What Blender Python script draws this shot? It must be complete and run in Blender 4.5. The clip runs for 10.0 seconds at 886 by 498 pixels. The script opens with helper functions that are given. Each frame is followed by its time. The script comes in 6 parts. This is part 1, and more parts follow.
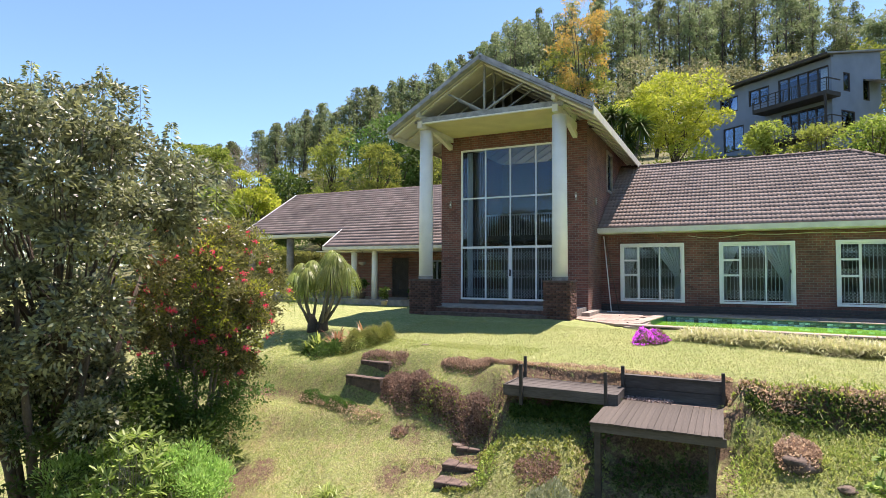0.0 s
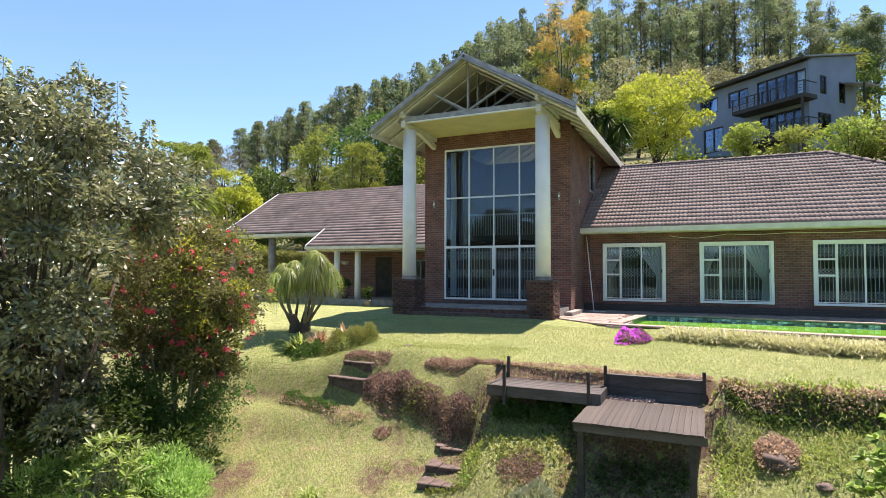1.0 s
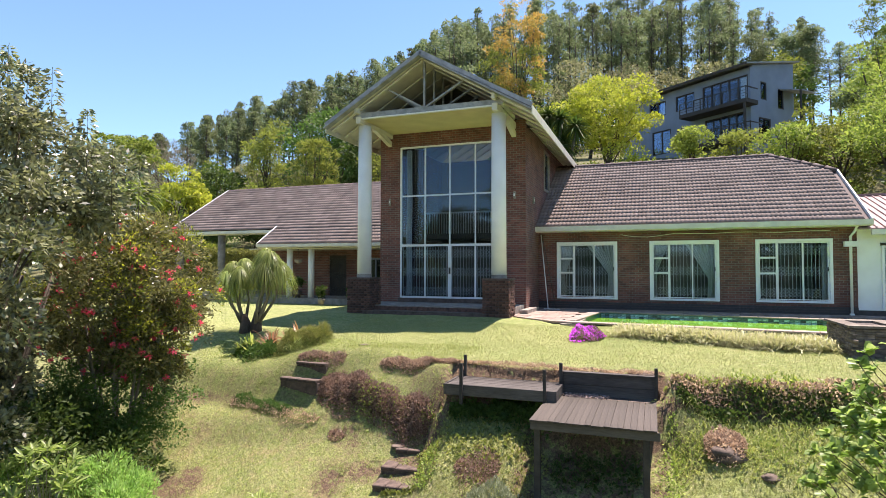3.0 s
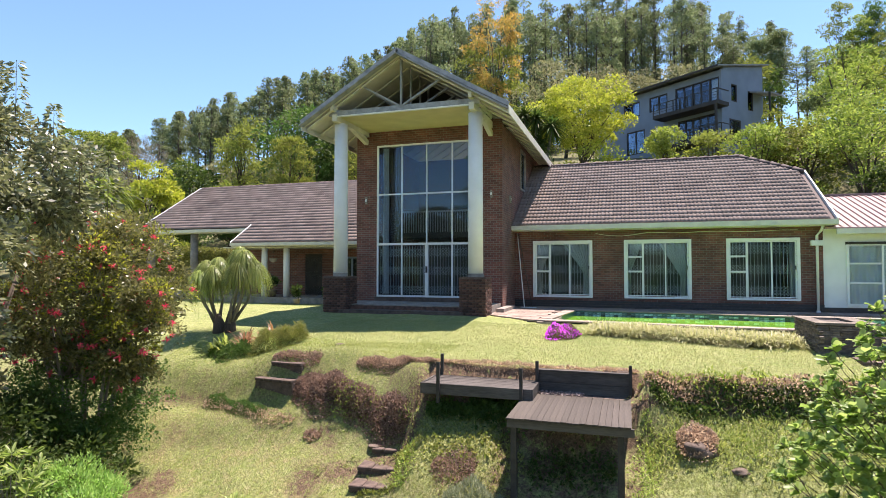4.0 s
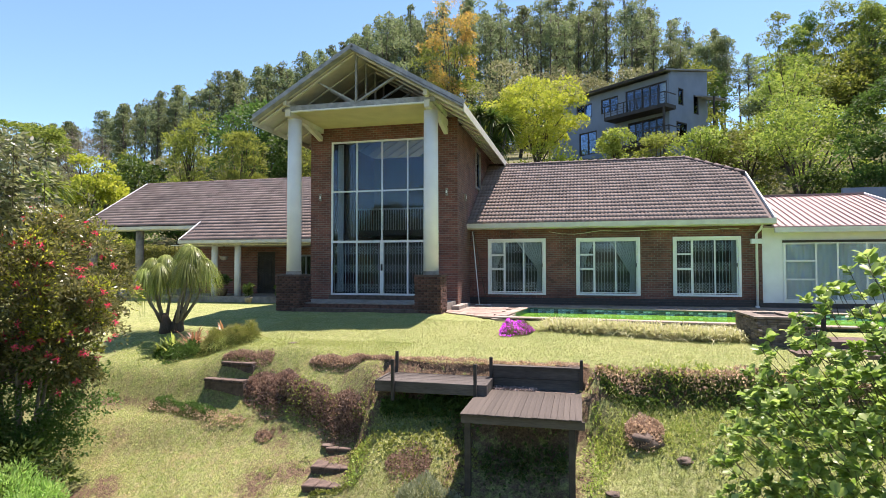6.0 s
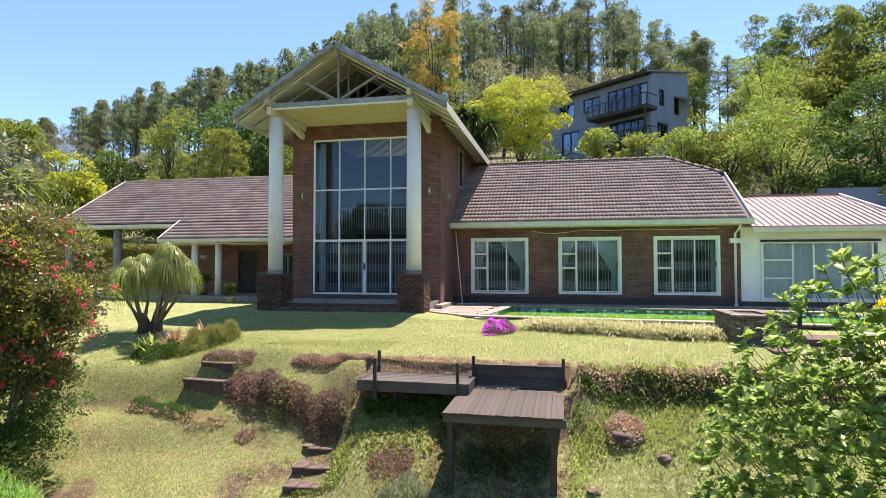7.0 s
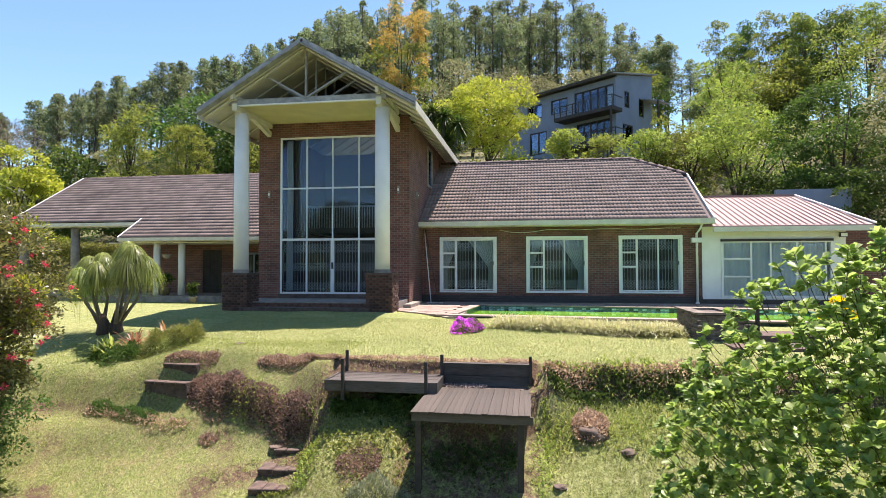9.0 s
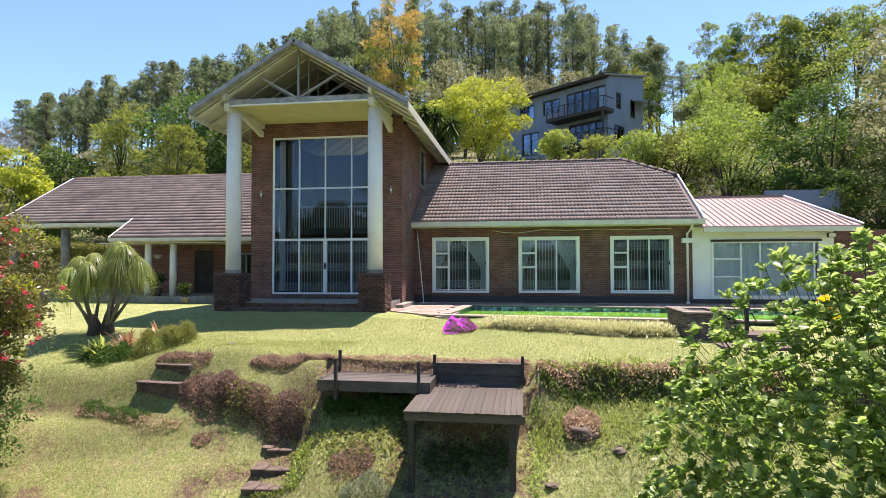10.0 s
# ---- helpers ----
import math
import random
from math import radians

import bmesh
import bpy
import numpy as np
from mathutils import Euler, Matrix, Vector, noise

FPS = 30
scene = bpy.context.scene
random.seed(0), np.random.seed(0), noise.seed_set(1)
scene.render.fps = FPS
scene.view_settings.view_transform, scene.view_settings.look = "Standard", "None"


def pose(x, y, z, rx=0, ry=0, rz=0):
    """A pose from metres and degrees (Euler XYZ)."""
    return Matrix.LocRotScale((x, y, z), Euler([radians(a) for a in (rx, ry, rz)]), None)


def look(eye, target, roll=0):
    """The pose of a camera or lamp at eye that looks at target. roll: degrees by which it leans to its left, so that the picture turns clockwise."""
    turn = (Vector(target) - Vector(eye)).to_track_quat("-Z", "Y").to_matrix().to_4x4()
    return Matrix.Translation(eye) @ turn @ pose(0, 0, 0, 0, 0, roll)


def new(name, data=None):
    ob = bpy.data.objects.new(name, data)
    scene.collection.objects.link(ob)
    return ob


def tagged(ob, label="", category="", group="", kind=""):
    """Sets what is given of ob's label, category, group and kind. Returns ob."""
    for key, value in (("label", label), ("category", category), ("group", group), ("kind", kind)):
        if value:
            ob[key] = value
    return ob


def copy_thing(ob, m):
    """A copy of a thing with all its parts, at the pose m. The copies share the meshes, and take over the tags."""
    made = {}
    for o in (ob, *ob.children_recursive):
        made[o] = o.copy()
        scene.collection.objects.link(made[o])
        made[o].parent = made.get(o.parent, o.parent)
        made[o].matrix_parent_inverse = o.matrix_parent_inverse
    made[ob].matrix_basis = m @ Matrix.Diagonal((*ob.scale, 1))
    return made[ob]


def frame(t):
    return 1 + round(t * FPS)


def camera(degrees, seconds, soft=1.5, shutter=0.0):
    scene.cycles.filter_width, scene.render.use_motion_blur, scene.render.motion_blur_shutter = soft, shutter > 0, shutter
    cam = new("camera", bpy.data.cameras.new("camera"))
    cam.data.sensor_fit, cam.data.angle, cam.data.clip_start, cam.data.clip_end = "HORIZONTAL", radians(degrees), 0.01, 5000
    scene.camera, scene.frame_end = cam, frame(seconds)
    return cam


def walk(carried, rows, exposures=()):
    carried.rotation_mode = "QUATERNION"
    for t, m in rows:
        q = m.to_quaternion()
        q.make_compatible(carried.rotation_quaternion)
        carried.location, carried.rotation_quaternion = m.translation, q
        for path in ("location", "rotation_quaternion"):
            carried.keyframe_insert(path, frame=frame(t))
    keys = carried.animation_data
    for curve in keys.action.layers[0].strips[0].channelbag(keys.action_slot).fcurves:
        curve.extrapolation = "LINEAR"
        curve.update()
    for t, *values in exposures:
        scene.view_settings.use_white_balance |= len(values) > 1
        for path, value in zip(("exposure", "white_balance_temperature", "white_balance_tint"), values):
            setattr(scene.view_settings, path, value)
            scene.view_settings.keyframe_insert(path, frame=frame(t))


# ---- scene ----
cam = camera(75.5, 10.0, soft=0.75)
PATH = [
    (0, pose(0.056, -0.136, 1.124, 92.23, -0.17, 26.47)),
    (0.5, pose(0.045, -0.115, 1.129, 92.20, -0.17, 25.93)),
    (1, pose(0.035, -0.089, 1.135, 92.18, -0.15, 24.82)),
    (1.5, pose(0.018, -0.064, 1.132, 92.18, -0.13, 23.68)),
    (2, pose(-0.000, -0.038, 1.132, 92.14, -0.12, 22.56)),
    (2.5, pose(-0.033, -0.000, 1.132, 92.10, -0.12, 21.44)),
    (4, pose(-0.059, 0.040, 1.133, 91.91, -0.04, 17.99)),
    (4.5, pose(-0.059, 0.046, 1.118, 91.91, -0.00, 16.80)),
    (5, pose(-0.051, 0.043, 1.109, 91.87, 0.02, 15.66)),
    (5.5, pose(-0.039, 0.042, 1.106, 91.82, 0.06, 14.56)),
    (7, pose(-0.021, 0.062, 1.105, 91.66, 0.05, 11.94)),
    (7.5, pose(-0.010, 0.083, 1.101, 91.66, 0.11, 11.09)),
    (8, pose(-0.003, 0.082, 1.095, 91.65, 0.13, 10.23)),
    (8.5, pose(-0.002, 0.070, 1.096, 91.62, 0.15, 9.48)),
    (9, pose(-0.005, 0.056, 1.099, 91.58, 0.12, 8.85)),
    (9.5, pose(-0.002, 0.032, 1.099, 91.57, 0.13, 8.39)),
    (10, pose(0.000, -0.000, 1.100, 91.60, 0.14, 8.10)),
]
walk(cam, PATH, [(0, 1.33, 6850, 20), (10, 1.30, 6850, 20)])

# ---- daylight ----
SUN_TO = Vector((1.08, 2.6, 7.0)).normalized()
world = bpy.data.worlds.new("sky")
scene.world = world
world.use_nodes = True
wn = world.node_tree
sky = wn.nodes.new("ShaderNodeTexSky")
sky.sky_type = 'NISHITA'
sky.sun_disc = False
sky.sun_elevation = math.asin(SUN_TO.z)
sky.sun_rotation = math.atan2(SUN_TO.x, SUN_TO.y)
sky.air_density, sky.dust_density, sky.ozone_density = 1.0, 0.1, 0.55
tint = wn.nodes.new("ShaderNodeMix")
tint.data_type, tint.blend_type = 'RGBA', 'MULTIPLY'
tint.inputs["Factor"].default_value = 1.0
tint.inputs["B"].default_value = (0.80, 1.01, 1.1, 1)
wn.links.new(sky.outputs[0], tint.inputs["A"])
wn.links.new(tint.outputs["Result"], wn.nodes["Background"].inputs[0])
wn.nodes["Background"].inputs[1].default_value = 0.086
sun = new("sun", bpy.data.lights.new("sun", 'SUN'))
sun.data.energy, sun.data.angle, sun.data.color = 5.0, radians(0.53), (1.0, 0.93, 0.86)
sun.matrix_world = look(SUN_TO * 100, (0, 0, 0))

# ---- materials ----
def mat(name, col, rough=0.7, metal=0.0, var=0.25, scale=6.0, fine=60.0, bump=0.15, bump_d=0.01, col2=None, island=0.0, obrand=0.0, spec=0.5, stretch=None):
    """A surface of colour col that varies at two scales, towards col2, with fine relief."""
    m = bpy.data.materials.new(name)
    m.use_nodes = True
    nt = m.node_tree
    N, L = nt.nodes, nt.links
    b = N["Principled BSDF"]
    b.inputs["Roughness"].default_value = rough
    b.inputs["Metallic"].default_value = metal
    b.inputs["Specular IOR Level"].default_value = spec
    tc = N.new("ShaderNodeTexCoord")
    src = tc.outputs["Object"]
    if stretch:
        mp = N.new("ShaderNodeMapping")
        mp.inputs["Scale"].default_value = stretch
        L.new(src, mp.inputs["Vector"])
        src = mp.outputs[0]
    big, small = N.new("ShaderNodeTexNoise"), N.new("ShaderNodeTexNoise")
    for n, s in ((big, scale), (small, fine)):
        n.inputs["Scale"].default_value = s
        n.inputs["Detail"].default_value = 5
        L.new(src, n.inputs["Vector"])
    add = N.new("ShaderNodeMath")
    add.operation = 'MULTIPLY_ADD'
    L.new(small.outputs["Fac"], add.inputs[0])
    add.inputs[1].default_value = 0.5
    L.new(big.outputs["Fac"], add.inputs[2])
    rmp = N.new("ShaderNodeMapRange")
    rmp.inputs["From Min"].default_value, rmp.inputs["From Max"].default_value = 0.45, 1.05
    L.new(add.outputs[0], rmp.inputs["Value"])
    mix = N.new("ShaderNodeMix")
    mix.data_type = 'RGBA'
    c2 = col2 or tuple(max(0.0, c * (1 - 2 * var)) for c in col)
    mix.inputs["A"].default_value = (*[min(1, c * (1 + var * 0.5)) for c in col], 1)
    mix.inputs["B"].default_value = (*c2, 1)
    L.new(rmp.outputs[0], mix.inputs["Factor"])
    out = mix.outputs["Result"]
    for amount, kind in ((island, 0), (obrand, 1)):
        if amount:
            g = N.new("ShaderNodeNewGeometry") if kind == 0 else N.new("ShaderNodeObjectInfo")
            hsv = N.new("ShaderNodeHueSaturation")
            mr = N.new("ShaderNodeMapRange")
            mr.inputs["To Min"].default_value, mr.inputs["To Max"].default_value = 1 - amount, 1 + amount
            L.new(g.outputs["Random Per Island"] if kind == 0 else g.outputs["Random"], mr.inputs["Value"])
            L.new(mr.outputs[0], hsv.inputs["Value"])
            L.new(out, hsv.inputs["Color"])
            out = hsv.outputs[0]
    L.new(out, b.inputs["Base Color"])
    if bump:
        bn = N.new("ShaderNodeBump")
        bn.inputs["Strength"].default_value, bn.inputs["Distance"].default_value = bump, bump_d
        L.new(add.outputs[0], bn.inputs["Height"])
        L.new(bn.outputs[0], b.inputs["Normal"])
    return m


def leaf_mat(name, col, col2, rough=0.45, trans=0.35, spec=0.4, val=0.35):
    """Foliage: each leaf its own tone between two greens, lit through."""
    m = bpy.data.materials.new(name)
    m.use_nodes = True
    N, L = m.node_tree.nodes, m.node_tree.links
    b = N["Principled BSDF"]
    b.inputs["Roughness"].default_value = rough
    b.inputs["Specular IOR Level"].default_value = spec
    g, oi = N.new("ShaderNodeNewGeometry"), N.new("ShaderNodeObjectInfo")
    mix = N.new("ShaderNodeMix")
    mix.data_type = 'RGBA'
    mix.inputs["A"].default_value, mix.inputs["B"].default_value = (*col, 1), (*col2, 1)
    L.new(g.outputs["Random Per Island"], mix.inputs["Factor"])
    hsv = N.new("ShaderNodeHueSaturation")
    mr, mr2 = N.new("ShaderNodeMapRange"), N.new("ShaderNodeMapRange")
    mr.inputs["To Min"].default_value, mr.inputs["To Max"].default_value = 1 - val, 1 + val
    mr2.inputs["To Min"].default_value, mr2.inputs["To Max"].default_value = 0.485, 0.515
    L.new(oi.outputs["Random"], mr.inputs["Value"])
    L.new(oi.outputs["Random"], mr2.inputs["Value"])
    L.new(mr.outputs[0], hsv.inputs["Value"])
    L.new(mr2.outputs[0], hsv.inputs["Hue"])
    L.new(mix.outputs["Result"], hsv.inputs["Color"])
    L.new(hsv.outputs[0], b.inputs["Base Color"])
    tr = N.new("ShaderNodeBsdfTranslucent")
    bright = N.new("ShaderNodeHueSaturation")
    bright.inputs["Value"].default_value = 1.6
    bright.inputs["Saturation"].default_value = 1.1
    L.new(hsv.outputs[0], bright.inputs["Color"])
    L.new(bright.outputs[0], tr.inputs["Color"])
    ms = N.new("ShaderNodeMixShader")
    ms.inputs[0].default_value = trans
    L.new(b.outputs[0], ms.inputs[1])
    L.new(tr.outputs[0], ms.inputs[2])
    L.new(ms.outputs[0], N["Material Output"].inputs[0])
    return m


def brick_mat(name, c1, c2, mortar):
    """Face brick in stretcher bond, laid by world position on upright walls."""
    m = bpy.data.materials.new(name)
    m.use_nodes = True
    N, L = m.node_tree.nodes, m.node_tree.links
    b = N["Principled BSDF"]
    b.inputs["Roughness"].default_value = 0.85
    tc, sx, ad, cb = N.new("ShaderNodeTexCoord"), N.new("ShaderNodeSeparateXYZ"), N.new("ShaderNodeMath"), N.new("ShaderNodeCombineXYZ")
    L.new(tc.outputs["Object"], sx.inputs[0])
    L.new(sx.outputs[0], ad.inputs[0])
    L.new(sx.outputs[1], ad.inputs[1])
    L.new(ad.outputs[0], cb.inputs[0])
    L.new(sx.outputs[2], cb.inputs[1])
    br = N.new("ShaderNodeTexBrick")
    br.inputs["Scale"].default_value = 1.0
    br.inputs["Brick Width"].default_value, br.inputs["Row Height"].default_value = 0.232, 0.0857
    br.inputs["Mortar Size"].default_value = 0.009
    br.inputs["Mortar Smooth"].default_value = 0.2
    br.inputs["Bias"].default_value = -0.1
    br.inputs["Color1"].default_value, br.inputs["Color2"].default_value, br.inputs["Mortar"].default_value = (*c1, 1), (*c2, 1), (*mortar, 1)
    L.new(cb.outputs[0], br.inputs["Vector"])
    no = N.new("ShaderNodeTexNoise")
    no.inputs["Scale"].default_value, no.inputs["Detail"].default_value = 1.3, 6
    L.new(tc.outputs["Object"], no.inputs["Vector"])
    mr = N.new("ShaderNodeMapRange")
    mr.inputs["From Min"].default_value, mr.inputs["From Max"].default_value = 0.3, 0.7
    mr.inputs["To Min"].default_value, mr.inputs["To Max"].default_value = 0.7, 1.25
    L.new(no.outputs["Fac"], mr.inputs["Value"])
    hsv = N.new("ShaderNodeHueSaturation")
    L.new(br.outputs["Color"], hsv.inputs["Color"])
    L.new(mr.outputs[0], hsv.inputs["Value"])
    L.new(hsv.outputs[0], b.inputs["Base Color"])
    bn = N.new("ShaderNodeBump")
    bn.invert = True
    bn.inputs["Strength"].default_value, bn.inputs["Distance"].default_value = 0.8, 0.012
    L.new(br.outputs["Fac"], bn.inputs["Height"])
    L.new(bn.outputs[0], b.inputs["Normal"])
    return m


def glass_mat(name, tint=(0.84, 0.88, 0.90), ior=1.5):
    m = bpy.data.materials.new(name)
    m.use_nodes = True
    N, L = m.node_tree.nodes, m.node_tree.links
    fr, gl, tp, ms = N.new("ShaderNodeFresnel"), N.new("ShaderNodeBsdfGlossy"), N.new("ShaderNodeBsdfTransparent"), N.new("ShaderNodeMixShader")
    fr.inputs[0].default_value = ior
    gl.inputs["Roughness"].default_value = 0.01
    # blue put into the reflection colour to deepen the mirrored sky
    gl.inputs["Color"].default_value = (0.62, 0.78, 1.0, 1)
    tp.inputs[0].default_value = (*tint, 1)
    L.new(fr.outputs[0], ms.inputs[0])
    L.new(tp.outputs[0], ms.inputs[1])
    L.new(gl.outputs[0], ms.inputs[2])
    L.new(ms.outputs[0], N["Material Output"].inputs[0])
    return m


M_BRICK = brick_mat("face brick", (0.20, 0.078, 0.058), (0.11, 0.045, 0.038), (0.19, 0.155, 0.13))
M_BRICKP = mat("loose face brick", (0.17, 0.085, 0.062), 0.9, var=0.4, scale=8, fine=90, bump=0.5, obrand=0.4)
M_MORTAR = mat("mortar", (0.12, 0.095, 0.08), 0.95, var=0.3, scale=12)
M_TILE = mat("concrete roof tile", (0.245, 0.187, 0.16), 0.8, spec=0.25, var=0.22, scale=0.7, fine=30, bump=0.3, obrand=0.16, col2=(0.155, 0.118, 0.102))
M_TILEJ = mat("concrete roof tile far", (0.245, 0.187, 0.16), 0.8, spec=0.25, var=0.22, scale=0.7, fine=30, bump=0.3, island=0.16, col2=(0.155, 0.118, 0.102))
M_RIDGE = mat("ridge tile", (0.10, 0.07, 0.065), 0.8, var=0.2)
M_CREAM = mat("cream painted timber", (0.64, 0.62, 0.54), 0.55, var=0.12, scale=3, bump=0.1)
M_GREYPAINT = mat("weathered grey painted timber", (0.33, 0.34, 0.35), 0.7, var=0.3, scale=3.5, fine=26, bump=0.2, col2=(0.13, 0.135, 0.14))
M_WHITE = mat("white plaster paint", (0.80, 0.81, 0.80), 0.6, var=0.06, scale=2, bump=0.06)
M_FRAME = mat("white coated aluminium", (0.78, 0.79, 0.78), 0.35, var=0.05, scale=3, bump=0.0)
M_CEIL = mat("cream ceiling board", (0.64, 0.58, 0.30), 0.6, var=0.1, scale=1.5, bump=0.03)
M_COL = mat("painted column", (0.80, 0.80, 0.79), 0.55, var=0.08, scale=1.5, bump=0.05)
M_CONC = mat("concrete", (0.34, 0.30, 0.26), 0.9, var=0.3, scale=4, bump=0.4)
M_GLASS = glass_mat("window glass")
# shade of unlit spaces put into a near-black colour
M_SHADE = mat("interior shade", (0.05, 0.045, 0.04), 0.9, var=0.1, bump=0)
# room walls coloured darker to stand in for dim interiors
M_INWALL = mat("interior wall darkened as unlit", (0.17, 0.155, 0.135), 0.8, var=0.08, bump=0)
M_CURTB = mat("brown curtain", (0.13, 0.085, 0.055), 0.9, var=0.2, scale=3, bump=0.1)
M_CURTW = mat("sheer white curtain", (0.82, 0.82, 0.80), 0.9, var=0.08, scale=3, bump=0.05)
M_GRILLE = mat("white steel grille", (0.7, 0.71, 0.7), 0.4, var=0.05, bump=0)
M_BLACK = mat("black steel", (0.02, 0.02, 0.022), 0.4, var=0.2)
M_PLINTH = mat("dark glazed plinth brick", (0.055, 0.045, 0.045), 0.55, var=0.3, scale=9, bump=0.4)
M_PAVE = mat("paving slab", (0.34, 0.25, 0.205), 0.9, var=0.25, scale=5, fine=70, bump=0.4, obrand=0.25)
M_PAVEBASE = mat("paving joint sand", (0.30, 0.25, 0.21), 0.95, var=0.2)
M_DECK = mat("weathered dark decking", (0.088, 0.071, 0.058), 0.7, spec=0.35, var=0.4, scale=4, fine=45, bump=0.4, stretch=(1, 0.12, 1), obrand=0.16)
M_DECKX = mat("weathered dark timber", (0.105, 0.092, 0.083), 0.8, spec=0.25, var=0.4, scale=4, fine=45, bump=0.4, stretch=(0.15, 1, 1), obrand=0.2)
M_POST = mat("dark timber post", (0.055, 0.048, 0.042), 0.8, var=0.35, scale=5, fine=50, bump=0.4)
M_BARK = mat("brown bark", (0.10, 0.075, 0.055), 0.95, var=0.35, scale=5, fine=40, bump=0.7, bump_d=0.03, stretch=(1, 1, 0.3))
M_BARKD = mat("dark plantation bark", (0.085, 0.072, 0.06), 0.95, var=0.3, scale=3, fine=30, bump=0.4, stretch=(1, 1, 0.3))
M_BARKG = mat("pale grey bark", (0.28, 0.25, 0.21), 0.9, var=0.3, scale=4, fine=40, bump=0.4, stretch=(1, 1, 0.3))
M_STONE = mat("stacked slate", (0.235, 0.19, 0.15), 0.85, var=0.35, scale=6, fine=50, bump=0.5, obrand=0.35)
M_ROCK = mat("garden rock", (0.17, 0.125, 0.098), 0.95, var=0.35, scale=4, fine=30, bump=0.6, bump_d=0.03)
M_STEP = mat("old brick step", (0.15, 0.105, 0.085), 0.95, var=0.35, scale=7, fine=50, bump=0.5)
M_PINK = mat("faded red roof sheet", (0.31, 0.205, 0.198), 0.7, var=0.12, scale=1.5, fine=20, bump=0.05)
M_GREYWALL = mat("blue grey plaster", (0.21, 0.26, 0.35), 0.8, var=0.12, scale=0.8, bump=0.1)
M_DKTIMBER = mat("dark stained timber", (0.05, 0.04, 0.035), 0.7, var=0.3, scale=3)
M_POOLTILE = mat("pool mosaic", (0.03, 0.16, 0.13), 0.3, var=0.5, scale=20, fine=60, bump=0.2)

def ground_mat():
    """Mown lawn with dry and worn patches and bare earth showing through."""
    m = bpy.data.materials.new("mown lawn")
    m.use_nodes = True
    N, L = m.node_tree.nodes, m.node_tree.links
    b = N["Principled BSDF"]
    b.inputs["Roughness"].default_value = 0.9
    b.inputs["Specular IOR Level"].default_value = 0.15
    tc = N.new("ShaderNodeTexCoord")
    def noise_tex(scale, detail=6, rough=0.6):
        n = N.new("ShaderNodeTexNoise")
        n.inputs["Scale"].default_value, n.inputs["Detail"].default_value, n.inputs["Roughness"].default_value = scale, detail, rough
        L.new(tc.outputs["Object"], n.inputs["Vector"])
        return n.outputs["Fac"]
    def ramp(v, lo, hi):
        r = N.new("ShaderNodeMapRange")
        r.inputs["From Min"].default_value, r.inputs["From Max"].default_value = lo, hi
        L.new(v, r.inputs["Value"])
        return r.outputs[0]
    def mix(f, a, c):
        x = N.new("ShaderNodeMix")
        x.data_type = 'RGBA'
        L.new(f, x.inputs["Factor"])
        for sock, v in ((x.inputs["A"], a), (x.inputs["B"], c)):
            if isinstance(v, tuple):
                sock.default_value = (*v, 1)
            else:
                L.new(v, sock)
        return x.outputs["Result"]
    n1, n2, n3, n4 = noise_tex(0.35), noise_tex(1.7, 8, 0.7), noise_tex(28, 8, 0.8), noise_tex(6, 8, 0.75)
    col = mix(ramp(n1, 0.35, 0.65), (0.17, 0.21, 0.065), (0.26, 0.275, 0.105))
    col = mix(ramp(n4, 0.45, 0.75), col, (0.35, 0.335, 0.175))
    col = mix(ramp(n2, 0.56, 0.72), col, (0.15, 0.19, 0.045))
    col = mix(ramp(n3, 0.5, 0.7), col, (0.09, 0.12, 0.03))
    # worn earth on steep and trodden ground, and painted shade under the platform
    at = N.new("ShaderNodeAttribute")
    at.attribute_name = "earth"
    mu = N.new("ShaderNodeMath")
    mu.operation = 'MULTIPLY'
    L.new(at.outputs["Fac"], mu.inputs[0])
    L.new(ramp(n4, 0.38, 0.55), mu.inputs[1])
    aw = N.new("ShaderNodeAttribute")
    aw.attribute_name = "wild"
    col = mix(aw.outputs["Fac"], col, mix(ramp(n2, 0.4, 0.6), (0.09, 0.11, 0.04), (0.14, 0.12, 0.065)))
    ad = N.new("ShaderNodeAttribute")
    ad.attribute_name = "dry"
    md = N.new("ShaderNodeMath")
    md.operation = 'MULTIPLY'
    L.new(ad.outputs["Fac"], md.inputs[0])
    L.new(ramp(noise_tex(2.2, 10, 0.85), 0.48, 0.62), md.inputs[1])
    col = mix(md.outputs[0], col, mix(ramp(n3, 0.42, 0.6), (0.33, 0.25, 0.14), (0.19, 0.135, 0.075)))
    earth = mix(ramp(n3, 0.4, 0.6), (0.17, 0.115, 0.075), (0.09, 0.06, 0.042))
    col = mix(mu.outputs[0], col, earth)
    n5 = noise_tex(15, 8, 0.85)
    speck = N.new("ShaderNodeMapRange")
    speck.inputs["From Min"].default_value, speck.inputs["From Max"].default_value = 0.38, 0.62
    speck.inputs["To Min"].default_value, speck.inputs["To Max"].default_value = 0.55, 1.6
    L.new(n5, speck.inputs["Value"])
    hv = N.new("ShaderNodeHueSaturation")
    L.new(speck.outputs[0], hv.inputs["Value"])
    L.new(col, hv.inputs["Color"])
    L.new(hv.outputs[0], b.inputs["Base Color"])
    bn = N.new("ShaderNodeBump")
    bn.inputs["Strength"].default_value, bn.inputs["Distance"].default_value = 0.8, 0.04
    L.new(n3, bn.inputs["Height"])
    L.new(bn.outputs[0], b.inputs["Normal"])
    return m

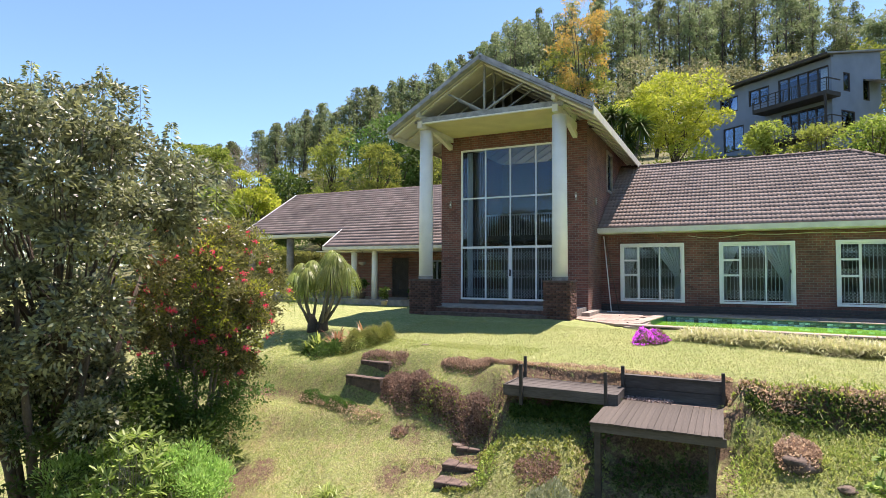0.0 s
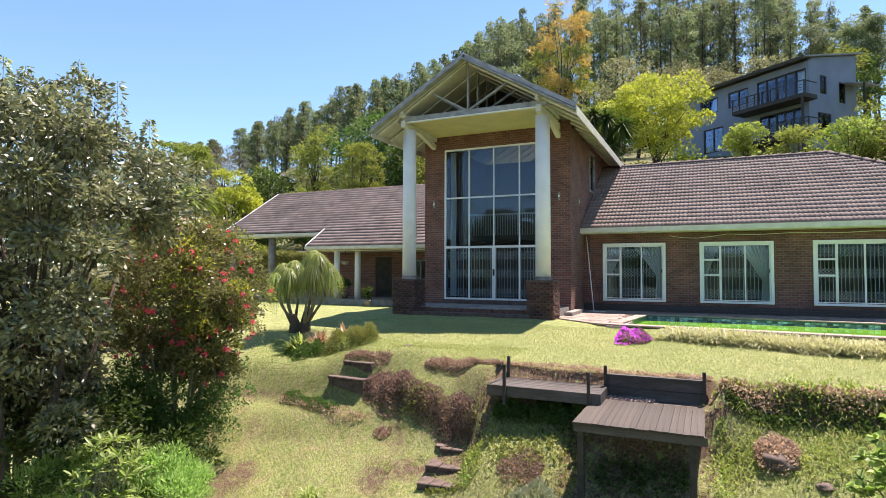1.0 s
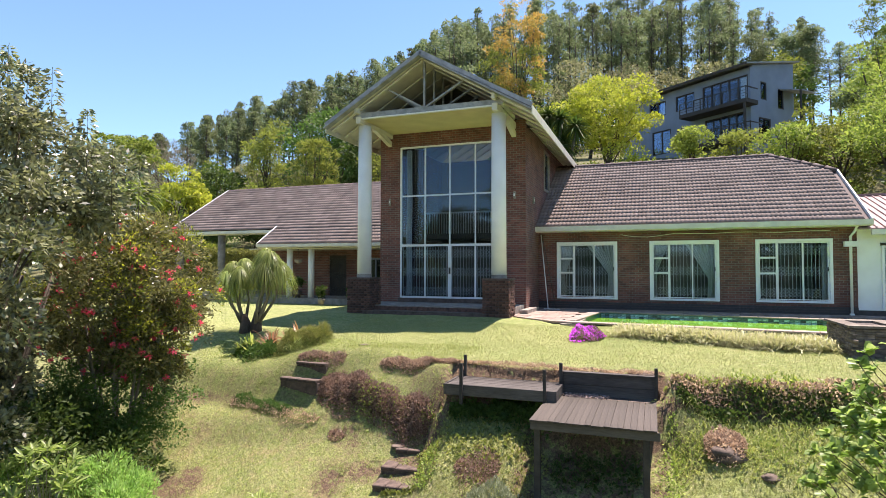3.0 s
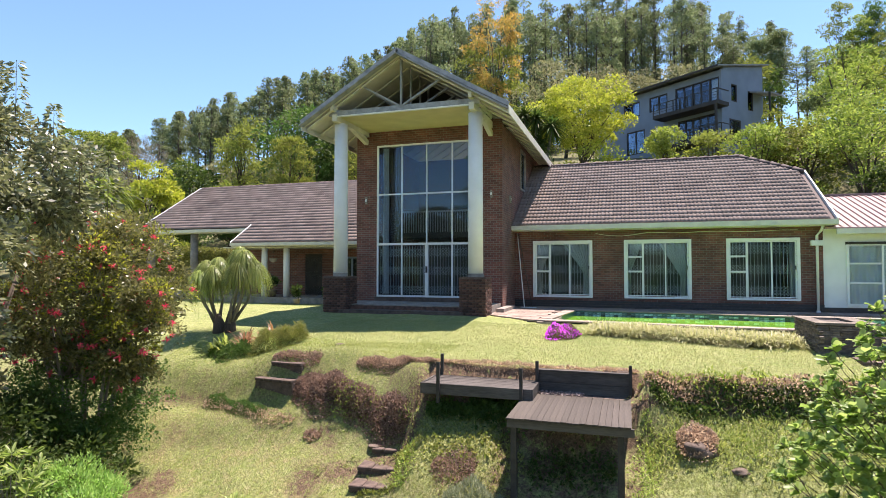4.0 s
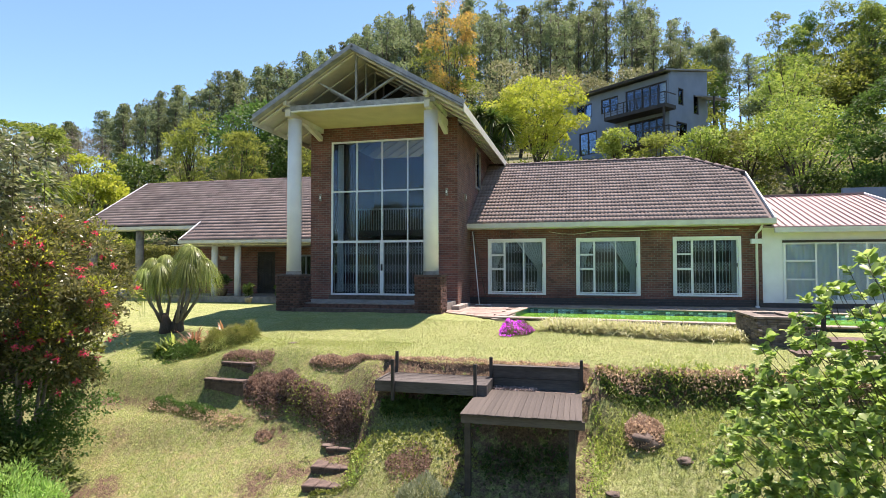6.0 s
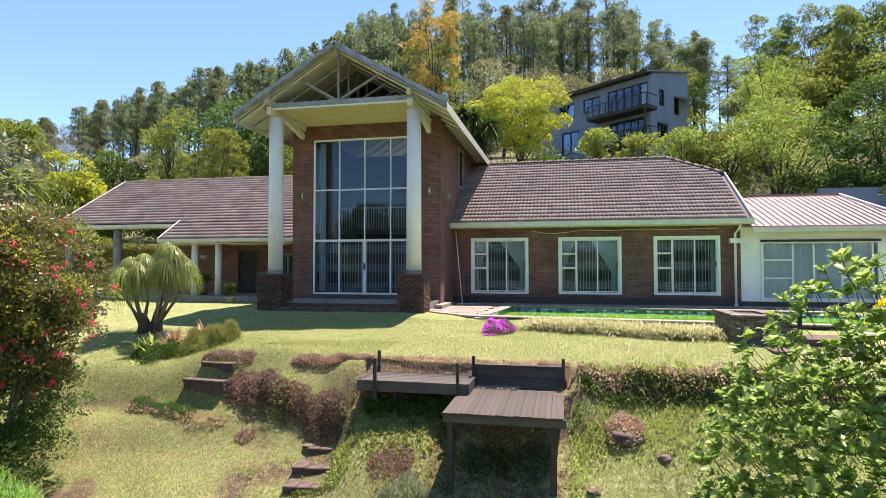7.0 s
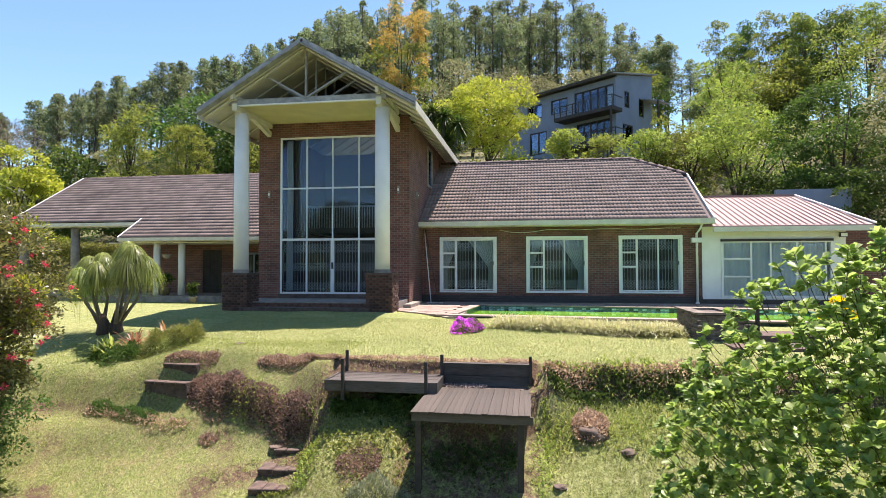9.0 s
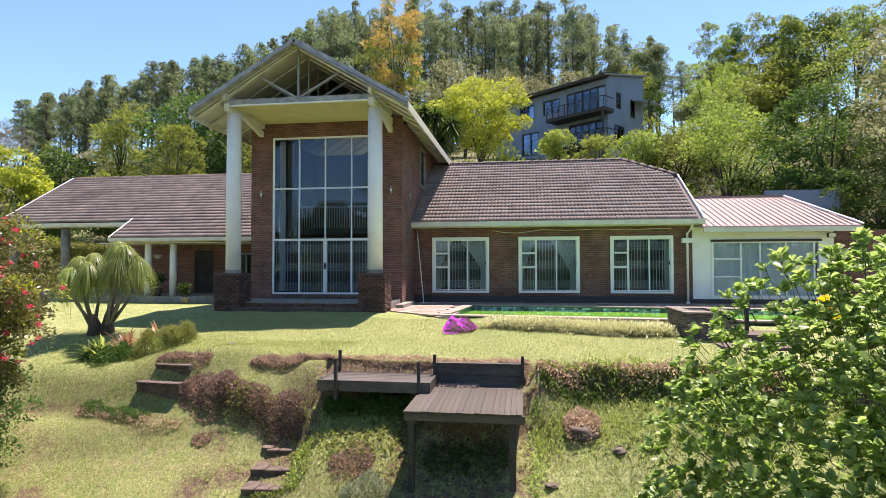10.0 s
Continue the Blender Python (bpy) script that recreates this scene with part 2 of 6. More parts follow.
M_LAWN = ground_mat()
L_DARKTREE = leaf_mat("glossy dark leaf", (0.03, 0.046, 0.016), (0.40, 0.44, 0.22), 0.44, 0.28, 1.0)
L_RED = leaf_mat("shrub leaf", (0.06, 0.08, 0.025), (0.31, 0.31, 0.12), 0.38, 0.38, 0.5)
L_FLOWER = leaf_mat("red blossom", (0.58, 0.03, 0.09), (0.78, 0.13, 0.21), 0.6, 0.3)
L_PURPLE = leaf_mat("magenta blossom", (0.46, 0.05, 0.52), (0.66, 0.20, 0.74), 0.6, 0.3)
L_EUC = leaf_mat("gum leaf", (0.085, 0.115, 0.05), (0.20, 0.235, 0.12), 0.55, 0.38, 0.25)
L_GREEN = leaf_mat("green leaf", (0.08, 0.122, 0.024), (0.245, 0.28, 0.07), 0.55, 0.42, 0.18)
L_BRIGHT = leaf_mat("big bright leaf", (0.12, 0.20, 0.04), (0.32, 0.40, 0.14), 0.42, 0.45, 0.35, 0.05)
L_LIME = leaf_mat("lime leaf", (0.19, 0.24, 0.03), (0.38, 0.40, 0.085), 0.5, 0.45, 0.3, 0.1)
L_ORANGE = leaf_mat("autumn leaf", (0.24, 0.22, 0.07), (0.47, 0.28, 0.085), 0.5, 0.4, 0.3, 0.1)
L_FEATHER = leaf_mat("feathery yellow green leaf", (0.15, 0.19, 0.04), (0.23, 0.26, 0.07), 0.6, 0.42, 0.15)
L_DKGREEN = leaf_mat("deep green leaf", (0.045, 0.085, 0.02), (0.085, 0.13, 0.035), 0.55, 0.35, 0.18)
L_PALM = leaf_mat("strap leaf", (0.12, 0.18, 0.035), (0.31, 0.355, 0.11), 0.4, 0.4)
L_VARIEG = leaf_mat("variegated strap leaf", (0.36, 0.40, 0.16), (0.65, 0.63, 0.38), 0.45, 0.35)
L_BROWN = leaf_mat("purple brown ground cover leaf", (0.165, 0.108, 0.082), (0.47, 0.35, 0.255), 0.6, 0.42)
L_BANK = leaf_mat("bank weed leaf", (0.13, 0.19, 0.035), (0.31, 0.35, 0.10), 0.5, 0.42)
L_GRASS = leaf_mat("grass blade", (0.23, 0.27, 0.095), (0.40, 0.39, 0.20), 0.6, 0.35)
L_GRASSLOW = leaf_mat("rough grass blade", (0.15, 0.215, 0.045), (0.37, 0.38, 0.13), 0.6, 0.35)
L_BROM = leaf_mat("rusty bromeliad leaf", (0.25, 0.12, 0.06), (0.35, 0.22, 0.12), 0.45, 0.3)
L_SILVER = leaf_mat("silver herb leaf", (0.24, 0.30, 0.16), (0.42, 0.46, 0.30), 0.6, 0.3)
L_FRESH = leaf_mat("fresh green leaf", (0.14, 0.23, 0.05), (0.31, 0.41, 0.14), 0.4, 0.42)
L_YELLOW = leaf_mat("yellow blossom", (0.68, 0.50, 0.01), (0.8, 0.62, 0.03), 0.6, 0.3)
L_HEDGE = leaf_mat("hedge leaf", (0.10, 0.12, 0.035), (0.26, 0.265, 0.085), 0.5, 0.35, 0.3)
L_OLIVE = leaf_mat("dull olive leaf", (0.10, 0.11, 0.045), (0.25, 0.24, 0.13), 0.5, 0.35, 0.3)
L_BARE = leaf_mat("grey twig haze", (0.12, 0.10, 0.075), (0.18, 0.15, 0.11), 0.8, 0.1)

# ---- mesh helpers ----
def box(bm, x0, x1, y0, y1, z0, z1):
    v = [bm.verts.new((x, y, z)) for z in (z0, z1) for y in (y0, y1) for x in (x0, x1)]
    for f in ((0, 2, 3, 1), (4, 5, 7, 6), (0, 1, 5, 4), (2, 6, 7, 3), (0, 4, 6, 2), (1, 3, 7, 5)):
        bm.faces.new([v[i] for i in f])
    return bm


def beam(bm, a, b, w, h, up=(0, 0, 1)):
    """A straight timber of section w by h from a to b."""
    a, b = Vector(a), Vector(b)
    d = (b - a).normalized()
    s = d.cross(Vector(up)).normalized()
    u = s.cross(d).normalized()
    v = []
    for p in (a, b):
        for i, j in ((-1, -1), (1, -1), (1, 1), (-1, 1)):
            v.append(bm.verts.new(p + s * (i * w / 2) + u * (j * h / 2)))
    for f in ((3, 2, 1, 0), (4, 5, 6, 7), (0, 1, 5, 4), (1, 2, 6, 5), (2, 3, 7, 6), (3, 0, 4, 7)):
        bm.faces.new([v[i] for i in f])
    return bm


def tube(bm, pts, radii, sides=8, cap=True):
    """A tapered limb through pts."""
    pts = [Vector(p) for p in pts]
    rings = []
    for i, p in enumerate(pts):
        d = (pts[min(i + 1, len(pts) - 1)] - pts[max(i - 1, 0)]).normalized()
        s = d.cross(Vector((0.31, 0.17, 0.93)) if abs(d.z) < 0.9 else Vector((1, 0.1, 0))).normalized()
        u = s.cross(d)
        rings.append([bm.verts.new(p + (s * math.cos(k * math.tau / sides) + u * math.sin(k * math.tau / sides)) * radii[i]) for k in range(sides)])
    for r0, r1 in zip(rings, rings[1:]):
        for k in range(sides):
            bm.faces.new((r0[k], r0[(k + 1) % sides], r1[(k + 1) % sides], r1[k]))
    if cap:
        bm.faces.new(rings[0][::-1])
        bm.faces.new(rings[-1])
    return bm


def finish(bm, name, material, smooth=False, bevel=0.0):
    if bevel:
        bmesh.ops.bevel(bm, geom=bm.edges[:], offset=bevel, segments=1, affect='EDGES')
    bmesh.ops.recalc_face_normals(bm, faces=bm.faces[:])
    me = bpy.data.meshes.new(name)
    bm.to_mesh(me)
    bm.free()
    me.materials.append(material)
    if smooth:
        me.polygons.foreach_set("use_smooth", [True] * len(me.polygons))
    return me


LOCAL = set()


def part(name, bm, material, parent=None, label="", smooth=False, bevel=0.0):
    me = bm if isinstance(bm, bpy.types.Mesh) else finish(bm, name, material, smooth, bevel)
    ob = new(name, me)
    if parent is not None:
        ob.parent = parent
        if parent.name not in LOCAL:
            ob.matrix_parent_inverse = parent.matrix_basis.inverted()
    if label:
        tagged(ob, label)
    return ob


def thing(name, label, category, at=(0, 0, 0), group="", kind="", local=False):
    ob = new(name)
    if local:
        LOCAL.add(ob.name)
    ob.location = at
    ob.empty_display_size = 0.1
    tagged(ob, label, category, group, kind)
    return ob


def raw_mesh(name, verts, faces_n, material, smooth=False):
    """A mesh from arrays: verts (n, k, 3), one k-cornered face each."""
    n, k = verts.shape[:2]
    me = bpy.data.meshes.new(name)
    me.vertices.add(n * k)
    me.vertices.foreach_set("co", verts.reshape(-1).astype(np.float32))
    me.loops.add(n * k)
    me.loops.foreach_set("vertex_index", np.arange(n * k, dtype=np.int32))
    me.polygons.add(n)
    me.polygons.foreach_set("loop_start", np.arange(0, n * k, k, dtype=np.int32))
    me.update(calc_edges=True)
    me.materials.append(material)
    return me


def unit(v):
    return v / (np.linalg.norm(v, axis=-1, keepdims=True) + 1e-9)


def leaves(name, pos, direction, length, width, material, rng, droop=0.0, jitter=0.6):
    """Many pointed leaves: at pos, along direction, jittered."""
    n = len(pos)
    d = unit(direction + rng.normal(0, jitter, (n, 3)) + np.array([0, 0, -droop]))
    s = unit(np.cross(d, rng.normal(0, 1, (n, 3))))
    up = np.cross(s, d)
    ln = (length * rng.uniform(0.65, 1.25, n))[:, None]
    w = (width * rng.uniform(0.7, 1.2, n))[:, None]
    v = np.stack([pos, pos + d * ln * 0.5 + s * w * 0.5 + up * w * 0.12, pos + d * ln, pos + d * ln * 0.5 - s * w * 0.5 + up * w * 0.12], 1)
    return raw_mesh(name, v, 4, material)


def blades(name, pos, direction, length, width, material, rng, bend=0.5, jitter=0.3):
    """Strap leaves that arch over: three quads joined each, as one mesh."""
    n = len(pos)
    d = unit(direction + rng.normal(0, jitter, (n, 3)))
    side = unit(np.cross(d, np.array([0, 0, 1.0]) + rng.normal(0, 0.05, (n, 3))))
    ln = (length * rng.uniform(0.7, 1.2, n))[:, None]
    w = (width * rng.uniform(0.8, 1.2, n))[:, None]
    fall = np.array([0, 0, -1.0])
    st = [pos + d * ln * t + fall * ln * bend * t * t for t in (0, 0.35, 0.7, 1.0)]
    ws = (0.8, 1.0, 0.7, 0.08)
    verts = np.stack([p + side * w * q * sg * 0.5 for p, q in zip(st, ws) for sg in (-1, 1)], 1)
    me = bpy.data.meshes.new(name)
    me.vertices.add(n * 8)
    me.vertices.foreach_set("co", verts.reshape(-1).astype(np.float32))
    base = (np.arange(n) * 8)[:, None, None]
    idx = base + np.array([[0, 1, 3, 2], [2, 3, 5, 4], [4, 5, 7, 6]])[None]
    me.loops.add(n * 12)
    me.loops.foreach_set("vertex_index", idx.reshape(-1).astype(np.int32))
    me.polygons.add(n * 3)
    me.polygons.foreach_set("loop_start", np.arange(0, n * 12, 4, dtype=np.int32))
    me.update(calc_edges=True)
    me.materials.append(material)
    return me


def lobes(rng, centre, size, count, lobe):
    """Centres and radii of the clumps that make up a crown."""
    u = unit(rng.normal(0, 1, (count, 3))) * rng.uniform(0.35, 1.0, (count, 1)) ** 0.6
    c = np.array(centre) + u * np.array(size)
    return c, lobe * rng.uniform(0.6, 1.25, count)


def lobe_points(rng, c, r, per, flat=0.8):
    """Leaf places on the shells of the clumps, with the way outward."""
    k = len(c)
    u = unit(rng.normal(0, 1, (k * per, 3)))
    low = (u[:, 2] < -0.1) & (rng.random(len(u)) < 0.72)
    u[:, 2] = np.where(low, -u[:, 2], u[:, 2]) * flat
    rad = np.repeat(r, per)[:, None] * rng.uniform(0.35, 1.05, (k * per, 1)) ** 0.5
    return np.repeat(c, per, 0) + u * rad, u

# ---- the ground ----
def ss(a, b, x):
    t = np.clip((x - a) / (b - a), 0, 1)
    return t * t * (3 - 2 * t)


POOL_AT, POOL_TURN, POOL_L, POOL_W = (-1.95, 22.0), radians(-6), 11.0, 4.3


def pool_uv(x, y):
    c, s = math.cos(POOL_TURN), math.sin(POOL_TURN)
    dx, dy = x - POOL_AT[0], y - POOL_AT[1]
    return dx * c + dy * s, -(-dx * s + dy * c)


def bare_patches(x, y):
    """Uneven worn places in the grass, 0 to 1."""
    v = np.sin(1.31 * x + 0.83 * y) + np.sin(0.57 * x - 2.17 * y + 1.3) + np.sin(3.7 * x + 1.1 * y + 0.4) * 0.7 + np.sin(-1.9 * x + 4.3 * y) * 0.6 + np.sin(6.1 * x + 5.3 * y) * 0.4
    return np.clip(v * 0.6 - 0.35, 0, 1)


def ground_z(x, y):
    """Height of the land: upper lawn, bank, lower lawn, the valley before and the hill behind."""
    x, y = np.asarray(x, float), np.asarray(y, float)
    lawn = -0.45 - 0.068 * np.clip(18 - y, 0, 14)
    cut = ss(-4.2, -3.95, x) * ss(0.3, 0.0, x)
    edge = 11.35 + 1.0 * ss(-4.0, -5.2, x) + 0.7 * ss(-6.2, -7.6, x) + 1.6 * ss(-8.2, -11, x) + 0.1 * np.sin(x * 1.7) 
    wide = 0.95 + 0.75 * ss(0.1, 0.8, x) + 1.0 * ss(-4.0, -5.2, x) + 0.6 * ss(-6.2, -7.4, x) + 2.4 * ss(-8.4, -11, x)
    lower = -1.75 - 0.42 * np.clip(12.7 - y, -9, 8.7) - 0.12 * np.clip(4 - y, 0, 25) + 0.08 * (np.clip(x, -14, 2.5) + 8)
    lower = np.minimum(lower, lawn)
    fall = ss(edge, edge - wide, y)
    fall = fall + (np.clip((edge - y) / wide, 0, 1) - fall) * 0.9 * ss(-7.8, -9.0, x)
    shelf = 0.6 * ss(edge, edge - 0.42, y) + 0.4 * np.clip((edge - 0.3 - y) / 2.4, 0, 1)
    z = lawn + (lower - lawn) * (fall + (shelf - fall) * (ss(0.0, 1.0, x) + ss(-1.95, -2.6, x) * ss(-4.3, -3.8, x)))
    z = np.minimum(z, lawn - 0.42 * ss(11.58, 11.47, y) * cut)
    hedge = np.interp(x, [-7.45, -6.3, -5.5, -4.8, -4.2], [11.74, 11.38, 11.13, 10.88, 10.7])
    held = ss(-7.5, -7.1, x) * ss(-3.95, -4.25, x) * ss(hedge - 0.28, hedge + 0.12, y)
    z = z + 0.45 * held * np.maximum(lawn - (0.35 + 0.38 * ss(-6.2, -4.4, x)) * np.clip(edge - y, 0, 3) - z, 0)
    ledge = 11.75 + 0.045 * (x + 9.3) ** 2
    near = np.exp(-((x + 9.3) / 2.9) ** 4)
    z = z + near * (0.16 * np.exp(-((y - ledge - 0.35) / 0.45) ** 2) - 0.20 * np.exp(-((y - ledge + 0.35) / 0.35) ** 2))
    # hill
    r, az = np.hypot(x, y), np.degrees(np.arctan2(x, np.maximum(y, 0.01)))
    lean = np.clip((az + 60) / 50, 0.05, 1.0)
    rise = np.interp(r - 12 * ss(-20, -33, az), [31, 36, 50, 110, 400, 2000], [0, 1.2, 10.5, 25, 30, 10])
    z = z + np.where(y > 0, rise * lean, 0) + np.where(y < -60, 0.05 * (-60 - np.maximum(y, -700)), 0)
    bumps = 0.025 * np.sin(x * 2.3 + 1.1 * np.sin(y * 1.3)) * np.sin(y * 2.9 + x)
    return z + bumps * ss(24, 15, y)


def axis_steps(parts):
    out = []
    for a, b, n in parts:
        out += list(np.linspace(a, b, n, endpoint=False))
    return np.array(out)


def build_ground():
    xs = axis_steps([(-2500, -300, 10), (-300, -60, 24), (-60, -17, 60), (-17, 8, 170), (8, 60, 70), (60, 300, 24), (300, 2501, 11)])
    ys = axis_steps([(-2500, -300, 10), (-300, -40, 20), (-40, 4, 40), (4, 17, 110), (17, 24, 50), (24, 60, 50), (60, 300, 40), (300, 2501, 11)])
    X, Y = np.meshgrid(xs, ys)
    Z = ground_z(X, Y)
    gy, gx = np.gradient(Z, ys, xs)
    steep = np.hypot(gx, gy)
    earth = np.clip((steep - 0.55) / 0.5, 0, 3) * (Y < 14) * (Y > 3) * (0.15 + 0.85 * ss(-4.6, -4.0, X) * (1 - 0.85 * ss(-0.1, 0.1, X) * (Y < 10.95)))
    earth = np.maximum(earth, 0.3 * np.exp(-((X + 8.5) / 3.2) ** 2 - ((Y - 10.8) / 1.3) ** 2))
    earth = np.maximum(earth, 0.6 * np.exp(-((Y - 11.5) / 0.5) ** 2) * (X > -5))
    # full earth under the platform, its dark colour also standing in for shade
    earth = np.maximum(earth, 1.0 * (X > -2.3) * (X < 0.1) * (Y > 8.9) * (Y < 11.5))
    earth = np.maximum(earth, 1.45 * bare_patches(X, Y) * (Y < 11.6) * (Y > 7.5) * np.clip((-3.2 - X) / 0.8, 0, 1) * np.clip((X + 15) / 3, 0, 1))
    u, v = pool_uv(X, Y)
    Z = np.where((X > np.interp(Y, [16.4, 17.0, 17.9, 18.8, 19.7], [-1.7, -2.38, -3.48, -4.45, -4.75])) & (X < -2.0) & (Y > 15.9) & (Y < 23.5), -0.62, Z)
    Z = np.where((u > -0.15) & (u < POOL_L + 0.1) & (v > -0.1) & (v < POOL_W + 0.1), -1.6, Z)
    Z = np.where((Y > 21.4) & (Y < 30) & (X > -26) & (X < 14) & ~((u > -0.1) & (v > -0.1) & (v < POOL_W)), np.minimum(Z, -0.55), Z)
    ny, nx = X.shape
    me = bpy.data.meshes.new("ground")
    me.vertices.add(nx * ny)
    me.vertices.foreach_set("co", np.stack([X, Y, Z], -1).reshape(-1).astype(np.float32))
    i = (np.arange(ny - 1)[:, None] * nx + np.arange(nx - 1)[None]).reshape(-1)
    q = np.stack([i, i + 1, i + nx + 1, i + nx], 1)
    me.loops.add(q.size)
    me.loops.foreach_set("vertex_index", q.reshape(-1).astype(np.int32))
    me.polygons.add(len(q))
    me.polygons.foreach_set("loop_start", np.arange(0, q.size, 4, dtype=np.int32))
    me.polygons.foreach_set("use_smooth", np.ones(len(q), bool))
    me.update(calc_edges=True)
    at = me.attributes.new("earth", 'FLOAT', 'POINT')
    at.data.foreach_set("value", earth.reshape(-1).astype(np.float32))
    dry = 0.7 * ss(13.2, 11.2, Y) * ss(2.0, 5.0, Y) * ss(-3.0, -5.0, X)
    me.attributes.new("dry", 'FLOAT', 'POINT').data.foreach_set("value", dry.reshape(-1).astype(np.float32))
    lie = 10 * ss(-35, -40, np.degrees(np.arctan2(X, np.maximum(Y, 0.01))))
    wild = np.where(Y > 0, ss(33, 38, np.hypot(X, Y) - lie), ss(-6, -14, Y))
    me.attributes.new("wild", 'FLOAT', 'POINT').data.foreach_set("value", wild.reshape(-1).astype(np.float32))
    me.materials.append(M_LAWN)
    return tagged(new("ground", me), "sloping mown lawn with dry patches and worn earth banks", "ground", kind="structure")


def gz(x, y):
    return float(ground_z(x, y))


build_ground()

# ---- walls ----
def wall_mesh(x0, x1, y0, y1, z0, z1, holes=(), along="x"):
    """A wall slab with openings through it."""
    bm = bmesh.new()
    a0, a1 = (x0, x1) if along == "x" else (y0, y1)
    cs = sorted({a0, a1, *[h[0] for h in holes], *[h[1] for h in holes]})
    zs = sorted({z0, z1, *[h[2] for h in holes], *[h[3] for h in holes]})
    def solid(i, j):
        if not (0 <= i < len(cs) - 1 and 0 <= j < len(zs) - 1):
            return False
        c, z = (cs[i] + cs[i + 1]) / 2, (zs[j] + zs[j + 1]) / 2
        return not any(h[0] < c < h[1] and h[2] < z < h[3] for h in holes)
    def P(c, d, z):
        return (c, d, z) if along == "x" else (d, c, z)
    d0, d1 = (y0, y1) if along == "x" else (x0, x1)
    def quad(*pts):
        bm.faces.new([bm.verts.new(p) for p in pts])
    for i in range(len(cs) - 1):
        for j in range(len(zs) - 1):
            if not solid(i, j):
                continue
            c, e, z, w = cs[i], cs[i + 1], zs[j], zs[j + 1]
            quad(P(c, d0, z), P(e, d0, z), P(e, d0, w), P(c, d0, w))
            quad(P(c, d1, z), P(c, d1, w), P(e, d1, w), P(e, d1, z))
            if not solid(i - 1, j):
                quad(P(c, d0, z), P(c, d0, w), P(c, d1, w), P(c, d1, z))
            if not solid(i + 1, j):
                quad(P(e, d0, z), P(e, d1, z), P(e, d1, w), P(e, d0, w))
            if not solid(i, j - 1):
                quad(P(c, d0, z), P(c, d1, z), P(e, d1, z), P(e, d0, z))
            if not solid(i, j + 1):
                quad(P(c, d0, w), P(e, d0, w), P(e, d1, w), P(c, d1, w))
    bmesh.ops.remove_doubles(bm, verts=bm.verts[:], dist=0.0005)
    return bm


WIN = [(-3.79, -1.43), (-0.24, 2.19), (3.38, 5.78)]
WZ0, WZ1 = -0.04, 2.24
CX = -7.54
house = thing("house", "dark red brick house with brown tiled roof and tall columned portico", "house", (CX, 21, -0.45))
# right wing
part("wall", wall_mesh(-4.54, 6.5, 23.5, 23.75, -0.6, 2.85, [(a + 0.1, b - 0.1, WZ0 + 0.1, WZ1 - 0.1) for a, b in WIN]), M_BRICK, house)
part("wall", wall_mesh(6.25, 6.5, 23.75, 33, -0.6, 3.0, along="y"), M_BRICK, house)
bm = bmesh.new()
v = [bm.verts.new(p) for p in ((6.3, 23.6, 2.8), (6.3, 33.0, 2.8), (6.3, 30.1, 4.9), (6.3, 26.7, 4.9))]
bm.faces.new(v)
part("gable_wall", bm, M_BRICK, house)
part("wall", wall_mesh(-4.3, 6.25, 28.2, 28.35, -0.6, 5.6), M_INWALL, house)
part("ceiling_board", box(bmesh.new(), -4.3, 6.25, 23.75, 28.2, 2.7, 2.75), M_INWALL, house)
part("room_floor", box(bmesh.new(), -4.3, 6.25, 23.75, 28.2, -0.1, 0.0), M_SHADE, house)
for a, b in ((-4.54, 6.5),):
    bm = bmesh.new()
    for k in range(4):
        box(bm, a, b + 0.0, 23.46 - 0.012 * (3 - k), 23.498, -0.5 + k * 0.088, -0.5 + k * 0.088 + 0.08)
    part("plinth", bm, M_PLINTH, house, "dark glazed brick plinth")
# portico block
PH = [(-9.62, -5.46, 0.0, 6.04)]
part("wall", wall_mesh(-10.54, -4.54, 21.0, 21.25, -0.6, 6.75, PH), M_BRICK, house)
part("wall", wall_mesh(-4.79, -4.54, 21.25, 31, -0.6, 6.6, [(24.75, 26.0, 4.55, 6.35)], along="y"), M_BRICK, house)
part("wall", wall_mesh(-10.54, -10.29, 21.25, 31, -0.6, 6.6, along="y"), M_BRICK, house)
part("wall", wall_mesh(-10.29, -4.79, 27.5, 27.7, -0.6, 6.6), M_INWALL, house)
part("room_floor", box(bmesh.new(), -10.29, -4.79, 21.25, 27.5, -0.1, -0.004), M_SHADE, house)
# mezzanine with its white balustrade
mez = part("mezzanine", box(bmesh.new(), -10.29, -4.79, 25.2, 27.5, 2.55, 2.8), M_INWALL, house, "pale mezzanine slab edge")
bm = bmesh.new()
for k in range(46):
    x = -10.2 + k * 0.12
    box(bm, x, x + 0.03, 25.25, 25.28, 2.8, 3.75)
box(bm, -10.25, -4.82, 25.22, 25.31, 3.75, 3.82)
part("balustrade", bm, M_FRAME, mez, "white barred balustrade")

# left wing and porch
part("wall", wall_mesh(-19.5, -10.54, 26.2, 26.45, -0.6, 3.6, [(-16.1, -15.1, -0.25, 1.85), (-14.2, -12.6, 0.3, 1.7)]), M_BRICK, house)
part("wall", wall_mesh(-19.5, -19.25, 26.45, 33, -0.6, 3.4, along="y"), M_BRICK, house)
part("wall", wall_mesh(-19.25, -10.54, 28.6, 28.75, -0.6, 3.6), M_SHADE, house)
part("porch_floor", box(bmesh.new(), -19.3, -10.6, 23.7, 26.2, -0.6, -0.27), M_CONC, house)
part("ceiling_board", box(bmesh.new(), -19.4, -10.6, 23.9, 26.2, 2.12, 2.16), M_CREAM, house)
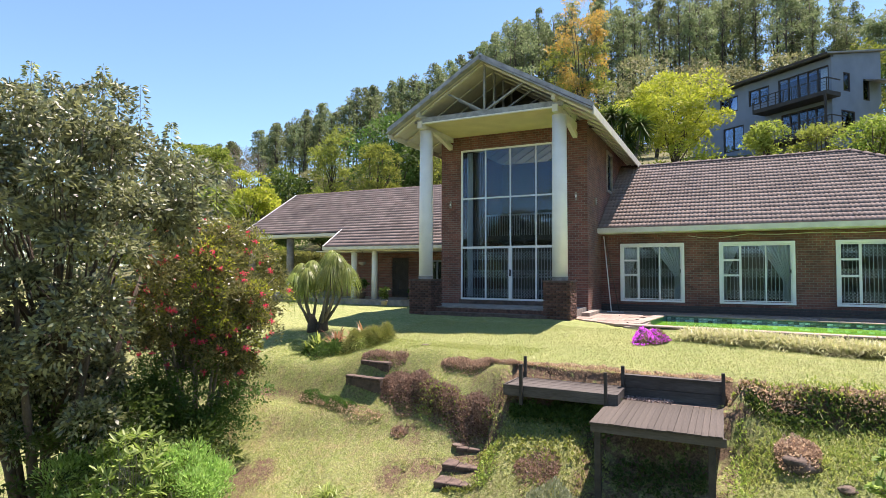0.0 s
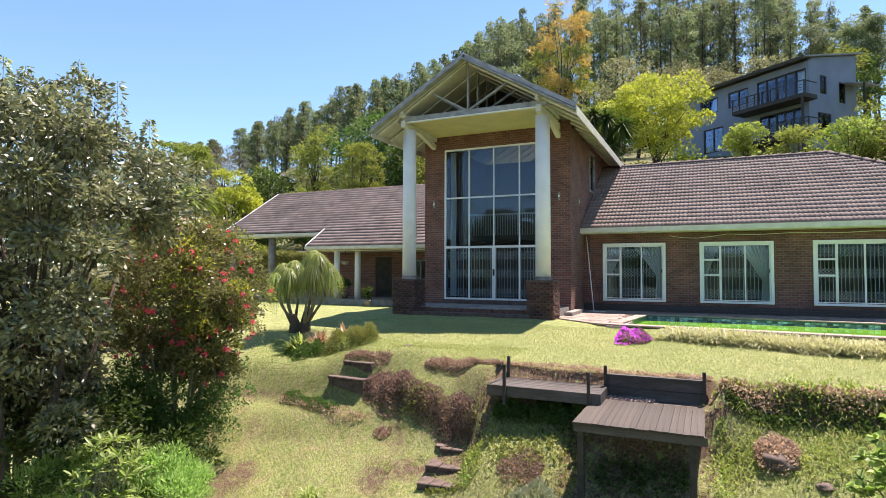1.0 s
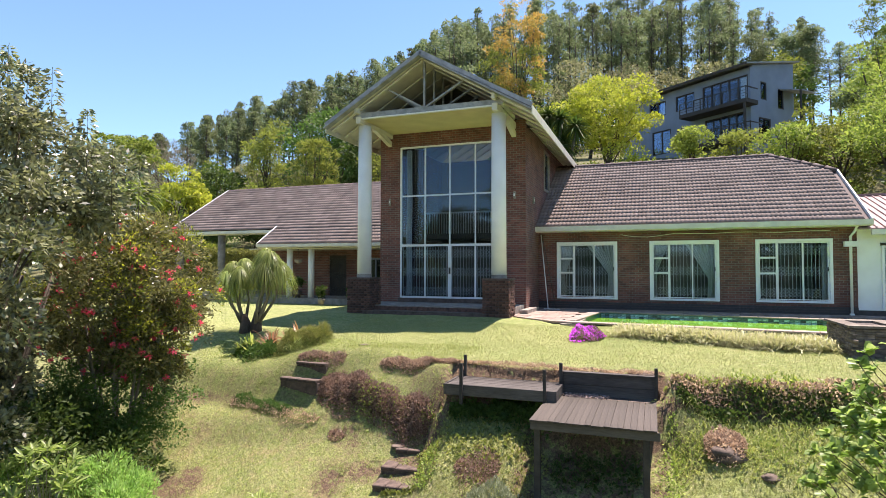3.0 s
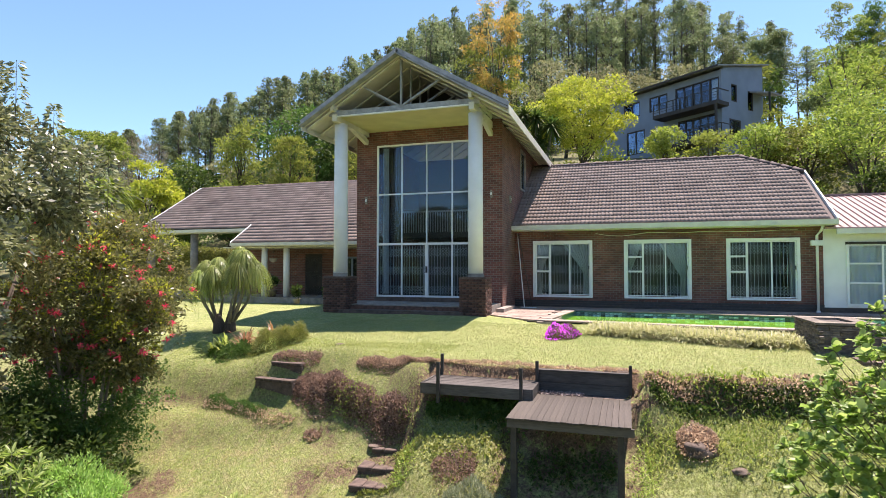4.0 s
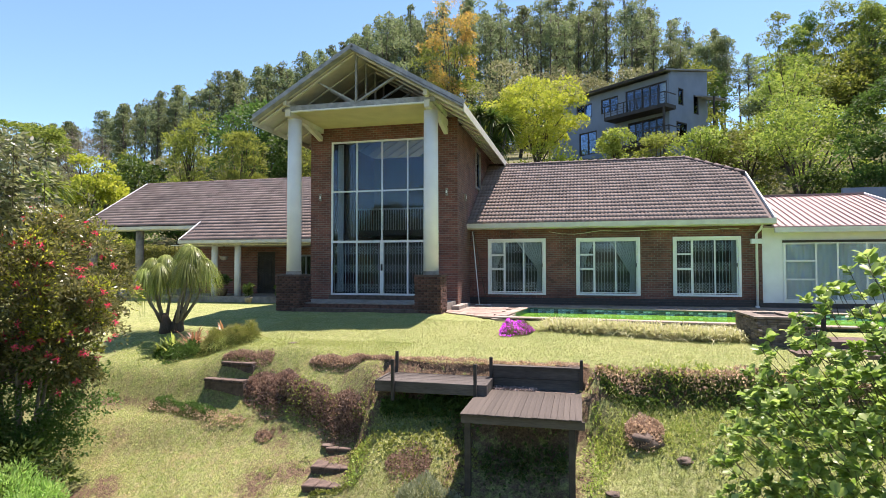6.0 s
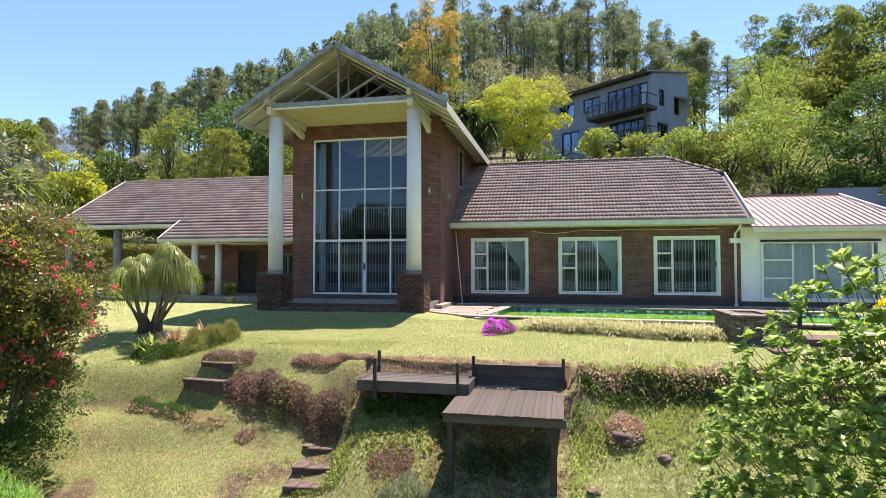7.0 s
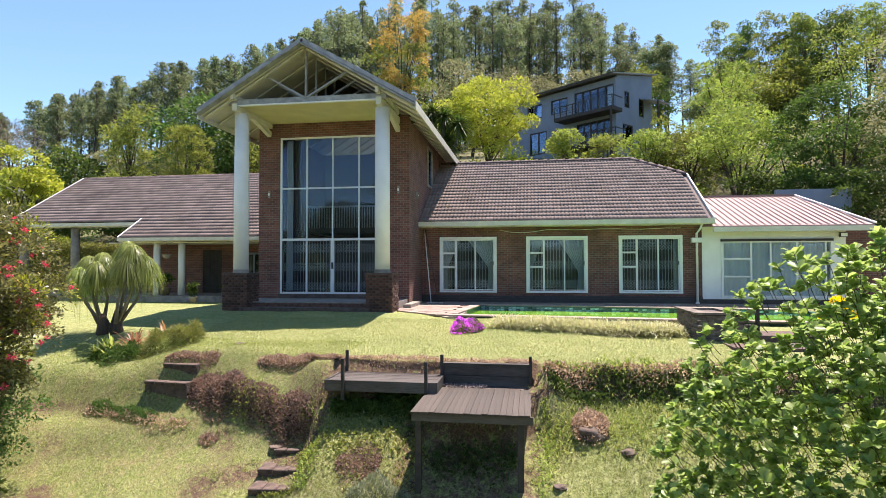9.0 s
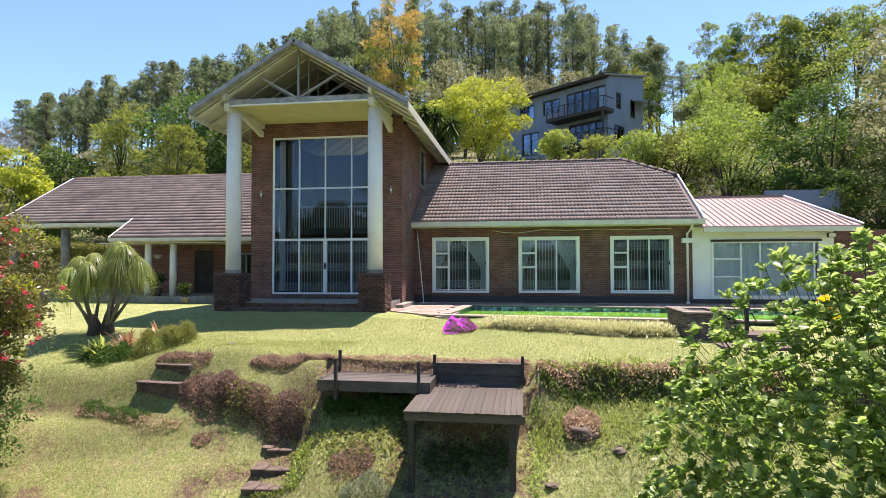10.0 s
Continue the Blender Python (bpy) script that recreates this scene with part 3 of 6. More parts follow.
part("carport_slab", box(bmesh.new(), -27, -19.5, 24.6, 33, -0.7, -0.3), M_CONC, house, "pale concrete carport slab")


def roof_slab(pts, thick=0.09):
    bm = bmesh.new()
    top = [bm.verts.new(p) for p in pts]
    bot = [bm.verts.new((p[0], p[1], p[2] - thick)) for p in pts]
    bm.faces.new(top)
    bm.faces.new(bot[::-1])
    n = len(pts)
    for i in range(n):
        bm.faces.new((top[i], bot[i], bot[(i + 1) % n], top[(i + 1) % n]))
    return bm


S = 0.597
roof_r = part("roof", roof_slab([(-4.54, 22.9, 2.80), (6.75, 22.9, 2.80), (6.75, 26.62, 5.02), (4.67, 28.4, 6.08), (-4.54, 28.4, 6.08)]), M_RIDGE, house, "brown concrete tiled wing roof with half-hipped end")
part("roof", roof_slab([(6.75, 33.9, 2.80), (-4.54, 33.9, 2.80), (-4.54, 28.4, 6.08), (4.67, 28.4, 6.08), (6.75, 30.2, 5.02)]), M_RIDGE, house)
part("roof", roof_slab([(6.75, 26.62, 5.02), (6.75, 30.2, 5.02), (4.67, 28.4, 6.08)]), M_RIDGE, house)
roof_l = part("roof", roof_slab([(-26, 25.0, 3.18), (-10.6, 25.0, 3.18), (-10.6, 29.95, 6.12), (-26, 29.95, 6.12)]), M_RIDGE, house, "brown concrete tiled left wing roof")
part("roof", roof_slab([(-10.6, 34.9, 3.18), (-26, 34.9, 3.18), (-26, 29.95, 6.12), (-10.6, 29.95, 6.12)]), M_RIDGE, house)
roof_p = part("roof", roof_slab([(-18.65, 23.6, 2.33), (-10.56, 23.6, 2.33), (-10.56, 25.3, 3.36), (-18.65, 25.3, 3.36)]), M_RIDGE, house, "low porch roof of brown tiles")

# tall gable roof over the portico
AZ, EZ = 8.58, 6.36
for sg, HW in ((-1, 3.70), (1, 3.84)):
    part("roof", roof_slab([(CX, 17.95, AZ), (CX + sg * HW, 17.95, EZ), (CX + sg * HW, 32, EZ), (CX, 32, AZ)][::sg], 0.05), M_RIDGE, house)
    part("soffit_board", roof_slab([(CX, 18.0, AZ - 0.06), (CX + sg * (HW - 0.02), 18.0, EZ - 0.06), (CX + sg * (HW - 0.02), 31.9, EZ - 0.06), (CX, 31.9, AZ - 0.06)][::sg], 0.02), M_CREAM, house)
    bm = bmesh.new()
    beam(bm, (CX, 17.92, AZ - 0.12), (CX + sg * (HW + 0.02), 17.92, EZ - 0.12), 0.05, 0.27, (0, 1, 0))
    part("bargeboard", bm, M_GREYPAINT, house, "weathered pale grey bargeboard")
    bm = bmesh.new()
    beam(bm, (CX - sg * 0.02, 17.94, AZ + 0.03), (CX + sg * (HW + 0.04), 17.94, EZ + 0.03), 0.14, 0.03, (0, 1, 0))
    part("verge_flashing", bm, M_GREYPAINT, house)
    part("eave_fascia", box(bmesh.new(), min(CX + sg * HW, CX + sg * (HW + 0.04)), max(CX + sg * HW, CX + sg * (HW + 0.04)), 17.95, 32, EZ - 0.26, EZ + 0.02), M_CREAM, house)
    for k in range(14):
        y = 18.3 + k * 0.95
        bm = bmesh.new()
        beam(bm, (CX + sg * 0.05, y, AZ - 0.18), (CX + sg * (HW - 0.05), y, EZ - 0.16), 0.05, 0.15, (0, 1, 0))
        part("rafter", bm, M_CREAM, house)
    part("purlin", beam(bmesh.new(), (CX + sg * 2.55, 18.05, AZ - 1.72), (CX + sg * 2.55, 21.0, AZ - 1.72), 0.12, 0.2), M_CREAM, house)
    # column, pier and the beam that ties it to the wall
    cx = CX + sg * 2.55
    col = bmesh.new()
    tube(col, [(cx, 18.8, 0.87), (cx, 18.8, 3.5), (cx, 18.8, 6.42)], [0.258, 0.252, 0.242], 32)
    part("column", col, M_COL, house, "tall round white column", smooth=True)
    base = bmesh.new()
    tube(base, [(cx, 18.8, 0.80), (cx, 18.8, 0.95)], [0.272, 0.272], 32)
    part("column_base", base, M_CONC, house)
    pier = part("pier", box(bmesh.new(), cx - 0.43, cx + 0.43, 18.37, 19.23, -0.9, 0.78), M_MORTAR, house, "square rough brick pier")
    part("pier_cap", box(bmesh.new(), cx - 0.47, cx + 0.47, 18.33, 19.27, 0.78, 0.83), M_STEP, pier)
    beam_y = bmesh.new()
    box(beam_y, cx - 0.09, cx + 0.09, 18.25, 21.0, 6.42, 6.66)
    part("tie_beam", beam_y, M_CREAM, house)
    br = bmesh.new()
    beam(br, (cx + sg * 0.02, 20.99, 6.2), (cx + sg * 0.02, 19.6, 6.55), 0.16, 0.2)
    part("bracket", br, M_CREAM, house)
part("portico_ceiling", box(bmesh.new(), CX - 2.62, CX + 2.62, 18.42, 21.0, 6.60, 6.64), M_CEIL, house, "flat cream portico ceiling")
part("front_tie_beam", box(bmesh.new(), CX - 2.8, CX + 2.8, 18.32, 18.40, 6.62, 6.80), M_GREYPAINT, house, "weathered grey tie beam")
part("front_tie_cap", box(bmesh.new(), CX - 2.62, CX + 2.62, 18.30, 18.405, 6.575, 6.615), M_WHITE, house)
for k, y in enumerate((18.36, 19.3, 20.25, 21.2)):
    tr = bmesh.new()
    beam(tr, (CX, y, 6.75), (CX, y, AZ - 0.15), 0.06, 0.09, (0, 1, 0))
    if k:
        box(tr, CX - 2.6, CX + 2.6, y - 0.03, y + 0.03, 6.66, 6.80)
    for sg in (-1, 1):
        beam(tr, (CX + sg * 0.05, y, 6.78), (CX + sg * 1.42, y, AZ - 1.02), 0.06, 0.11, (0, 1, 0))
    part("gable_truss", tr, M_GREYPAINT, house, "pale grey roof truss with king post")
# dark sheet added in place of the shade inside the gable
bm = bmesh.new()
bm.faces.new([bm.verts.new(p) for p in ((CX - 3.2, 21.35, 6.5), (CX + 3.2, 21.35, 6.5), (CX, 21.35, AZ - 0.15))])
part("gable_lining", bm, M_SHADE, house)

# porch and stoep steps of the portico
part("stoep", box(bmesh.new(), -10.5, -4.6, 18.78, 21.0, -0.6, -0.17), M_CONC, house, "worn concrete stoep with brick steps")
part("riser", box(bmesh.new(), -9.9, -5.3, 18.764, 18.779, -0.34, -0.205), M_BRICKP, house, "dark brick riser of the stoep")
part("stoep_step", box(bmesh.new(), -9.9, -5.3, 18.3, 18.78, -0.7, -0.335), M_STEP, house)
part("door_sill", box(bmesh.new(), -9.7, -5.4, 20.9, 20.996, -0.16, -0.004), M_STEP, house)
part("side_step", box(bmesh.new(), -4.53, -4.25, 19.9, 22.0, -0.6, -0.3), M_CONC, house)

# ---- gutters, fascias, ridges ----
def gutter(x0, x1, y, z0, z1, name="gutter"):
    bm = bmesh.new()
    box(bm, x0, x1, y, y + 0.02, z0, z1)
    box(bm, x0, x1, y - 0.11, y, z0 + 0.03, z0 + 0.045)
    box(bm, x0, x1, y - 0.12, y - 0.105, z0 + 0.03, z1 - 0.01)
    box(bm, x0, x1, y + 0.02, y + 0.62, z0 - 0.0, z0 + 0.02)
    return part(name, bm, M_CREAM, house, "cream painted gutter and fascia")


gutter(-4.54, 6.78, 22.86, 2.62, 2.84)
gutter(-26.0, -17.6, 24.96, 2.98, 3.18)
gutter(-18.65, -10.56, 23.56, 2.18, 2.36)


def ridge_caps(a, b, name="ridge_tile", r=0.13, step=0.42, roof=None):
    a, b = Vector(a), Vector(b)
    n = max(1, int((b - a).length / step))
    bm = bmesh.new()
    tube(bm, [(0, 0, 0), (0, step * 0.55, 0.01), (0, step * 1.05, 0.02)], [r, r * 1.0, r * 1.12], 8)
    me = finish(bm, name, M_RIDGE, True)
    q = (b - a).to_track_quat('Y', 'Z').to_matrix().to_4x4()
    for i in range(n):
        ob = part(name, me, None, roof)
        ob.matrix_basis = Matrix.Translation(a.lerp(b, i / n)) @ q


ridge_caps((-4.5, 28.4, 6.1), (4.67, 28.4, 6.1), roof=roof_r)
ridge_caps((6.75, 26.62, 5.04), (4.67, 28.4, 6.1), roof=roof_r)
ridge_caps((-26, 29.95, 6.14), (-10.6, 29.95, 6.14), r=0.09, roof=roof_l)
part("verge_board", beam(bmesh.new(), (6.77, 22.85, 2.80), (6.77, 26.66, 5.06), 0.05, 0.2), M_WHITE, house)
part("verge_board", beam(bmesh.new(), (-26.02, 24.95, 3.2), (-26.02, 29.95, 6.18), 0.05, 0.14), M_WHITE, house)
part("verge_board", beam(bmesh.new(), (-18.67, 23.55, 2.36), (-18.67, 25.15, 3.34), 0.05, 0.12), M_WHITE, house)

# ---- columns of the porch and carport ----
for x, y in ((-17.2, 24.25), (-15.95, 24.25)):
    bm = bmesh.new()
    tube(bm, [(x, y, -0.28), (x, y, 2.2)], [0.16, 0.15], 20)
    part("porch_column", bm, M_COL, house, "slim round white porch column", smooth=True)
for x, y in ((-22.4, 25.3), (-25.3, 25.3)):
    bm = bmesh.new()
    tube(bm, [(x, y, -0.4), (x, y, 3.05)], [0.2, 0.2], 16)
    part("carport_post", bm, M_CONC, house, "grey round carport post", smooth=True)

# ---- windows ----
def pane(x0, x1, y, z0, z1, parent):
    ob = part("pane", box(bmesh.new(), x0, x1, y - 0.004, y + 0.004, z0, z1), M_GLASS, parent)
    ob.visible_shadow = False
    return ob


def trellis(x0, x1, y, z0, z1, step=0.115, bands=(0.12, 0.5, 0.86), tall=0.1):
    """An expanding security grille: upright bars with bands of lattice."""
    bm = bmesh.new()
    n = max(2, int((x1 - x0) / step))
    st = (x1 - x0) / n
    for i in range(n + 1):
        x = x0 + i * st
        box(bm, x - 0.008, x + 0.008, y - 0.006, y + 0.006, z0, z1)
    h = z1 - z0
    for bnd in bands:
        for row in (-1, 0, 1):
            zc = z0 + h * bnd + row * h * 0.055
            for i in range(n):
                x = x0 + i * st
                for d in (-1, 1):
                    beam(bm, (x, y - 0.01, zc - d * h * 0.028), (x + st, y - 0.01, zc + d * h * 0.028), 0.01, 0.013, (0, 1, 0))
    return bm


def curtain(x0, x1, y, z0, z1, tie=None, waves=9, amp=0.05, side=1):
    """A hanging cloth; tie: height at which it is drawn to one side."""
    bm = bmesh.new()
    nx, nz = waves * 8, 14
    grid = []
    for j in range(nz + 1):
        z = z0 + (z1 - z0) * j / nz
        row = []
        for i in range(nx + 1):
            u = i / nx
            k = 1.0
            if tie is not None:
                k = 0.22 + 0.78 * min(1, abs(z - tie) / (z1 - tie)) ** 1.1 if z > tie else 0.22 + 0.06 * (tie - z)
            x = x1 - (x1 - x0) * k * (1 - u) if side > 0 else x0 + (x1 - x0) * k * u
            row.append(bm.verts.new((x, y + amp * math.sin(u * waves * math.tau + 0.6 * math.sin(z * 2)), z)))
        grid.append(row)
    for j in range(nz):
        for i in range(nx):
            bm.faces.new((grid[j][i], grid[j][i + 1], grid[j + 1][i + 1], grid[j + 1][i]))
    return bm


def wing_window(x0, x1, drapes):
    w = part("window", wall_mesh(x0, x1, 23.44, 23.5, WZ0, WZ1, [(x0 + 0.1, x1 - 0.1, WZ0 + 0.08, WZ1 - 0.1)]), M_WHITE, house, "white framed sliding window with security grille behind", bevel=0.006)
    a, b, c, d = x0 + 0.1, x1 - 0.1, WZ0 + 0.08, WZ1 - 0.1
    side = a + 0.27 * (b - a)
    midx = (side + b) / 2
    h = d - c
    s1, s2 = c + 0.46 * h, c + 0.73 * h
    f = bmesh.new()
    for p, q in ((a, a + 0.05), (b - 0.05, b), (side - 0.04, side + 0.04), (midx - 0.025, midx + 0.025)):
        box(f, p, q, 23.50, 23.56, c, d)
    box(f, a, b, 23.502, 23.558, c, c + 0.05)
    box(f, a, b, 23.502, 23.558, d - 0.05, d)
    for z in (s1, s2):
        box(f, a, side, 23.495, 23.56, z - 0.035, z + 0.035)
    part("window_frame", f, M_FRAME, w)
    for z0, z1 in ((c, s1), (s1, s2), (s2, d)):
        pane(a + 0.03, side - 0.02, 23.53, z0 + 0.03, z1 - 0.03, w)
    pane(side + 0.03, midx, 23.525, c + 0.04, d - 0.04, w)
    pane(midx, b - 0.03, 23.54, c + 0.04, d - 0.04, w)
    part("grille", trellis(a + 0.03, b - 0.03, 23.66, c + 0.02, d - 0.02), M_GRILLE, w, "white trellis security grille")
    part("handle", box(bmesh.new(), b - 0.06, b - 0.03, 23.46, 23.5, c + 0.5 * h, c + 0.5 * h + 0.14), M_BLACK, w)
    for k, (u0, u1, tie, sd) in enumerate(drapes):
        part("curtain", curtain(a + u0 * (b - a), a + u1 * (b - a), 23.85, c - 0.02, d + 0.05, None if tie is None else c + tie * h, side=sd), M_CURTW, w, "sheer white curtain drawn aside", smooth=True)


wing_window(*WIN[0], [(0.0, 0.35, 0.42, -1), (0.45, 1.0, 0.42, 1)])
wing_window(*WIN[1], [(0.0, 0.28, 0.42, -1), (0.5, 1.0, 0.35, 1)])
wing_window(*WIN[2], [(0.93, 1.0, None, 1)])

# the tall portico window
tall = part("tall_window", bmesh.new(), M_FRAME, house, "double-height window wall with glazed doors below")
f = bmesh.new()
XS = [-9.62 + k * 1.04 for k in range(5)]
for k, x in enumerate(XS):
    hw = 0.035 if k in (0, 4) else 0.022
    box(f, x - hw, x + hw, 20.99, 21.07, 2.06 if k != 2 else 0.0, 6.04)
for k in (0, 1, 3, 4):
    box(f, XS[k] - 0.03, XS[k] + 0.03, 20.985, 21.065, 0.0, 2.06)
box(f, XS[2] - 0.07, XS[2] + 0.07, 20.98, 21.06, 0.0, 2.06)
for z, hh in ((0.03, 0.04), (2.08, 0.045), (4.06, 0.028), (6.01, 0.035)):
    box(f, XS[0], XS[4], 20.992, 21.068, z - hh, z + hh)
part("window_frame", f, M_FRAME, tall, "slim white window frame")
for k in range(4):
    for z0, z1 in ((0.05, 2.05), (2.1, 4.04), (4.08, 5.98)):
        pane(XS[k] + 0.02, XS[k + 1] - 0.02, 21.03, z0, z1, tall)
for k in (0, 2):
    part("grille", trellis(XS[k] + 0.06, XS[k + 2] - 0.06, 21.13, 0.04, 2.02), M_GRILLE, tall, "white trellis security gate")
part("handle", box(bmesh.new(), XS[2] - 0.02, XS[2] + 0.04, 20.93, 20.98, 0.95, 1.2), M_BLACK, tall)
part("curtain", curtain(-9.55, -9.3, 21.4, 0.1, 6.0, waves=3), M_CURTW, tall, "white curtain edge", smooth=True)
part("curtain", curtain(-9.25, -8.75, 21.45, 2.1, 6.0, waves=5), M_CURTB, tall, "brown drawn curtain", smooth=True)
part("window", wall_mesh(-4.60, -4.50, 24.75, 26.0, 4.55, 6.35, [(24.85, 25.9, 4.65, 6.25)], along="y"), M_CONC, house, "cream framed side window")
part("window_glass", box(bmesh.new(), -4.58, -4.57, 24.85, 25.9, 4.65, 6.25), M_GLASS, house)
# porch door and window
dr = part("porch_door", box(bmesh.new(), -16.1, -15.1, 26.25, 26.3, -0.25, 1.85), M_DKTIMBER, house, "dark porch door with barred gate")
part("security_gate", trellis(-16.08, -15.12, 26.2, -0.2, 1.83, 0.16), M_BLACK, dr)
pw = part("porch_window", wall_mesh(-14.2, -12.6, 26.22, 26.3, 0.3, 1.7, [(-14.12, -13.45, 0.38, 1.62), (-13.38, -12.68, 0.38, 1.62)]), M_GREYWALL, house, "grey framed porch window")
pane(-14.12, -12.68, 26.27, 0.38, 1.62, pw)

# lamps on the brick
def wall_lamp(x, y, z, turn):
    t = thing("wall_lamp", "small white box lamp fixed to the brick wall", "wall lamp", (x, y, z), "lamps on the portico walls", local=True)
    part("lamp_body", box(bmesh.new(), -0.04, 0.04, -0.08, 0.0, -0.14, 0.14), M_CONC, t, bevel=0.01)
    part("lamp_slot", box(bmesh.new(), -0.03, 0.03, -0.084, -0.08, -0.05, 0.05), M_WHITE, t)
    t.rotation_euler = (0, 0, turn)


for x, y, z, tr in ((-10.1, 21.0, 3.85, 0), (-4.95, 21.0, 3.92, 0), (-4.54, 22.3, 3.85, math.pi / 2)):
    wall_lamp(x, y, z, tr)

# rainwater pipes
def pipe(pts, r, label, m=M_WHITE):
    t = thing("drainpipe", label, "drainpipe", pts[0], local=True)
    bm = bmesh.new()
    tube(bm, [Vector(p) - Vector(pts[0]) for p in pts], [r] * len(pts), 10)
    part("pipe", bm, m, t, smooth=True)
    bm = bmesh.new()
    b = Vector(pts[-1]) - Vector(pts[0])
    box(bm, b.x - 0.06, b.x + 0.06, b.y - 0.06, b.y + 0.06, b.z, b.z + 0.06)
    part("pipe_shoe", bm, m, t)
    return t


pp = pipe([(6.42, 22.95, 2.72), (6.36, 23.2, 2.45), (6.28, 23.36, 2.3), (6.28, 23.36, -0.42)], 0.045, "white painted drainpipe down the wall corner")
part("rain_head", box(bmesh.new(), -0.34, 0.06, 0.3, 0.5, -0.78, -0.6), M_WHITE, pp)
pipe([(-10.75, 23.4, 2.2), (-10.72, 23.0, 1.95), (-10.72, 22.9, 1.8), (-10.72, 22.9, -0.42)], 0.045, "white drainpipe beside the tall portico wall")

cable = thing("cable", "thin pale cable slung along under the gutter", "cable", (1, 23.4, 2.5))
bm = bmesh.new()
tube(bm, [(-1.3 + k * 0.5, 23.42, 2.50 - 0.10 * math.sin(min(1, k / 4) * math.pi) - 0.02 * math.sin(k * 1.3)) for k in range(15)], [0.012] * 15, 5)
part("wire", bm, M_CREAM, cable)

# ---- roof tiles ----
def tile_template():
    n = 9
    xs = np.linspace(0, 0.302, n)
    prof = 0.011 * (1 + np.sin(xs / 0.302 * math.tau * 2 - 0.6))
    back = np.stack([xs, np.full(n, 0.36), prof + 0.002], 1)
    front = np.stack([xs, np.full(n, -0.02), prof + 0.016], 1)
    lip = np.stack([xs, np.full(n, -0.018), prof * 0 - 0.004], 1)
    f = []
    for i in range(n - 1):
        f.append((i + n, i + n + 1, i + 1, i))
        f.append((i + 2 * n, i + 2 * n + 1, i + n + 1, i + n))
    return np.concatenate([back, front, lip]), np.array(f)


def tile_roof(roof, x0, x1, y0, z0, slope, y1, inside, single=0):
    """Lays tiles in courses up a slope; the first ones are single tiles, the rest one mesh."""
    tv, tf = tile_template()
    me = bpy.data.meshes.new("roof_tile")
    me.from_pydata(tv.tolist(), [], tf.tolist())
    me.polygons.foreach_set("use_smooth", [True] * len(me.polygons))
    me.materials.append(M_TILE)
    a = math.atan(slope)
    rot = Matrix.Rotation(a, 4, 'X')
    R3 = np.array(rot.to_3x3())
    rng = np.random.default_rng(5)
    gauge, done, rest = 0.325, 0, []
    rows = int((y1 - y0) / math.cos(a) / gauge) + 1
    for r in range(rows):
        d = r * gauge
        y, z = y0 + d * math.cos(a), z0 + d * math.sin(a)
        off = 0.15 * (r % 2)
        for c in range(int((x1 - x0) / 0.3)):
            x = x0 + c * 0.3
            if not inside(x + 0.15, y + 0.15):
                continue
            p = (x, y, z + 0.012 + rng.uniform(0, 0.005))
            if done < single:
                ob = part("roof_tile", me, None, roof)
                ob.matrix_basis = Matrix.Translation(p) @ rot
                done += 1
            else:
                rest.append(p)
    if rest:
        base = tv @ R3.T
        V = (np.array(rest)[:, None, :] + base[None]).reshape(-1, 3)
        F = (np.arange(len(rest))[:, None, None] * len(tv) + tf[None]).reshape(-1, 4)
        mj = bpy.data.meshes.new("roof_tiles")
        mj.vertices.add(len(V))
        mj.vertices.foreach_set("co", V.reshape(-1).astype(np.float32))
        mj.loops.add(F.size)
        mj.loops.foreach_set("vertex_index", F.reshape(-1).astype(np.int32))
        mj.polygons.add(len(F))
        mj.polygons.foreach_set("loop_start", np.arange(0, F.size, 4, dtype=np.int32))
        mj.polygons.foreach_set("use_smooth", np.ones(len(F), bool))
        mj.update(calc_edges=True)
        mj.materials.append(M_TILEJ)
        tagged(part("roof_tiles", mj, None, roof), kind="stuff")


def in_right(x, y):
    return x < 6.75 - max(0, y - 26.62) / 1.78 * 2.08


# ---- paved terrace and pool ----
def pool_pt(u, v, z):
    c, s = math.cos(POOL_TURN), math.sin(POOL_TURN)
    return (POOL_AT[0] + u * c + v * s, POOL_AT[1] + u * s - v * c, z)


def pbox(bm, u0, u1, v0, v1, z0, z1):
    start = len(bm.verts)
    box(bm, u0, u1, v0, v1, z0, z1)
    bm.verts.ensure_lookup_table()
    for w in bm.verts[start:]:
        w.co = pool_pt(w.co.x, w.co.y, w.co.z)
    return bm


pool = thing("swimming_pool", "green watered swimming pool with dark mosaic band and pale coping", "swimming pool", pool_pt(0, 0, -0.45))
bm = bmesh.new()
pbox(bm, -0.06, POOL_L + 0.1, -0.12, 0, -1.55, -0.47)
pbox(bm, -0.06, POOL_L + 0.1, POOL_W, POOL_W + 0.12, -1.55, -0.47)
pbox(bm, -0.12, 0, 0, POOL_W, -1.55, -0.47)
pbox(bm, POOL_L, POOL_L + 0.12, 0, POOL_W, -1.55, -0.47)
pbox(bm, 0, POOL_L, 0, POOL_W, -1.58, -1.5)
part("pool_shell", bm, M_POOLTILE, pool)
m = mat("pool water", (0.22, 0.45, 0.035), 0.05, var=0.25, scale=0.8, fine=3, bump=0.03, col2=(0.08, 0.24, 0.02), spec=0.5)
part("water", pbox(bmesh.new(), 0.01, POOL_L - 0.01, 0.01, POOL_W - 0.01, -1.4, -0.62), m, pool, "still murky green water")
M_MOSAIC = mat("blue green mosaic", (0.34, 0.55, 0.52), 0.25, var=0.5, scale=9, fine=40, bump=0.1, obrand=0.85)
rng = np.random.default_rng(11)
bm = bmesh.new()
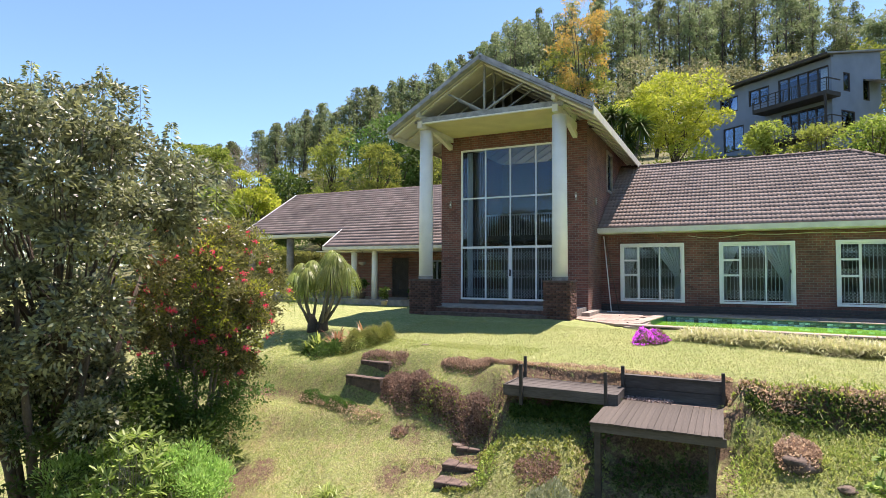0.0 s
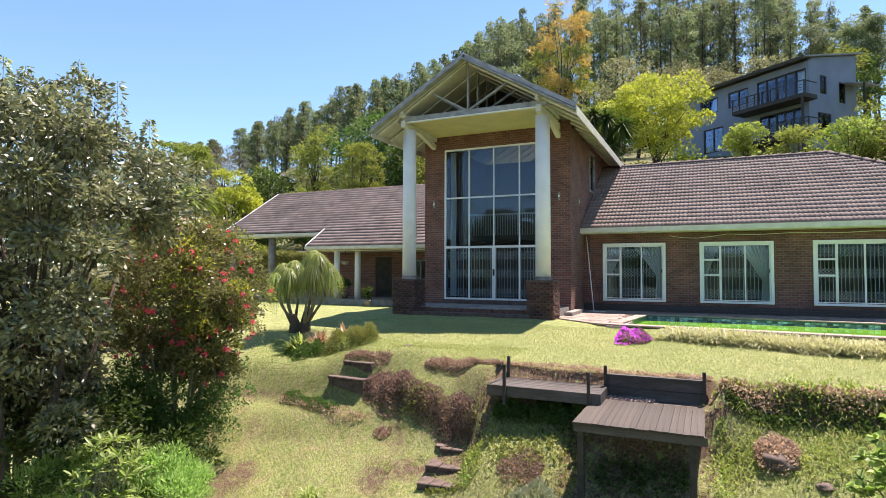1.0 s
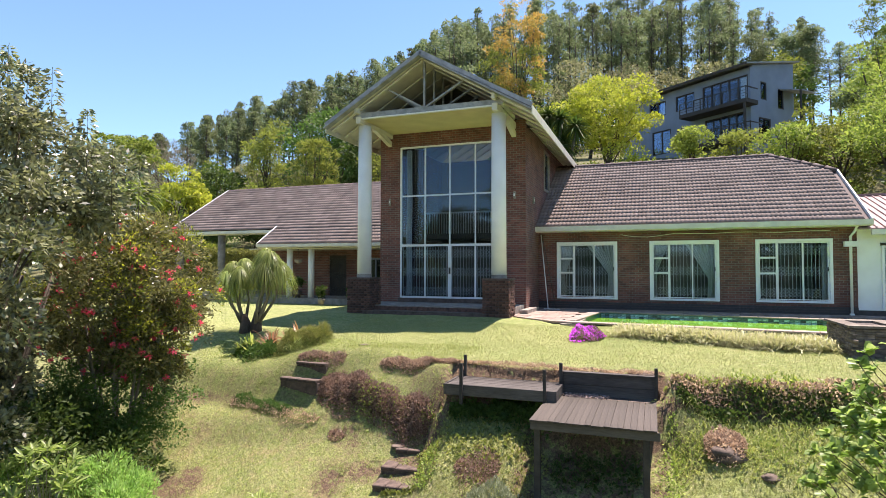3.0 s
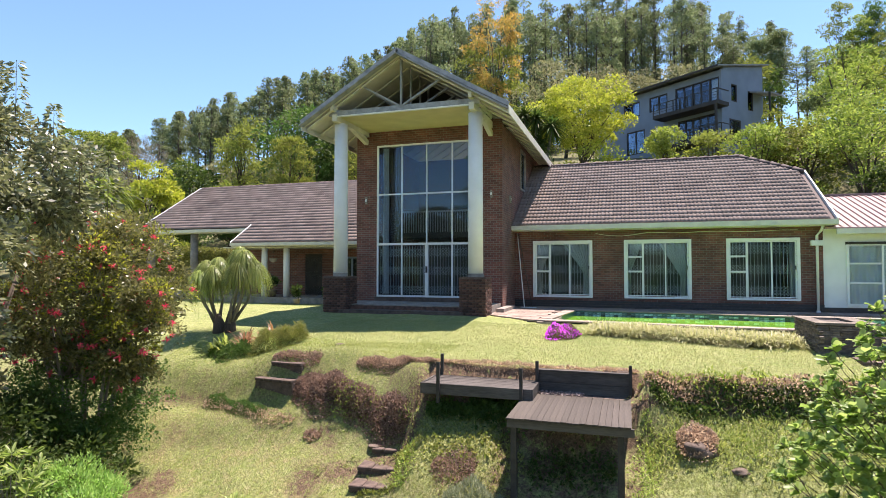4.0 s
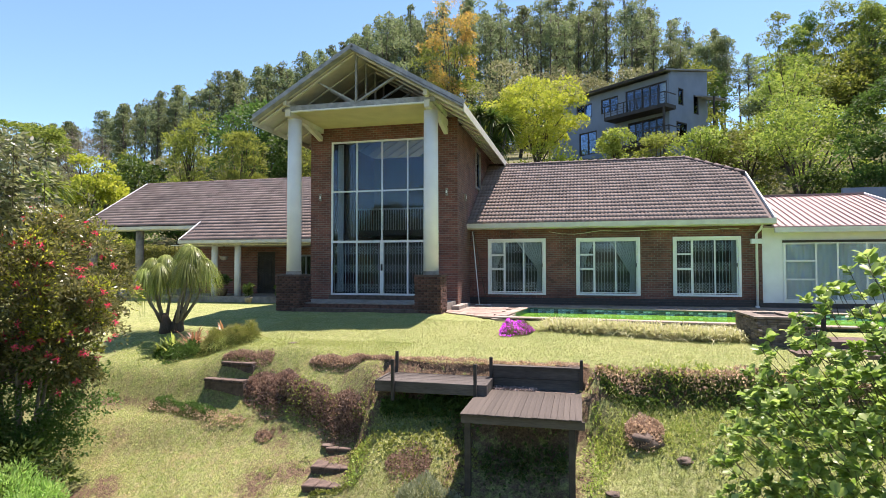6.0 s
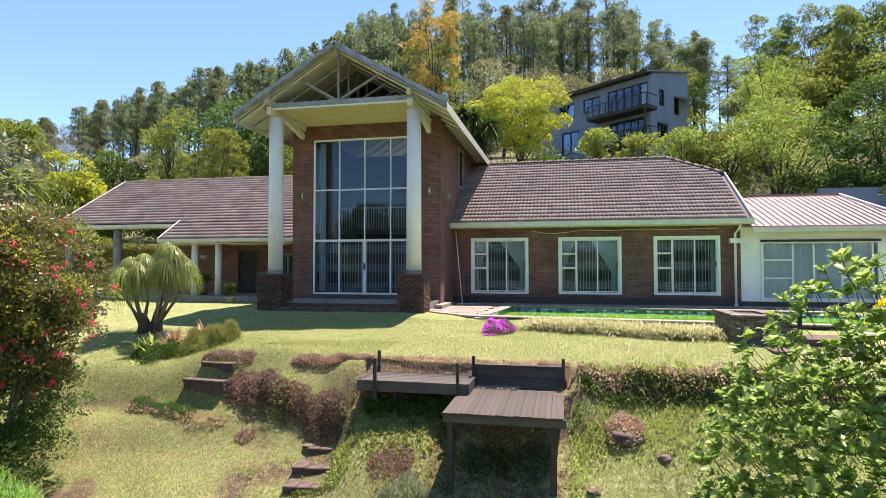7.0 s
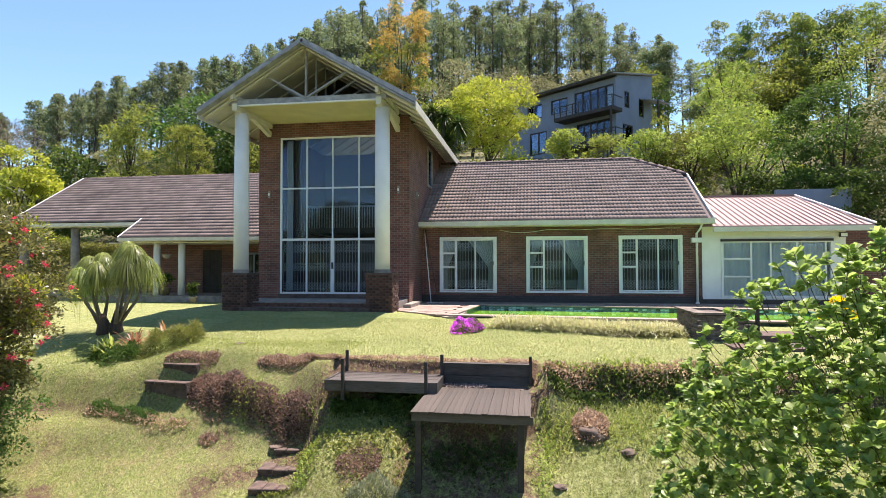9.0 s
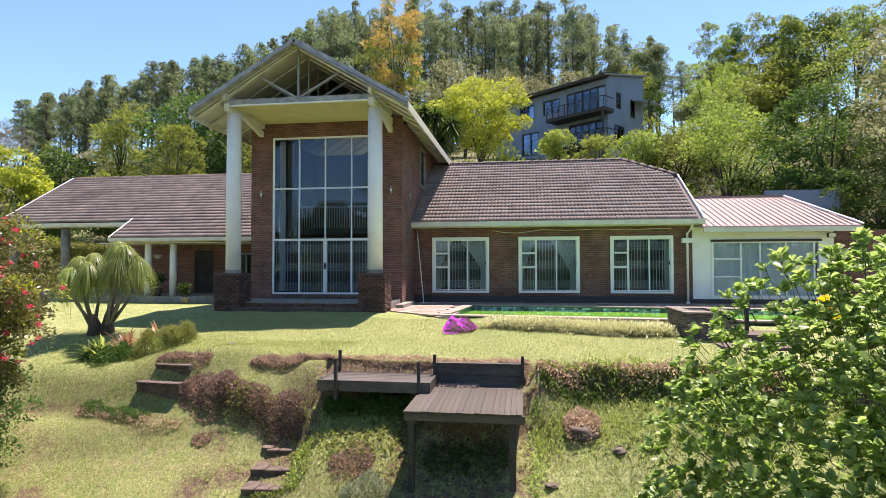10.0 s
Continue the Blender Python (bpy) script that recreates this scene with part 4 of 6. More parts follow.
box(bm, 0, 0.14, 0, 0.012, 0, 0.07)
mos = finish(bm, "mosaic_tile", M_MOSAIC)
for r in range(2):
    for k in range(int(POOL_L / 0.15)):
        ob = part("mosaic_tile", mos, None, pool)
        ob.matrix_basis = Matrix.Translation(pool_pt(0.01 + k * 0.15, 0.014, -0.645 + r * 0.08)) @ Matrix.Rotation(POOL_TURN, 4, 'Z')
bm = bmesh.new()
box(bm, 0.005, 0.575, 0, 0.36, 0, 0.05)
cop = finish(bm, "coping_slab", M_PAVE, bevel=0.012)
M_COPE = mat("worn coping", (0.36, 0.28, 0.235), 0.85, var=0.2, scale=5, bump=0.3, obrand=0.15)
cop.materials[0] = M_COPE
for v in (-0.36, POOL_W):
    for k in range(int(POOL_L / 0.58) + 1):
        ob = part("coping_slab", cop, None, pool)
        ob.matrix_basis = Matrix.Translation(pool_pt(k * 0.58 - 0.1, v + 0.36, -0.47)) @ Matrix.Rotation(POOL_TURN, 4, 'Z')
for k in range(7):
    ob = part("coping_slab", cop, None, pool)
    ob.matrix_basis = Matrix.Translation(pool_pt(0.02, k * 0.58 + 0.58, -0.47)) @ Matrix.Rotation(POOL_TURN + math.pi / 2, 4, 'Z')

terrace = tagged(part("terrace_base", wall_mesh(-5.2, 13, 22.25, 23.5, -0.7, -0.475), M_PAVEBASE), "sand bed under the terrace paving", "terrace", kind="structure")
bm = bmesh.new()
for k in range(12):
    y0 = 16.85 + 0.45 * k
    x0 = float(np.interp(y0, [16.4, 17.0, 17.9, 18.8, 19.7], [-1.7, -2.38, -3.48, -4.45, -4.75])) + 0.03
    box(bm, x0, -2.2, y0, y0 + 0.45, -0.9, -0.477)
part("terrace_bed", bm, M_PAVEBASE, terrace)
slabs = []
for k in range(3):
    bm = bmesh.new()
    box(bm, 0.008, (0.6, 0.45, 0.45)[k] - 0.008, 0.008, (0.45, 0.45, 0.3)[k] - 0.008, 0, 0.05)
    slabs.append(finish(bm, "paving_slab", M_PAVE, bevel=0.008))
def paving_edge(y):
    """The lawn's edge against the paving."""
    return float(np.interp(y, [16.4, 17.0, 17.9, 18.8, 19.7, 23.5], [-1.7, -2.38, -3.48, -4.45, -4.75, -4.75]))


y = 16.55
row = 0
while y < 23.4:
    x = max(paving_edge(y), paving_edge(y + 0.43)) + 0.12 + 0.16 * (row % 3)
    lim = 12.5 if y > 22.3 else -2.1
    a0, a1 = paving_edge(y + 0.008), paving_edge(y + 0.442)
    if y < 22.3 and x < -2.2:
        bm = bmesh.new()
        lo = [bm.verts.new((px, py, 0)) for px, py in ((a0, 0.008), (x - 0.008, 0.008), (x - 0.008, 0.442), (a1, 0.442))]
        hi = [bm.verts.new((v.co.x, v.co.y, 0.05)) for v in lo]
        bm.faces.new(hi)
        for k in range(4):
            bm.faces.new((lo[k], lo[(k + 1) % 4], hi[(k + 1) % 4], hi[k]))
        part("paving_slab", finish(bm, "paving_slab", M_PAVE), None, terrace).matrix_basis = Matrix.Translation((0, y, -0.476))
    while x < lim:
        k = int(rng.integers(0, 2))
        u, v = pool_uv(x + 0.27, y + 0.2)
        if not (u > -0.42 and -0.5 < v < POOL_W + 0.3):
            ob = part("paving_slab", slabs[k], None, terrace)
            ob.matrix_basis = Matrix.Translation((x, y, -0.478 + rng.uniform(0, 0.008))) @ Matrix.Rotation(rng.normal(0, 0.008), 4, 'Z')
        x += (0.6, 0.45, 0.45)[k]
    y += 0.45
    row += 1

# ---- stone-clad planter by the pool ----
planter = thing("stone_planter", "low square planter clad in stacked grey slate", "planter", (4.3, 15.0, -0.7))
pc = Vector((3.79, 14.25, 0))
part("planter_core", wall_mesh(3.82, 4.83, 14.3, 16.1, -0.95, -0.08), M_MORTAR, planter)
part("planter_rim", wall_mesh(3.74, 4.92, 14.22, 14.55, -0.08, -0.03), M_STONE, planter)
part("planter_rim", wall_mesh(3.74, 4.92, 15.75, 16.15, -0.08, -0.03), M_STONE, planter)
part("planter_rim", wall_mesh(3.74, 4.05, 14.55, 15.75, -0.08, -0.03), M_STONE, planter)
part("planter_rim", wall_mesh(4.6, 4.92, 14.55, 15.75, -0.08, -0.03), M_STONE, planter)
st = []
for ln in (0.22, 0.31, 0.41):
    bm = bmesh.new()
    box(bm, 0, ln - 0.006, -0.035, 0.04, 0, 0.046)
    st.append((ln, finish(bm, "slate_strip", M_STONE, bevel=0.005)))
z = -0.9
while z < -0.11:
    for face in (0, 1):
        d, top = 0.0, (1.06 if face == 0 else 1.8)
        while d < top - 0.1:
            ln, me = st[int(rng.integers(0, 3))]
            ob = part("slate_strip", me, None, planter)
            off = rng.uniform(-0.012, 0.012)
            if face == 0:
                ob.matrix_basis = Matrix.Translation((3.79 + d, 14.285 + off, z))
            else:
                ob.matrix_basis = Matrix.Translation((3.81 + off, 14.28 + 1.8 - d, z)) @ Matrix.Rotation(-math.pi / 2, 4, 'Z')
            d += ln
    z += 0.05
part("slab", box(bmesh.new(), 4.3, 6.2, 13.3, 14.2, -0.82, -0.7), M_STEP, planter, "grey slab before the planter")
part("slab", box(bmesh.new(), 4.95, 6.4, 14.3, 15.3, -0.8, -0.55), M_STEP, planter)
gp = thing("garden_post", "dark upright timber post beside the pool", "post", (5.5, 15.3, -0.6))
part("shaft", box(bmesh.new(), 5.46, 5.54, 15.26, 15.34, -0.8, 0.05), M_POST, gp)
part("post_cap", box(bmesh.new(), 5.445, 5.555, 15.245, 15.355, 0.05, 0.08), M_POST, gp)

# ---- white annex ----
annex = thing("annex", "white plastered annex with a faded red sheet roof", "house", (9, 23.6, -0.45))
part("wall", wall_mesh(6.5, 11.6, 23.52, 23.75, -0.25, 2.6, [(7.24, 11.1, -0.17, 2.0)]), M_WHITE, annex)
part("wall", wall_mesh(11.35, 11.6, 23.75, 32, -0.6, 2.6, along="y"), M_WHITE, annex)
part("plinth", wall_mesh(6.5, 11.6, 23.49, 23.75, -0.6, -0.25), M_PLINTH, annex)
part("back_wall", wall_mesh(6.5, 11.35, 27.0, 27.2, -0.6, 2.6), M_INWALL, annex)
part("roof_deck", roof_slab([(6.4, 22.95, 2.55), (12.3, 22.95, 2.55), (11.5, 27.5, 4.12), (6.4, 27.5, 4.12)], 0.05), M_PINK, annex)
bm = bmesh.new()
xx = 6.45
while xx < 12.2:
    t1 = 1.0 if xx < 11.5 else max(0.05, (12.3 - xx) / 0.8)
    beam(bm, (xx, 22.93, 2.58), (xx, 22.93 + 4.57 * t1, 2.58 + 1.57 * t1), 0.045, 0.022)
    xx += 0.24
part("roof_rib", bm, M_PINK, annex, "faded red ribbed roof sheet")
part("verge_board", beam(bmesh.new(), (12.32, 22.93, 2.6), (11.5, 27.5, 4.18), 0.08, 0.06), M_WHITE, annex)
part("ridge_cap", beam(bmesh.new(), (6.4, 27.5, 4.16), (11.5, 27.5, 4.16), 0.22, 0.07), M_PINK, annex)
bm = bmesh.new()
box(bm, 6.75, 12.3, 22.86, 22.96, 2.32, 2.5)
part("gutter", bm, M_CREAM, annex)
part("high_wall", wall_mesh(11.2, 14.4, 28.6, 28.8, 2.5, 4.55), M_GREYWALL, annex, "pale blue parapet wall behind the roof")
part("brick_wall", wall_mesh(11.6, 17, 24.6, 24.85, -0.6, 2.45), M_BRICK, annex)
sw = part("window", wall_mesh(7.2, 11.14, 23.47, 23.56, -0.19, 2.05, [(7.28, 11.06, -0.12, 1.93)]), M_FRAME, annex, "wide sliding window with drawn pale curtains")
part("lintel", box(bmesh.new(), 7.18, 11.16, 23.45, 23.52, 1.97, 2.06), M_DKTIMBER, sw)
f = bmesh.new()
for p in (8.28, 8.98, 9.9, 10.9):
    box(f, p - 0.03, p + 0.03, 23.5, 23.56, -0.12, 1.93)
for zz in (0.62, 1.3):
    box(f, 7.28, 8.28, 23.502, 23.558, zz - 0.03, zz + 0.03)
part("window_frame", f, M_FRAME, sw)
for a, b in ((7.28, 8.28), (8.28, 8.98), (8.98, 9.9), (9.9, 11.06)):
    pane(a + 0.02, b - 0.02, 23.53, -0.1, 1.9, sw)
part("curtain", curtain(7.25, 9.06, 23.70, -0.15, 1.95, waves=8, amp=0.03), M_CURTW, sw, smooth=True)
part("curtain", curtain(9.0, 11.05, 23.72, -0.15, 1.95, waves=10, amp=0.03), M_CURTW, sw, smooth=True)
fl = thing("flood_light", "small dark flood light under the annex eave", "flood light", (11.4, 23.3, 2.2), local=True)
part("lamp_head", box(bmesh.new(), -0.14, 0.14, -0.1, 0.02, -0.1, 0.08), M_BLACK, fl, bevel=0.01)
part("lens", box(bmesh.new(), -0.11, 0.11, -0.106, -0.1, -0.08, 0.05), M_FRAME, fl)
part("bracket", box(bmesh.new(), -0.02, 0.02, 0.02, 0.2, -0.02, 0.02), M_BLACK, fl)

# ---- poles leaning in the corner ----
for k, (dx, r) in enumerate(((0.0, 0.02), (0.14, 0.016))):
    t = thing("pool_pole", "long thin pool cleaning pole leaning in the corner", "pole", (-4.1 + dx, 22.7, -0.44), "poles in the corner")
    bm = bmesh.new()
    tube(bm, [(-4.0 + dx * 2.2, 22.6, -0.42), (-4.42 + dx * 0.3, 23.42, 2.55)], [r, r], 8)
    part("shaft", bm, (M_FRAME, M_BARK)[k], t, smooth=True)
    part("brush_head", box(bmesh.new(), -4.16 + dx * 2.2, -3.84 + dx * 2.2, 22.56, 22.64, -0.44, -0.4), M_FRAME, t)

# ---- timber deck, seat back and table ----
def plank_mesh(w, l, h, m, axis="y"):
    bm = bmesh.new()
    if axis == "y":
        box(bm, -w / 2 + 0.0008, w / 2 - 0.0008, 0, l, -h, 0)
    else:
        box(bm, 0, l, -w / 2 + 0.003, w / 2 - 0.003, -h, 0)
    return finish(bm, "plank", m, bevel=0.0015)


table = thing("timber_platform", "dark weathered plank platform on four square posts", "platform", (-1.0, 10.3, -2.5))
TL, TZ = 2.16, -1.3
pm = plank_mesh(0.0965, TL, 0.032, M_DECK)
for k in range(20):
    ob = part("plank", pm, None, table)
    ob.matrix_basis = Matrix.Translation((-1.945 + k * 0.0973, 9.3 - 0.008 * (k % 3), TZ + rng.uniform(-0.004, 0.004))) @ Matrix.Rotation(radians(rng.normal(0, 0.04)), 4, 'Z')
for x in (-1.88, -0.2):
    for y in (9.42, 11.2):
        g = gz(x, y)
        part("leg", box(bmesh.new(), x - 0.05, x + 0.05, y - 0.05, y + 0.05, g - 0.2, TZ - 0.034), M_POST, table, bevel=0.006)
part("apron", box(bmesh.new(), -1.98, 0.0, 9.33, 9.37, TZ - 0.16, TZ - 0.034), M_DECKX, table)
part("apron", box(bmesh.new(), -1.98, 0.0, 11.3, 11.34, TZ - 0.16, TZ - 0.034), M_DECKX, table)
for x in (-1.96, -0.06):
    part("side_rail", box(bmesh.new(), x - 0.02, x + 0.02, 9.37, 11.3, TZ - 0.15, TZ - 0.034), M_DECKX, table)

deck = thing("timber_deck", "low dark weathered deck with board edge and posts", "deck", (-2.9, 11.1, -1.3))
pm = plank_mesh(0.14, 2.1, 0.03, M_DECKX, "x")
for k in range(6):
    ob = part("plank", pm, None, deck)
    ob.matrix_basis = Matrix.Translation((-3.9 + 0.01 * (k % 2), 10.73 + k * 0.142, -1.10 + rng.uniform(-0.004, 0.004)))
part("edge_board", box(bmesh.new(), -3.92, -1.80, 10.62, 10.66, -1.31, -1.10), M_DECKX, deck, bevel=0.005)
part("end_board", box(bmesh.new(), -1.80, -1.76, 10.62, 11.5, -1.31, -1.10), M_DECKX, deck)
part("end_board", box(bmesh.new(), -3.96, -3.92, 10.62, 11.5, -1.31, -1.10), M_DECKX, deck)
for x, y, top in ((-3.58, 10.58, -0.68), (-1.97, 10.58, -0.71), (-3.80, 11.52, -0.66)):
    part("post", box(bmesh.new(), x - 0.028, x + 0.028, y - 0.03, y + 0.03, -1.46, top), M_POST, deck)
seat = thing("retaining_board", "dark timber retaining boards between two posts", "retaining wall", (-0.9, 11.5, -1.3))
for z0, z1 in ((-1.34, -1.11), (-1.105, -0.89)):
    part("board", box(bmesh.new(), -1.78, -0.06, 11.45, 11.49, z0, z1), M_DECKX, seat, bevel=0.005)
part("top_board", box(bmesh.new(), -1.78, -0.04, 11.42, 11.58, -0.888, -0.86), M_DECKX, seat)
for x in (-1.8, -0.05):
    part("post", box(bmesh.new(), x - 0.03, x + 0.03, 11.39, 11.45, -1.5, -0.7), M_POST, seat)

gravel = thing("gravel_patch", "pinkish gravel between the deck and the platform", "gravel", (-1.4, 11.4, -1.3), kind="stuff")
part("gravel_bed", box(bmesh.new(), -1.75, -0.1, 11.2, 11.44, -1.6, -1.30), M_ROCK, gravel)
n = 900
gp_ = np.stack([rng.uniform(-1.74, -0.9, n), rng.uniform(11.2, 11.44, n), rng.uniform(-1.30, -1.27, n)], 1)
M_PEB = mat("pink gravel", (0.34, 0.27, 0.25), 0.9, var=0.3, island=0.4)
part("pebbles", leaves("pebbles", gp_, np.tile((0, 0, 0.3), (n, 1)), 0.035, 0.03, M_PEB, rng, 0, 1.0), None, gravel)
part("joist", box(bmesh.new(), -3.8, -3.7, 10.7, 11.7, -1.3, -1.14), M_DECKX, deck)
part("joist", box(bmesh.new(), -2.0, -1.9, 10.7, 11.7, -1.3, -1.14), M_DECKX, deck)

# ---- garden steps ----
def garden_step(x, y, w, d, turn, top, label="old brick garden step set in the slope"):
    t = thing("garden_step", label, "step", (x, y, top - 0.25), "garden steps", local=True)
    bm = bmesh.new()
    box(bm, -w / 2, w / 2, 0, d, -0.15, 0.16)
    part("riser", bm, M_STEP, t, bevel=0.012)
    n = int(w / 0.24)
    bm = bmesh.new()
    box(bm, 0.004, w / n - 0.004, -0.03, d, 0, 0.07)
    me = finish(bm, "tread_brick", M_STEP, bevel=0.012)
    for k in range(n):
        ob = part("tread_brick", me, None, t)
        ob.matrix_basis = Matrix.Translation((-w / 2 + k * w / n, 0, 0.164 + rng.uniform(-0.006, 0.006)))
    t.rotation_euler = (0, 0, turn)


for x, y, w, rise in ((-7.97, 11.60, 1.06, 0.37), (-7.82, 11.90, 0.86, 0.23)):
    garden_step(x, y, w, 0.55, radians(-4), gz(x, y - 0.04) + rise)
for x, y, w in ((-4.38, 9.45, 1.0), (-4.5, 9.88, 0.85), (-4.6, 10.35, 0.5)):
    garden_step(x, y, w, 0.4, radians(5), gz(x, y - 0.04) + 0.13)


def rock(x, y, r, flat=0.6, seed=0, name="rock", label="rough brown garden rock half sunk in grass", lift=0.0):
    bm = bmesh.new()
    bmesh.ops.create_icosphere(bm, subdivisions=3, radius=r)
    for v in bm.verts:
        n = noise.noise(v.co * (1.6 / r) + Vector((seed, 0, 0))) * 0.35 + noise.noise(v.co * (5 / r) + Vector((seed, 3, 0))) * 0.1
        v.co *= 1 + n
        v.co.z *= flat
    bm.transform(Matrix.Translation((x, y, gz(x, y) - r * 0.12 + lift)))
    ob = part(name, bm, M_ROCK, smooth=True)
    return tagged(ob, label, "rock", "garden rocks")


for i, (x, y, r, f) in enumerate(((0.43, 9.38, 0.12, 0.35), (0.98, 10.26, 0.27, 0.62), (1.53, 9.82, 0.12, 0.55), (-0.25, 11.75, 0.3, 0.3), (-9.0, 13.4, 0.3, 0.35), (-6.95, 12.9, 0.16, 0.4), (1.5, 9.0, 0.1, 0.5), (-4.85, 10.5, 0.15, 0.3))):
    rock(x, y, r, f, i * 7.3)

# ---- house on the hill ----
def hill_house():
    t = thing("hill_house", "two-storey blue-grey house with timber balcony on the hillside", "house", (6.9, 48.5, 10.0), local=True)
    t.rotation_euler = (0, 0, math.atan2(-5.8, 6.9))
    E, D = 6.6, 5.8
    wins = [(-9.5, -7.7, 4.7, 6.0, 2), (-6.7, -4.85, 4.7, 6.0, 2), (-9.2, -7.2, 1.3, 3.4, 2), (-4.1, -0.2, 4.0, 6.1, 5), (-3.9, -0.5, 1.2, 3.3, 5), (-6.6, -5.0, 1.4, 3.2, 2)]
    sides = [(1.3, 2.1, 4.3, 5.7), (3.6, 4.4, 3.9, 5.5), (1.0, 2.6, 0.9, 2.9)]
    part("wall", wall_mesh(-12.5, 0, 0, 0.25, -2.5, E, [w[:4] for w in wins]), M_GREYWALL, t)
    part("wall", wall_mesh(-0.25, 0, 0.25, D, -2.5, E, sides, along="y"), M_GREYWALL, t)
    bm = bmesh.new()
    ends = [[bm.verts.new((x, y, z)) for y, z in ((0.25, E), (D, E), (D, E + 1.26), (0.25, E + 0.2))] for x in (-0.25, 0.0)]
    bm.faces.new(ends[0])
    bm.faces.new(ends[1])
    for k in range(4):
        bm.faces.new((ends[0][k], ends[0][(k + 1) % 4], ends[1][(k + 1) % 4], ends[1][k]))
    part("gable_wall", bm, M_GREYWALL, t)
    part("back_wall", wall_mesh(-12.5, -0.25, D - 0.2, D, -2.5, E + 1.2), M_GREYWALL, t)
    part("floor_slab", box(bmesh.new(), -12.4, -0.3, 0.3, D - 0.2, 3.3, 3.5), M_SHADE, t)
    part("inner_wall", wall_mesh(-12.4, -0.3, 2.6, 2.7, -2.5, E), M_SHADE, t)
    part("roof", roof_slab([(-13.2, -0.9, E + 0.12), (0.3, -0.9, E + 0.12), (0.3, D + 0.5, E + 1.5), (-13.2, D + 0.5, E + 1.5)], 0.1), M_GREYPAINT, t, "thin pale monopitch roof")
    part("eave_board", box(bmesh.new(), -13.2, 0.3, -0.94, -0.9, E - 0.02, E + 0.13), M_DKTIMBER, t)
    for (a, b, c, d, n) in wins:
        st = (b - a - 0.1) / n
        w = part("window", wall_mesh(a, b, 0.05, 0.15, c, d, [(a + 0.1 + k * st, a + k * st + st, c + 0.1, d - 0.1) for k in range(n)]), M_DKTIMBER, t, "dark framed window")
        for k in range(n):
            pane(a + 0.1 + k * st, a + k * st + st, 0.1, c + 0.1, d - 0.1, w)
    for y0, y1, z0, z1 in sides:
        w = part("window", wall_mesh(-0.14, -0.02, y0, y1, z0, z1, [(y0 + 0.08, y1 - 0.08, z0 + 0.08, z1 - 0.08)], along="y"), M_DKTIMBER, t, "dark framed window")
        g = part("pane", box(bmesh.new(), -0.09, -0.08, y0 + 0.06, y1 - 0.06, z0 + 0.06, z1 - 0.06), M_GLASS, w)
        g.visible_shadow = False
    part("curtain", box(bmesh.new(), -8.55, -7.8, 0.35, 0.38, 4.75, 5.95), M_CURTW, t, "white drawn blind")
    part("curtain", box(bmesh.new(), -1.0, -0.4, 0.35, 0.38, 4.05, 6.05), M_CURTW, t, "white drawn blind")
    for z, x0, x1 in ((3.55, -5.2, 0.6), (0.85, -5.2, 0.9)):
        bal = part("balcony", box(bmesh.new(), x0, x1, -1.5, 0.0, z, z + 0.3), M_DKTIMBER, t, "dark timber balcony")
        bm = bmesh.new()
        box(bm, x0, x1, -1.5, -1.44, z + 1.15, z + 1.22)
        box(bm, x1 - 0.06, x1, -1.44, 0.0, z + 1.15, z + 1.22)
        n = 9
        for k in range(n + 1):
            x = x0 + (x1 - x0 - 0.06) * k / n
            box(bm, x, x + 0.06, -1.49, -1.43, z + 0.3, z + 1.15)
        for h in (0.5, 0.7, 0.9):
            box(bm, x0, x1, -1.475, -1.455, z + h, z + h + 0.025)
        part("railing", bm, M_DKTIMBER, bal)
    part("post", box(bmesh.new(), 0.35, 0.5, -1.48, -1.35, -2.0, 3.55), M_DKTIMBER, t)
    part("side_porch_roof", roof_slab([(0.0, 3.9, 5.5), (1.8, 3.9, 5.0), (1.8, 5.6, 5.0), (0.0, 5.6, 5.5)], 0.1), M_GREYPAINT, t)
    part("post", box(bmesh.new(), 1.6, 1.72, 3.7, 3.82, -1.0, 5.0), M_DKTIMBER, t)
    part("lower_wall", wall_mesh(-12.5, -4.5, 0.26, 0.4, -4.5, -2.5), M_GREYWALL, t)


hill_house()

# ---- trees and shrubs ----
def limb_set(rng, base, fork, ends, r0, bark, parent, wob=0.25, name="trunk"):
    """A tapered trunk to the fork and limbs on to the clumps, as one mesh."""
    bm = bmesh.new()
    base, fork = np.array(base, float), np.array(fork, float)
    mids = [base + (fork - base) * t + rng.normal(0, wob * 0.3, 3) * np.array([1, 1, 0]) * (0 < t < 1) for t in (0, 0.35, 0.7, 1)]
    tube(bm, mids, [r0 * 1.25, r0, r0 * 0.85, r0 * 0.7], 8)
    for e in ends:
        e = np.array(e)
        t0 = rng.uniform(0.55, 1.0)
        a = base + (fork - base) * t0
        m1 = a + (e - a) * 0.5 + rng.normal(0, wob, 3) * 0.5 + np.array([0, 0, 0.06 * np.linalg.norm(e - a)])
        r = r0 * rng.uniform(0.3, 0.45)
        tube(bm, [a, m1, e], [r, r * 0.6, r * 0.2], 5)
    return part(name, bm, bark, parent, smooth=True)


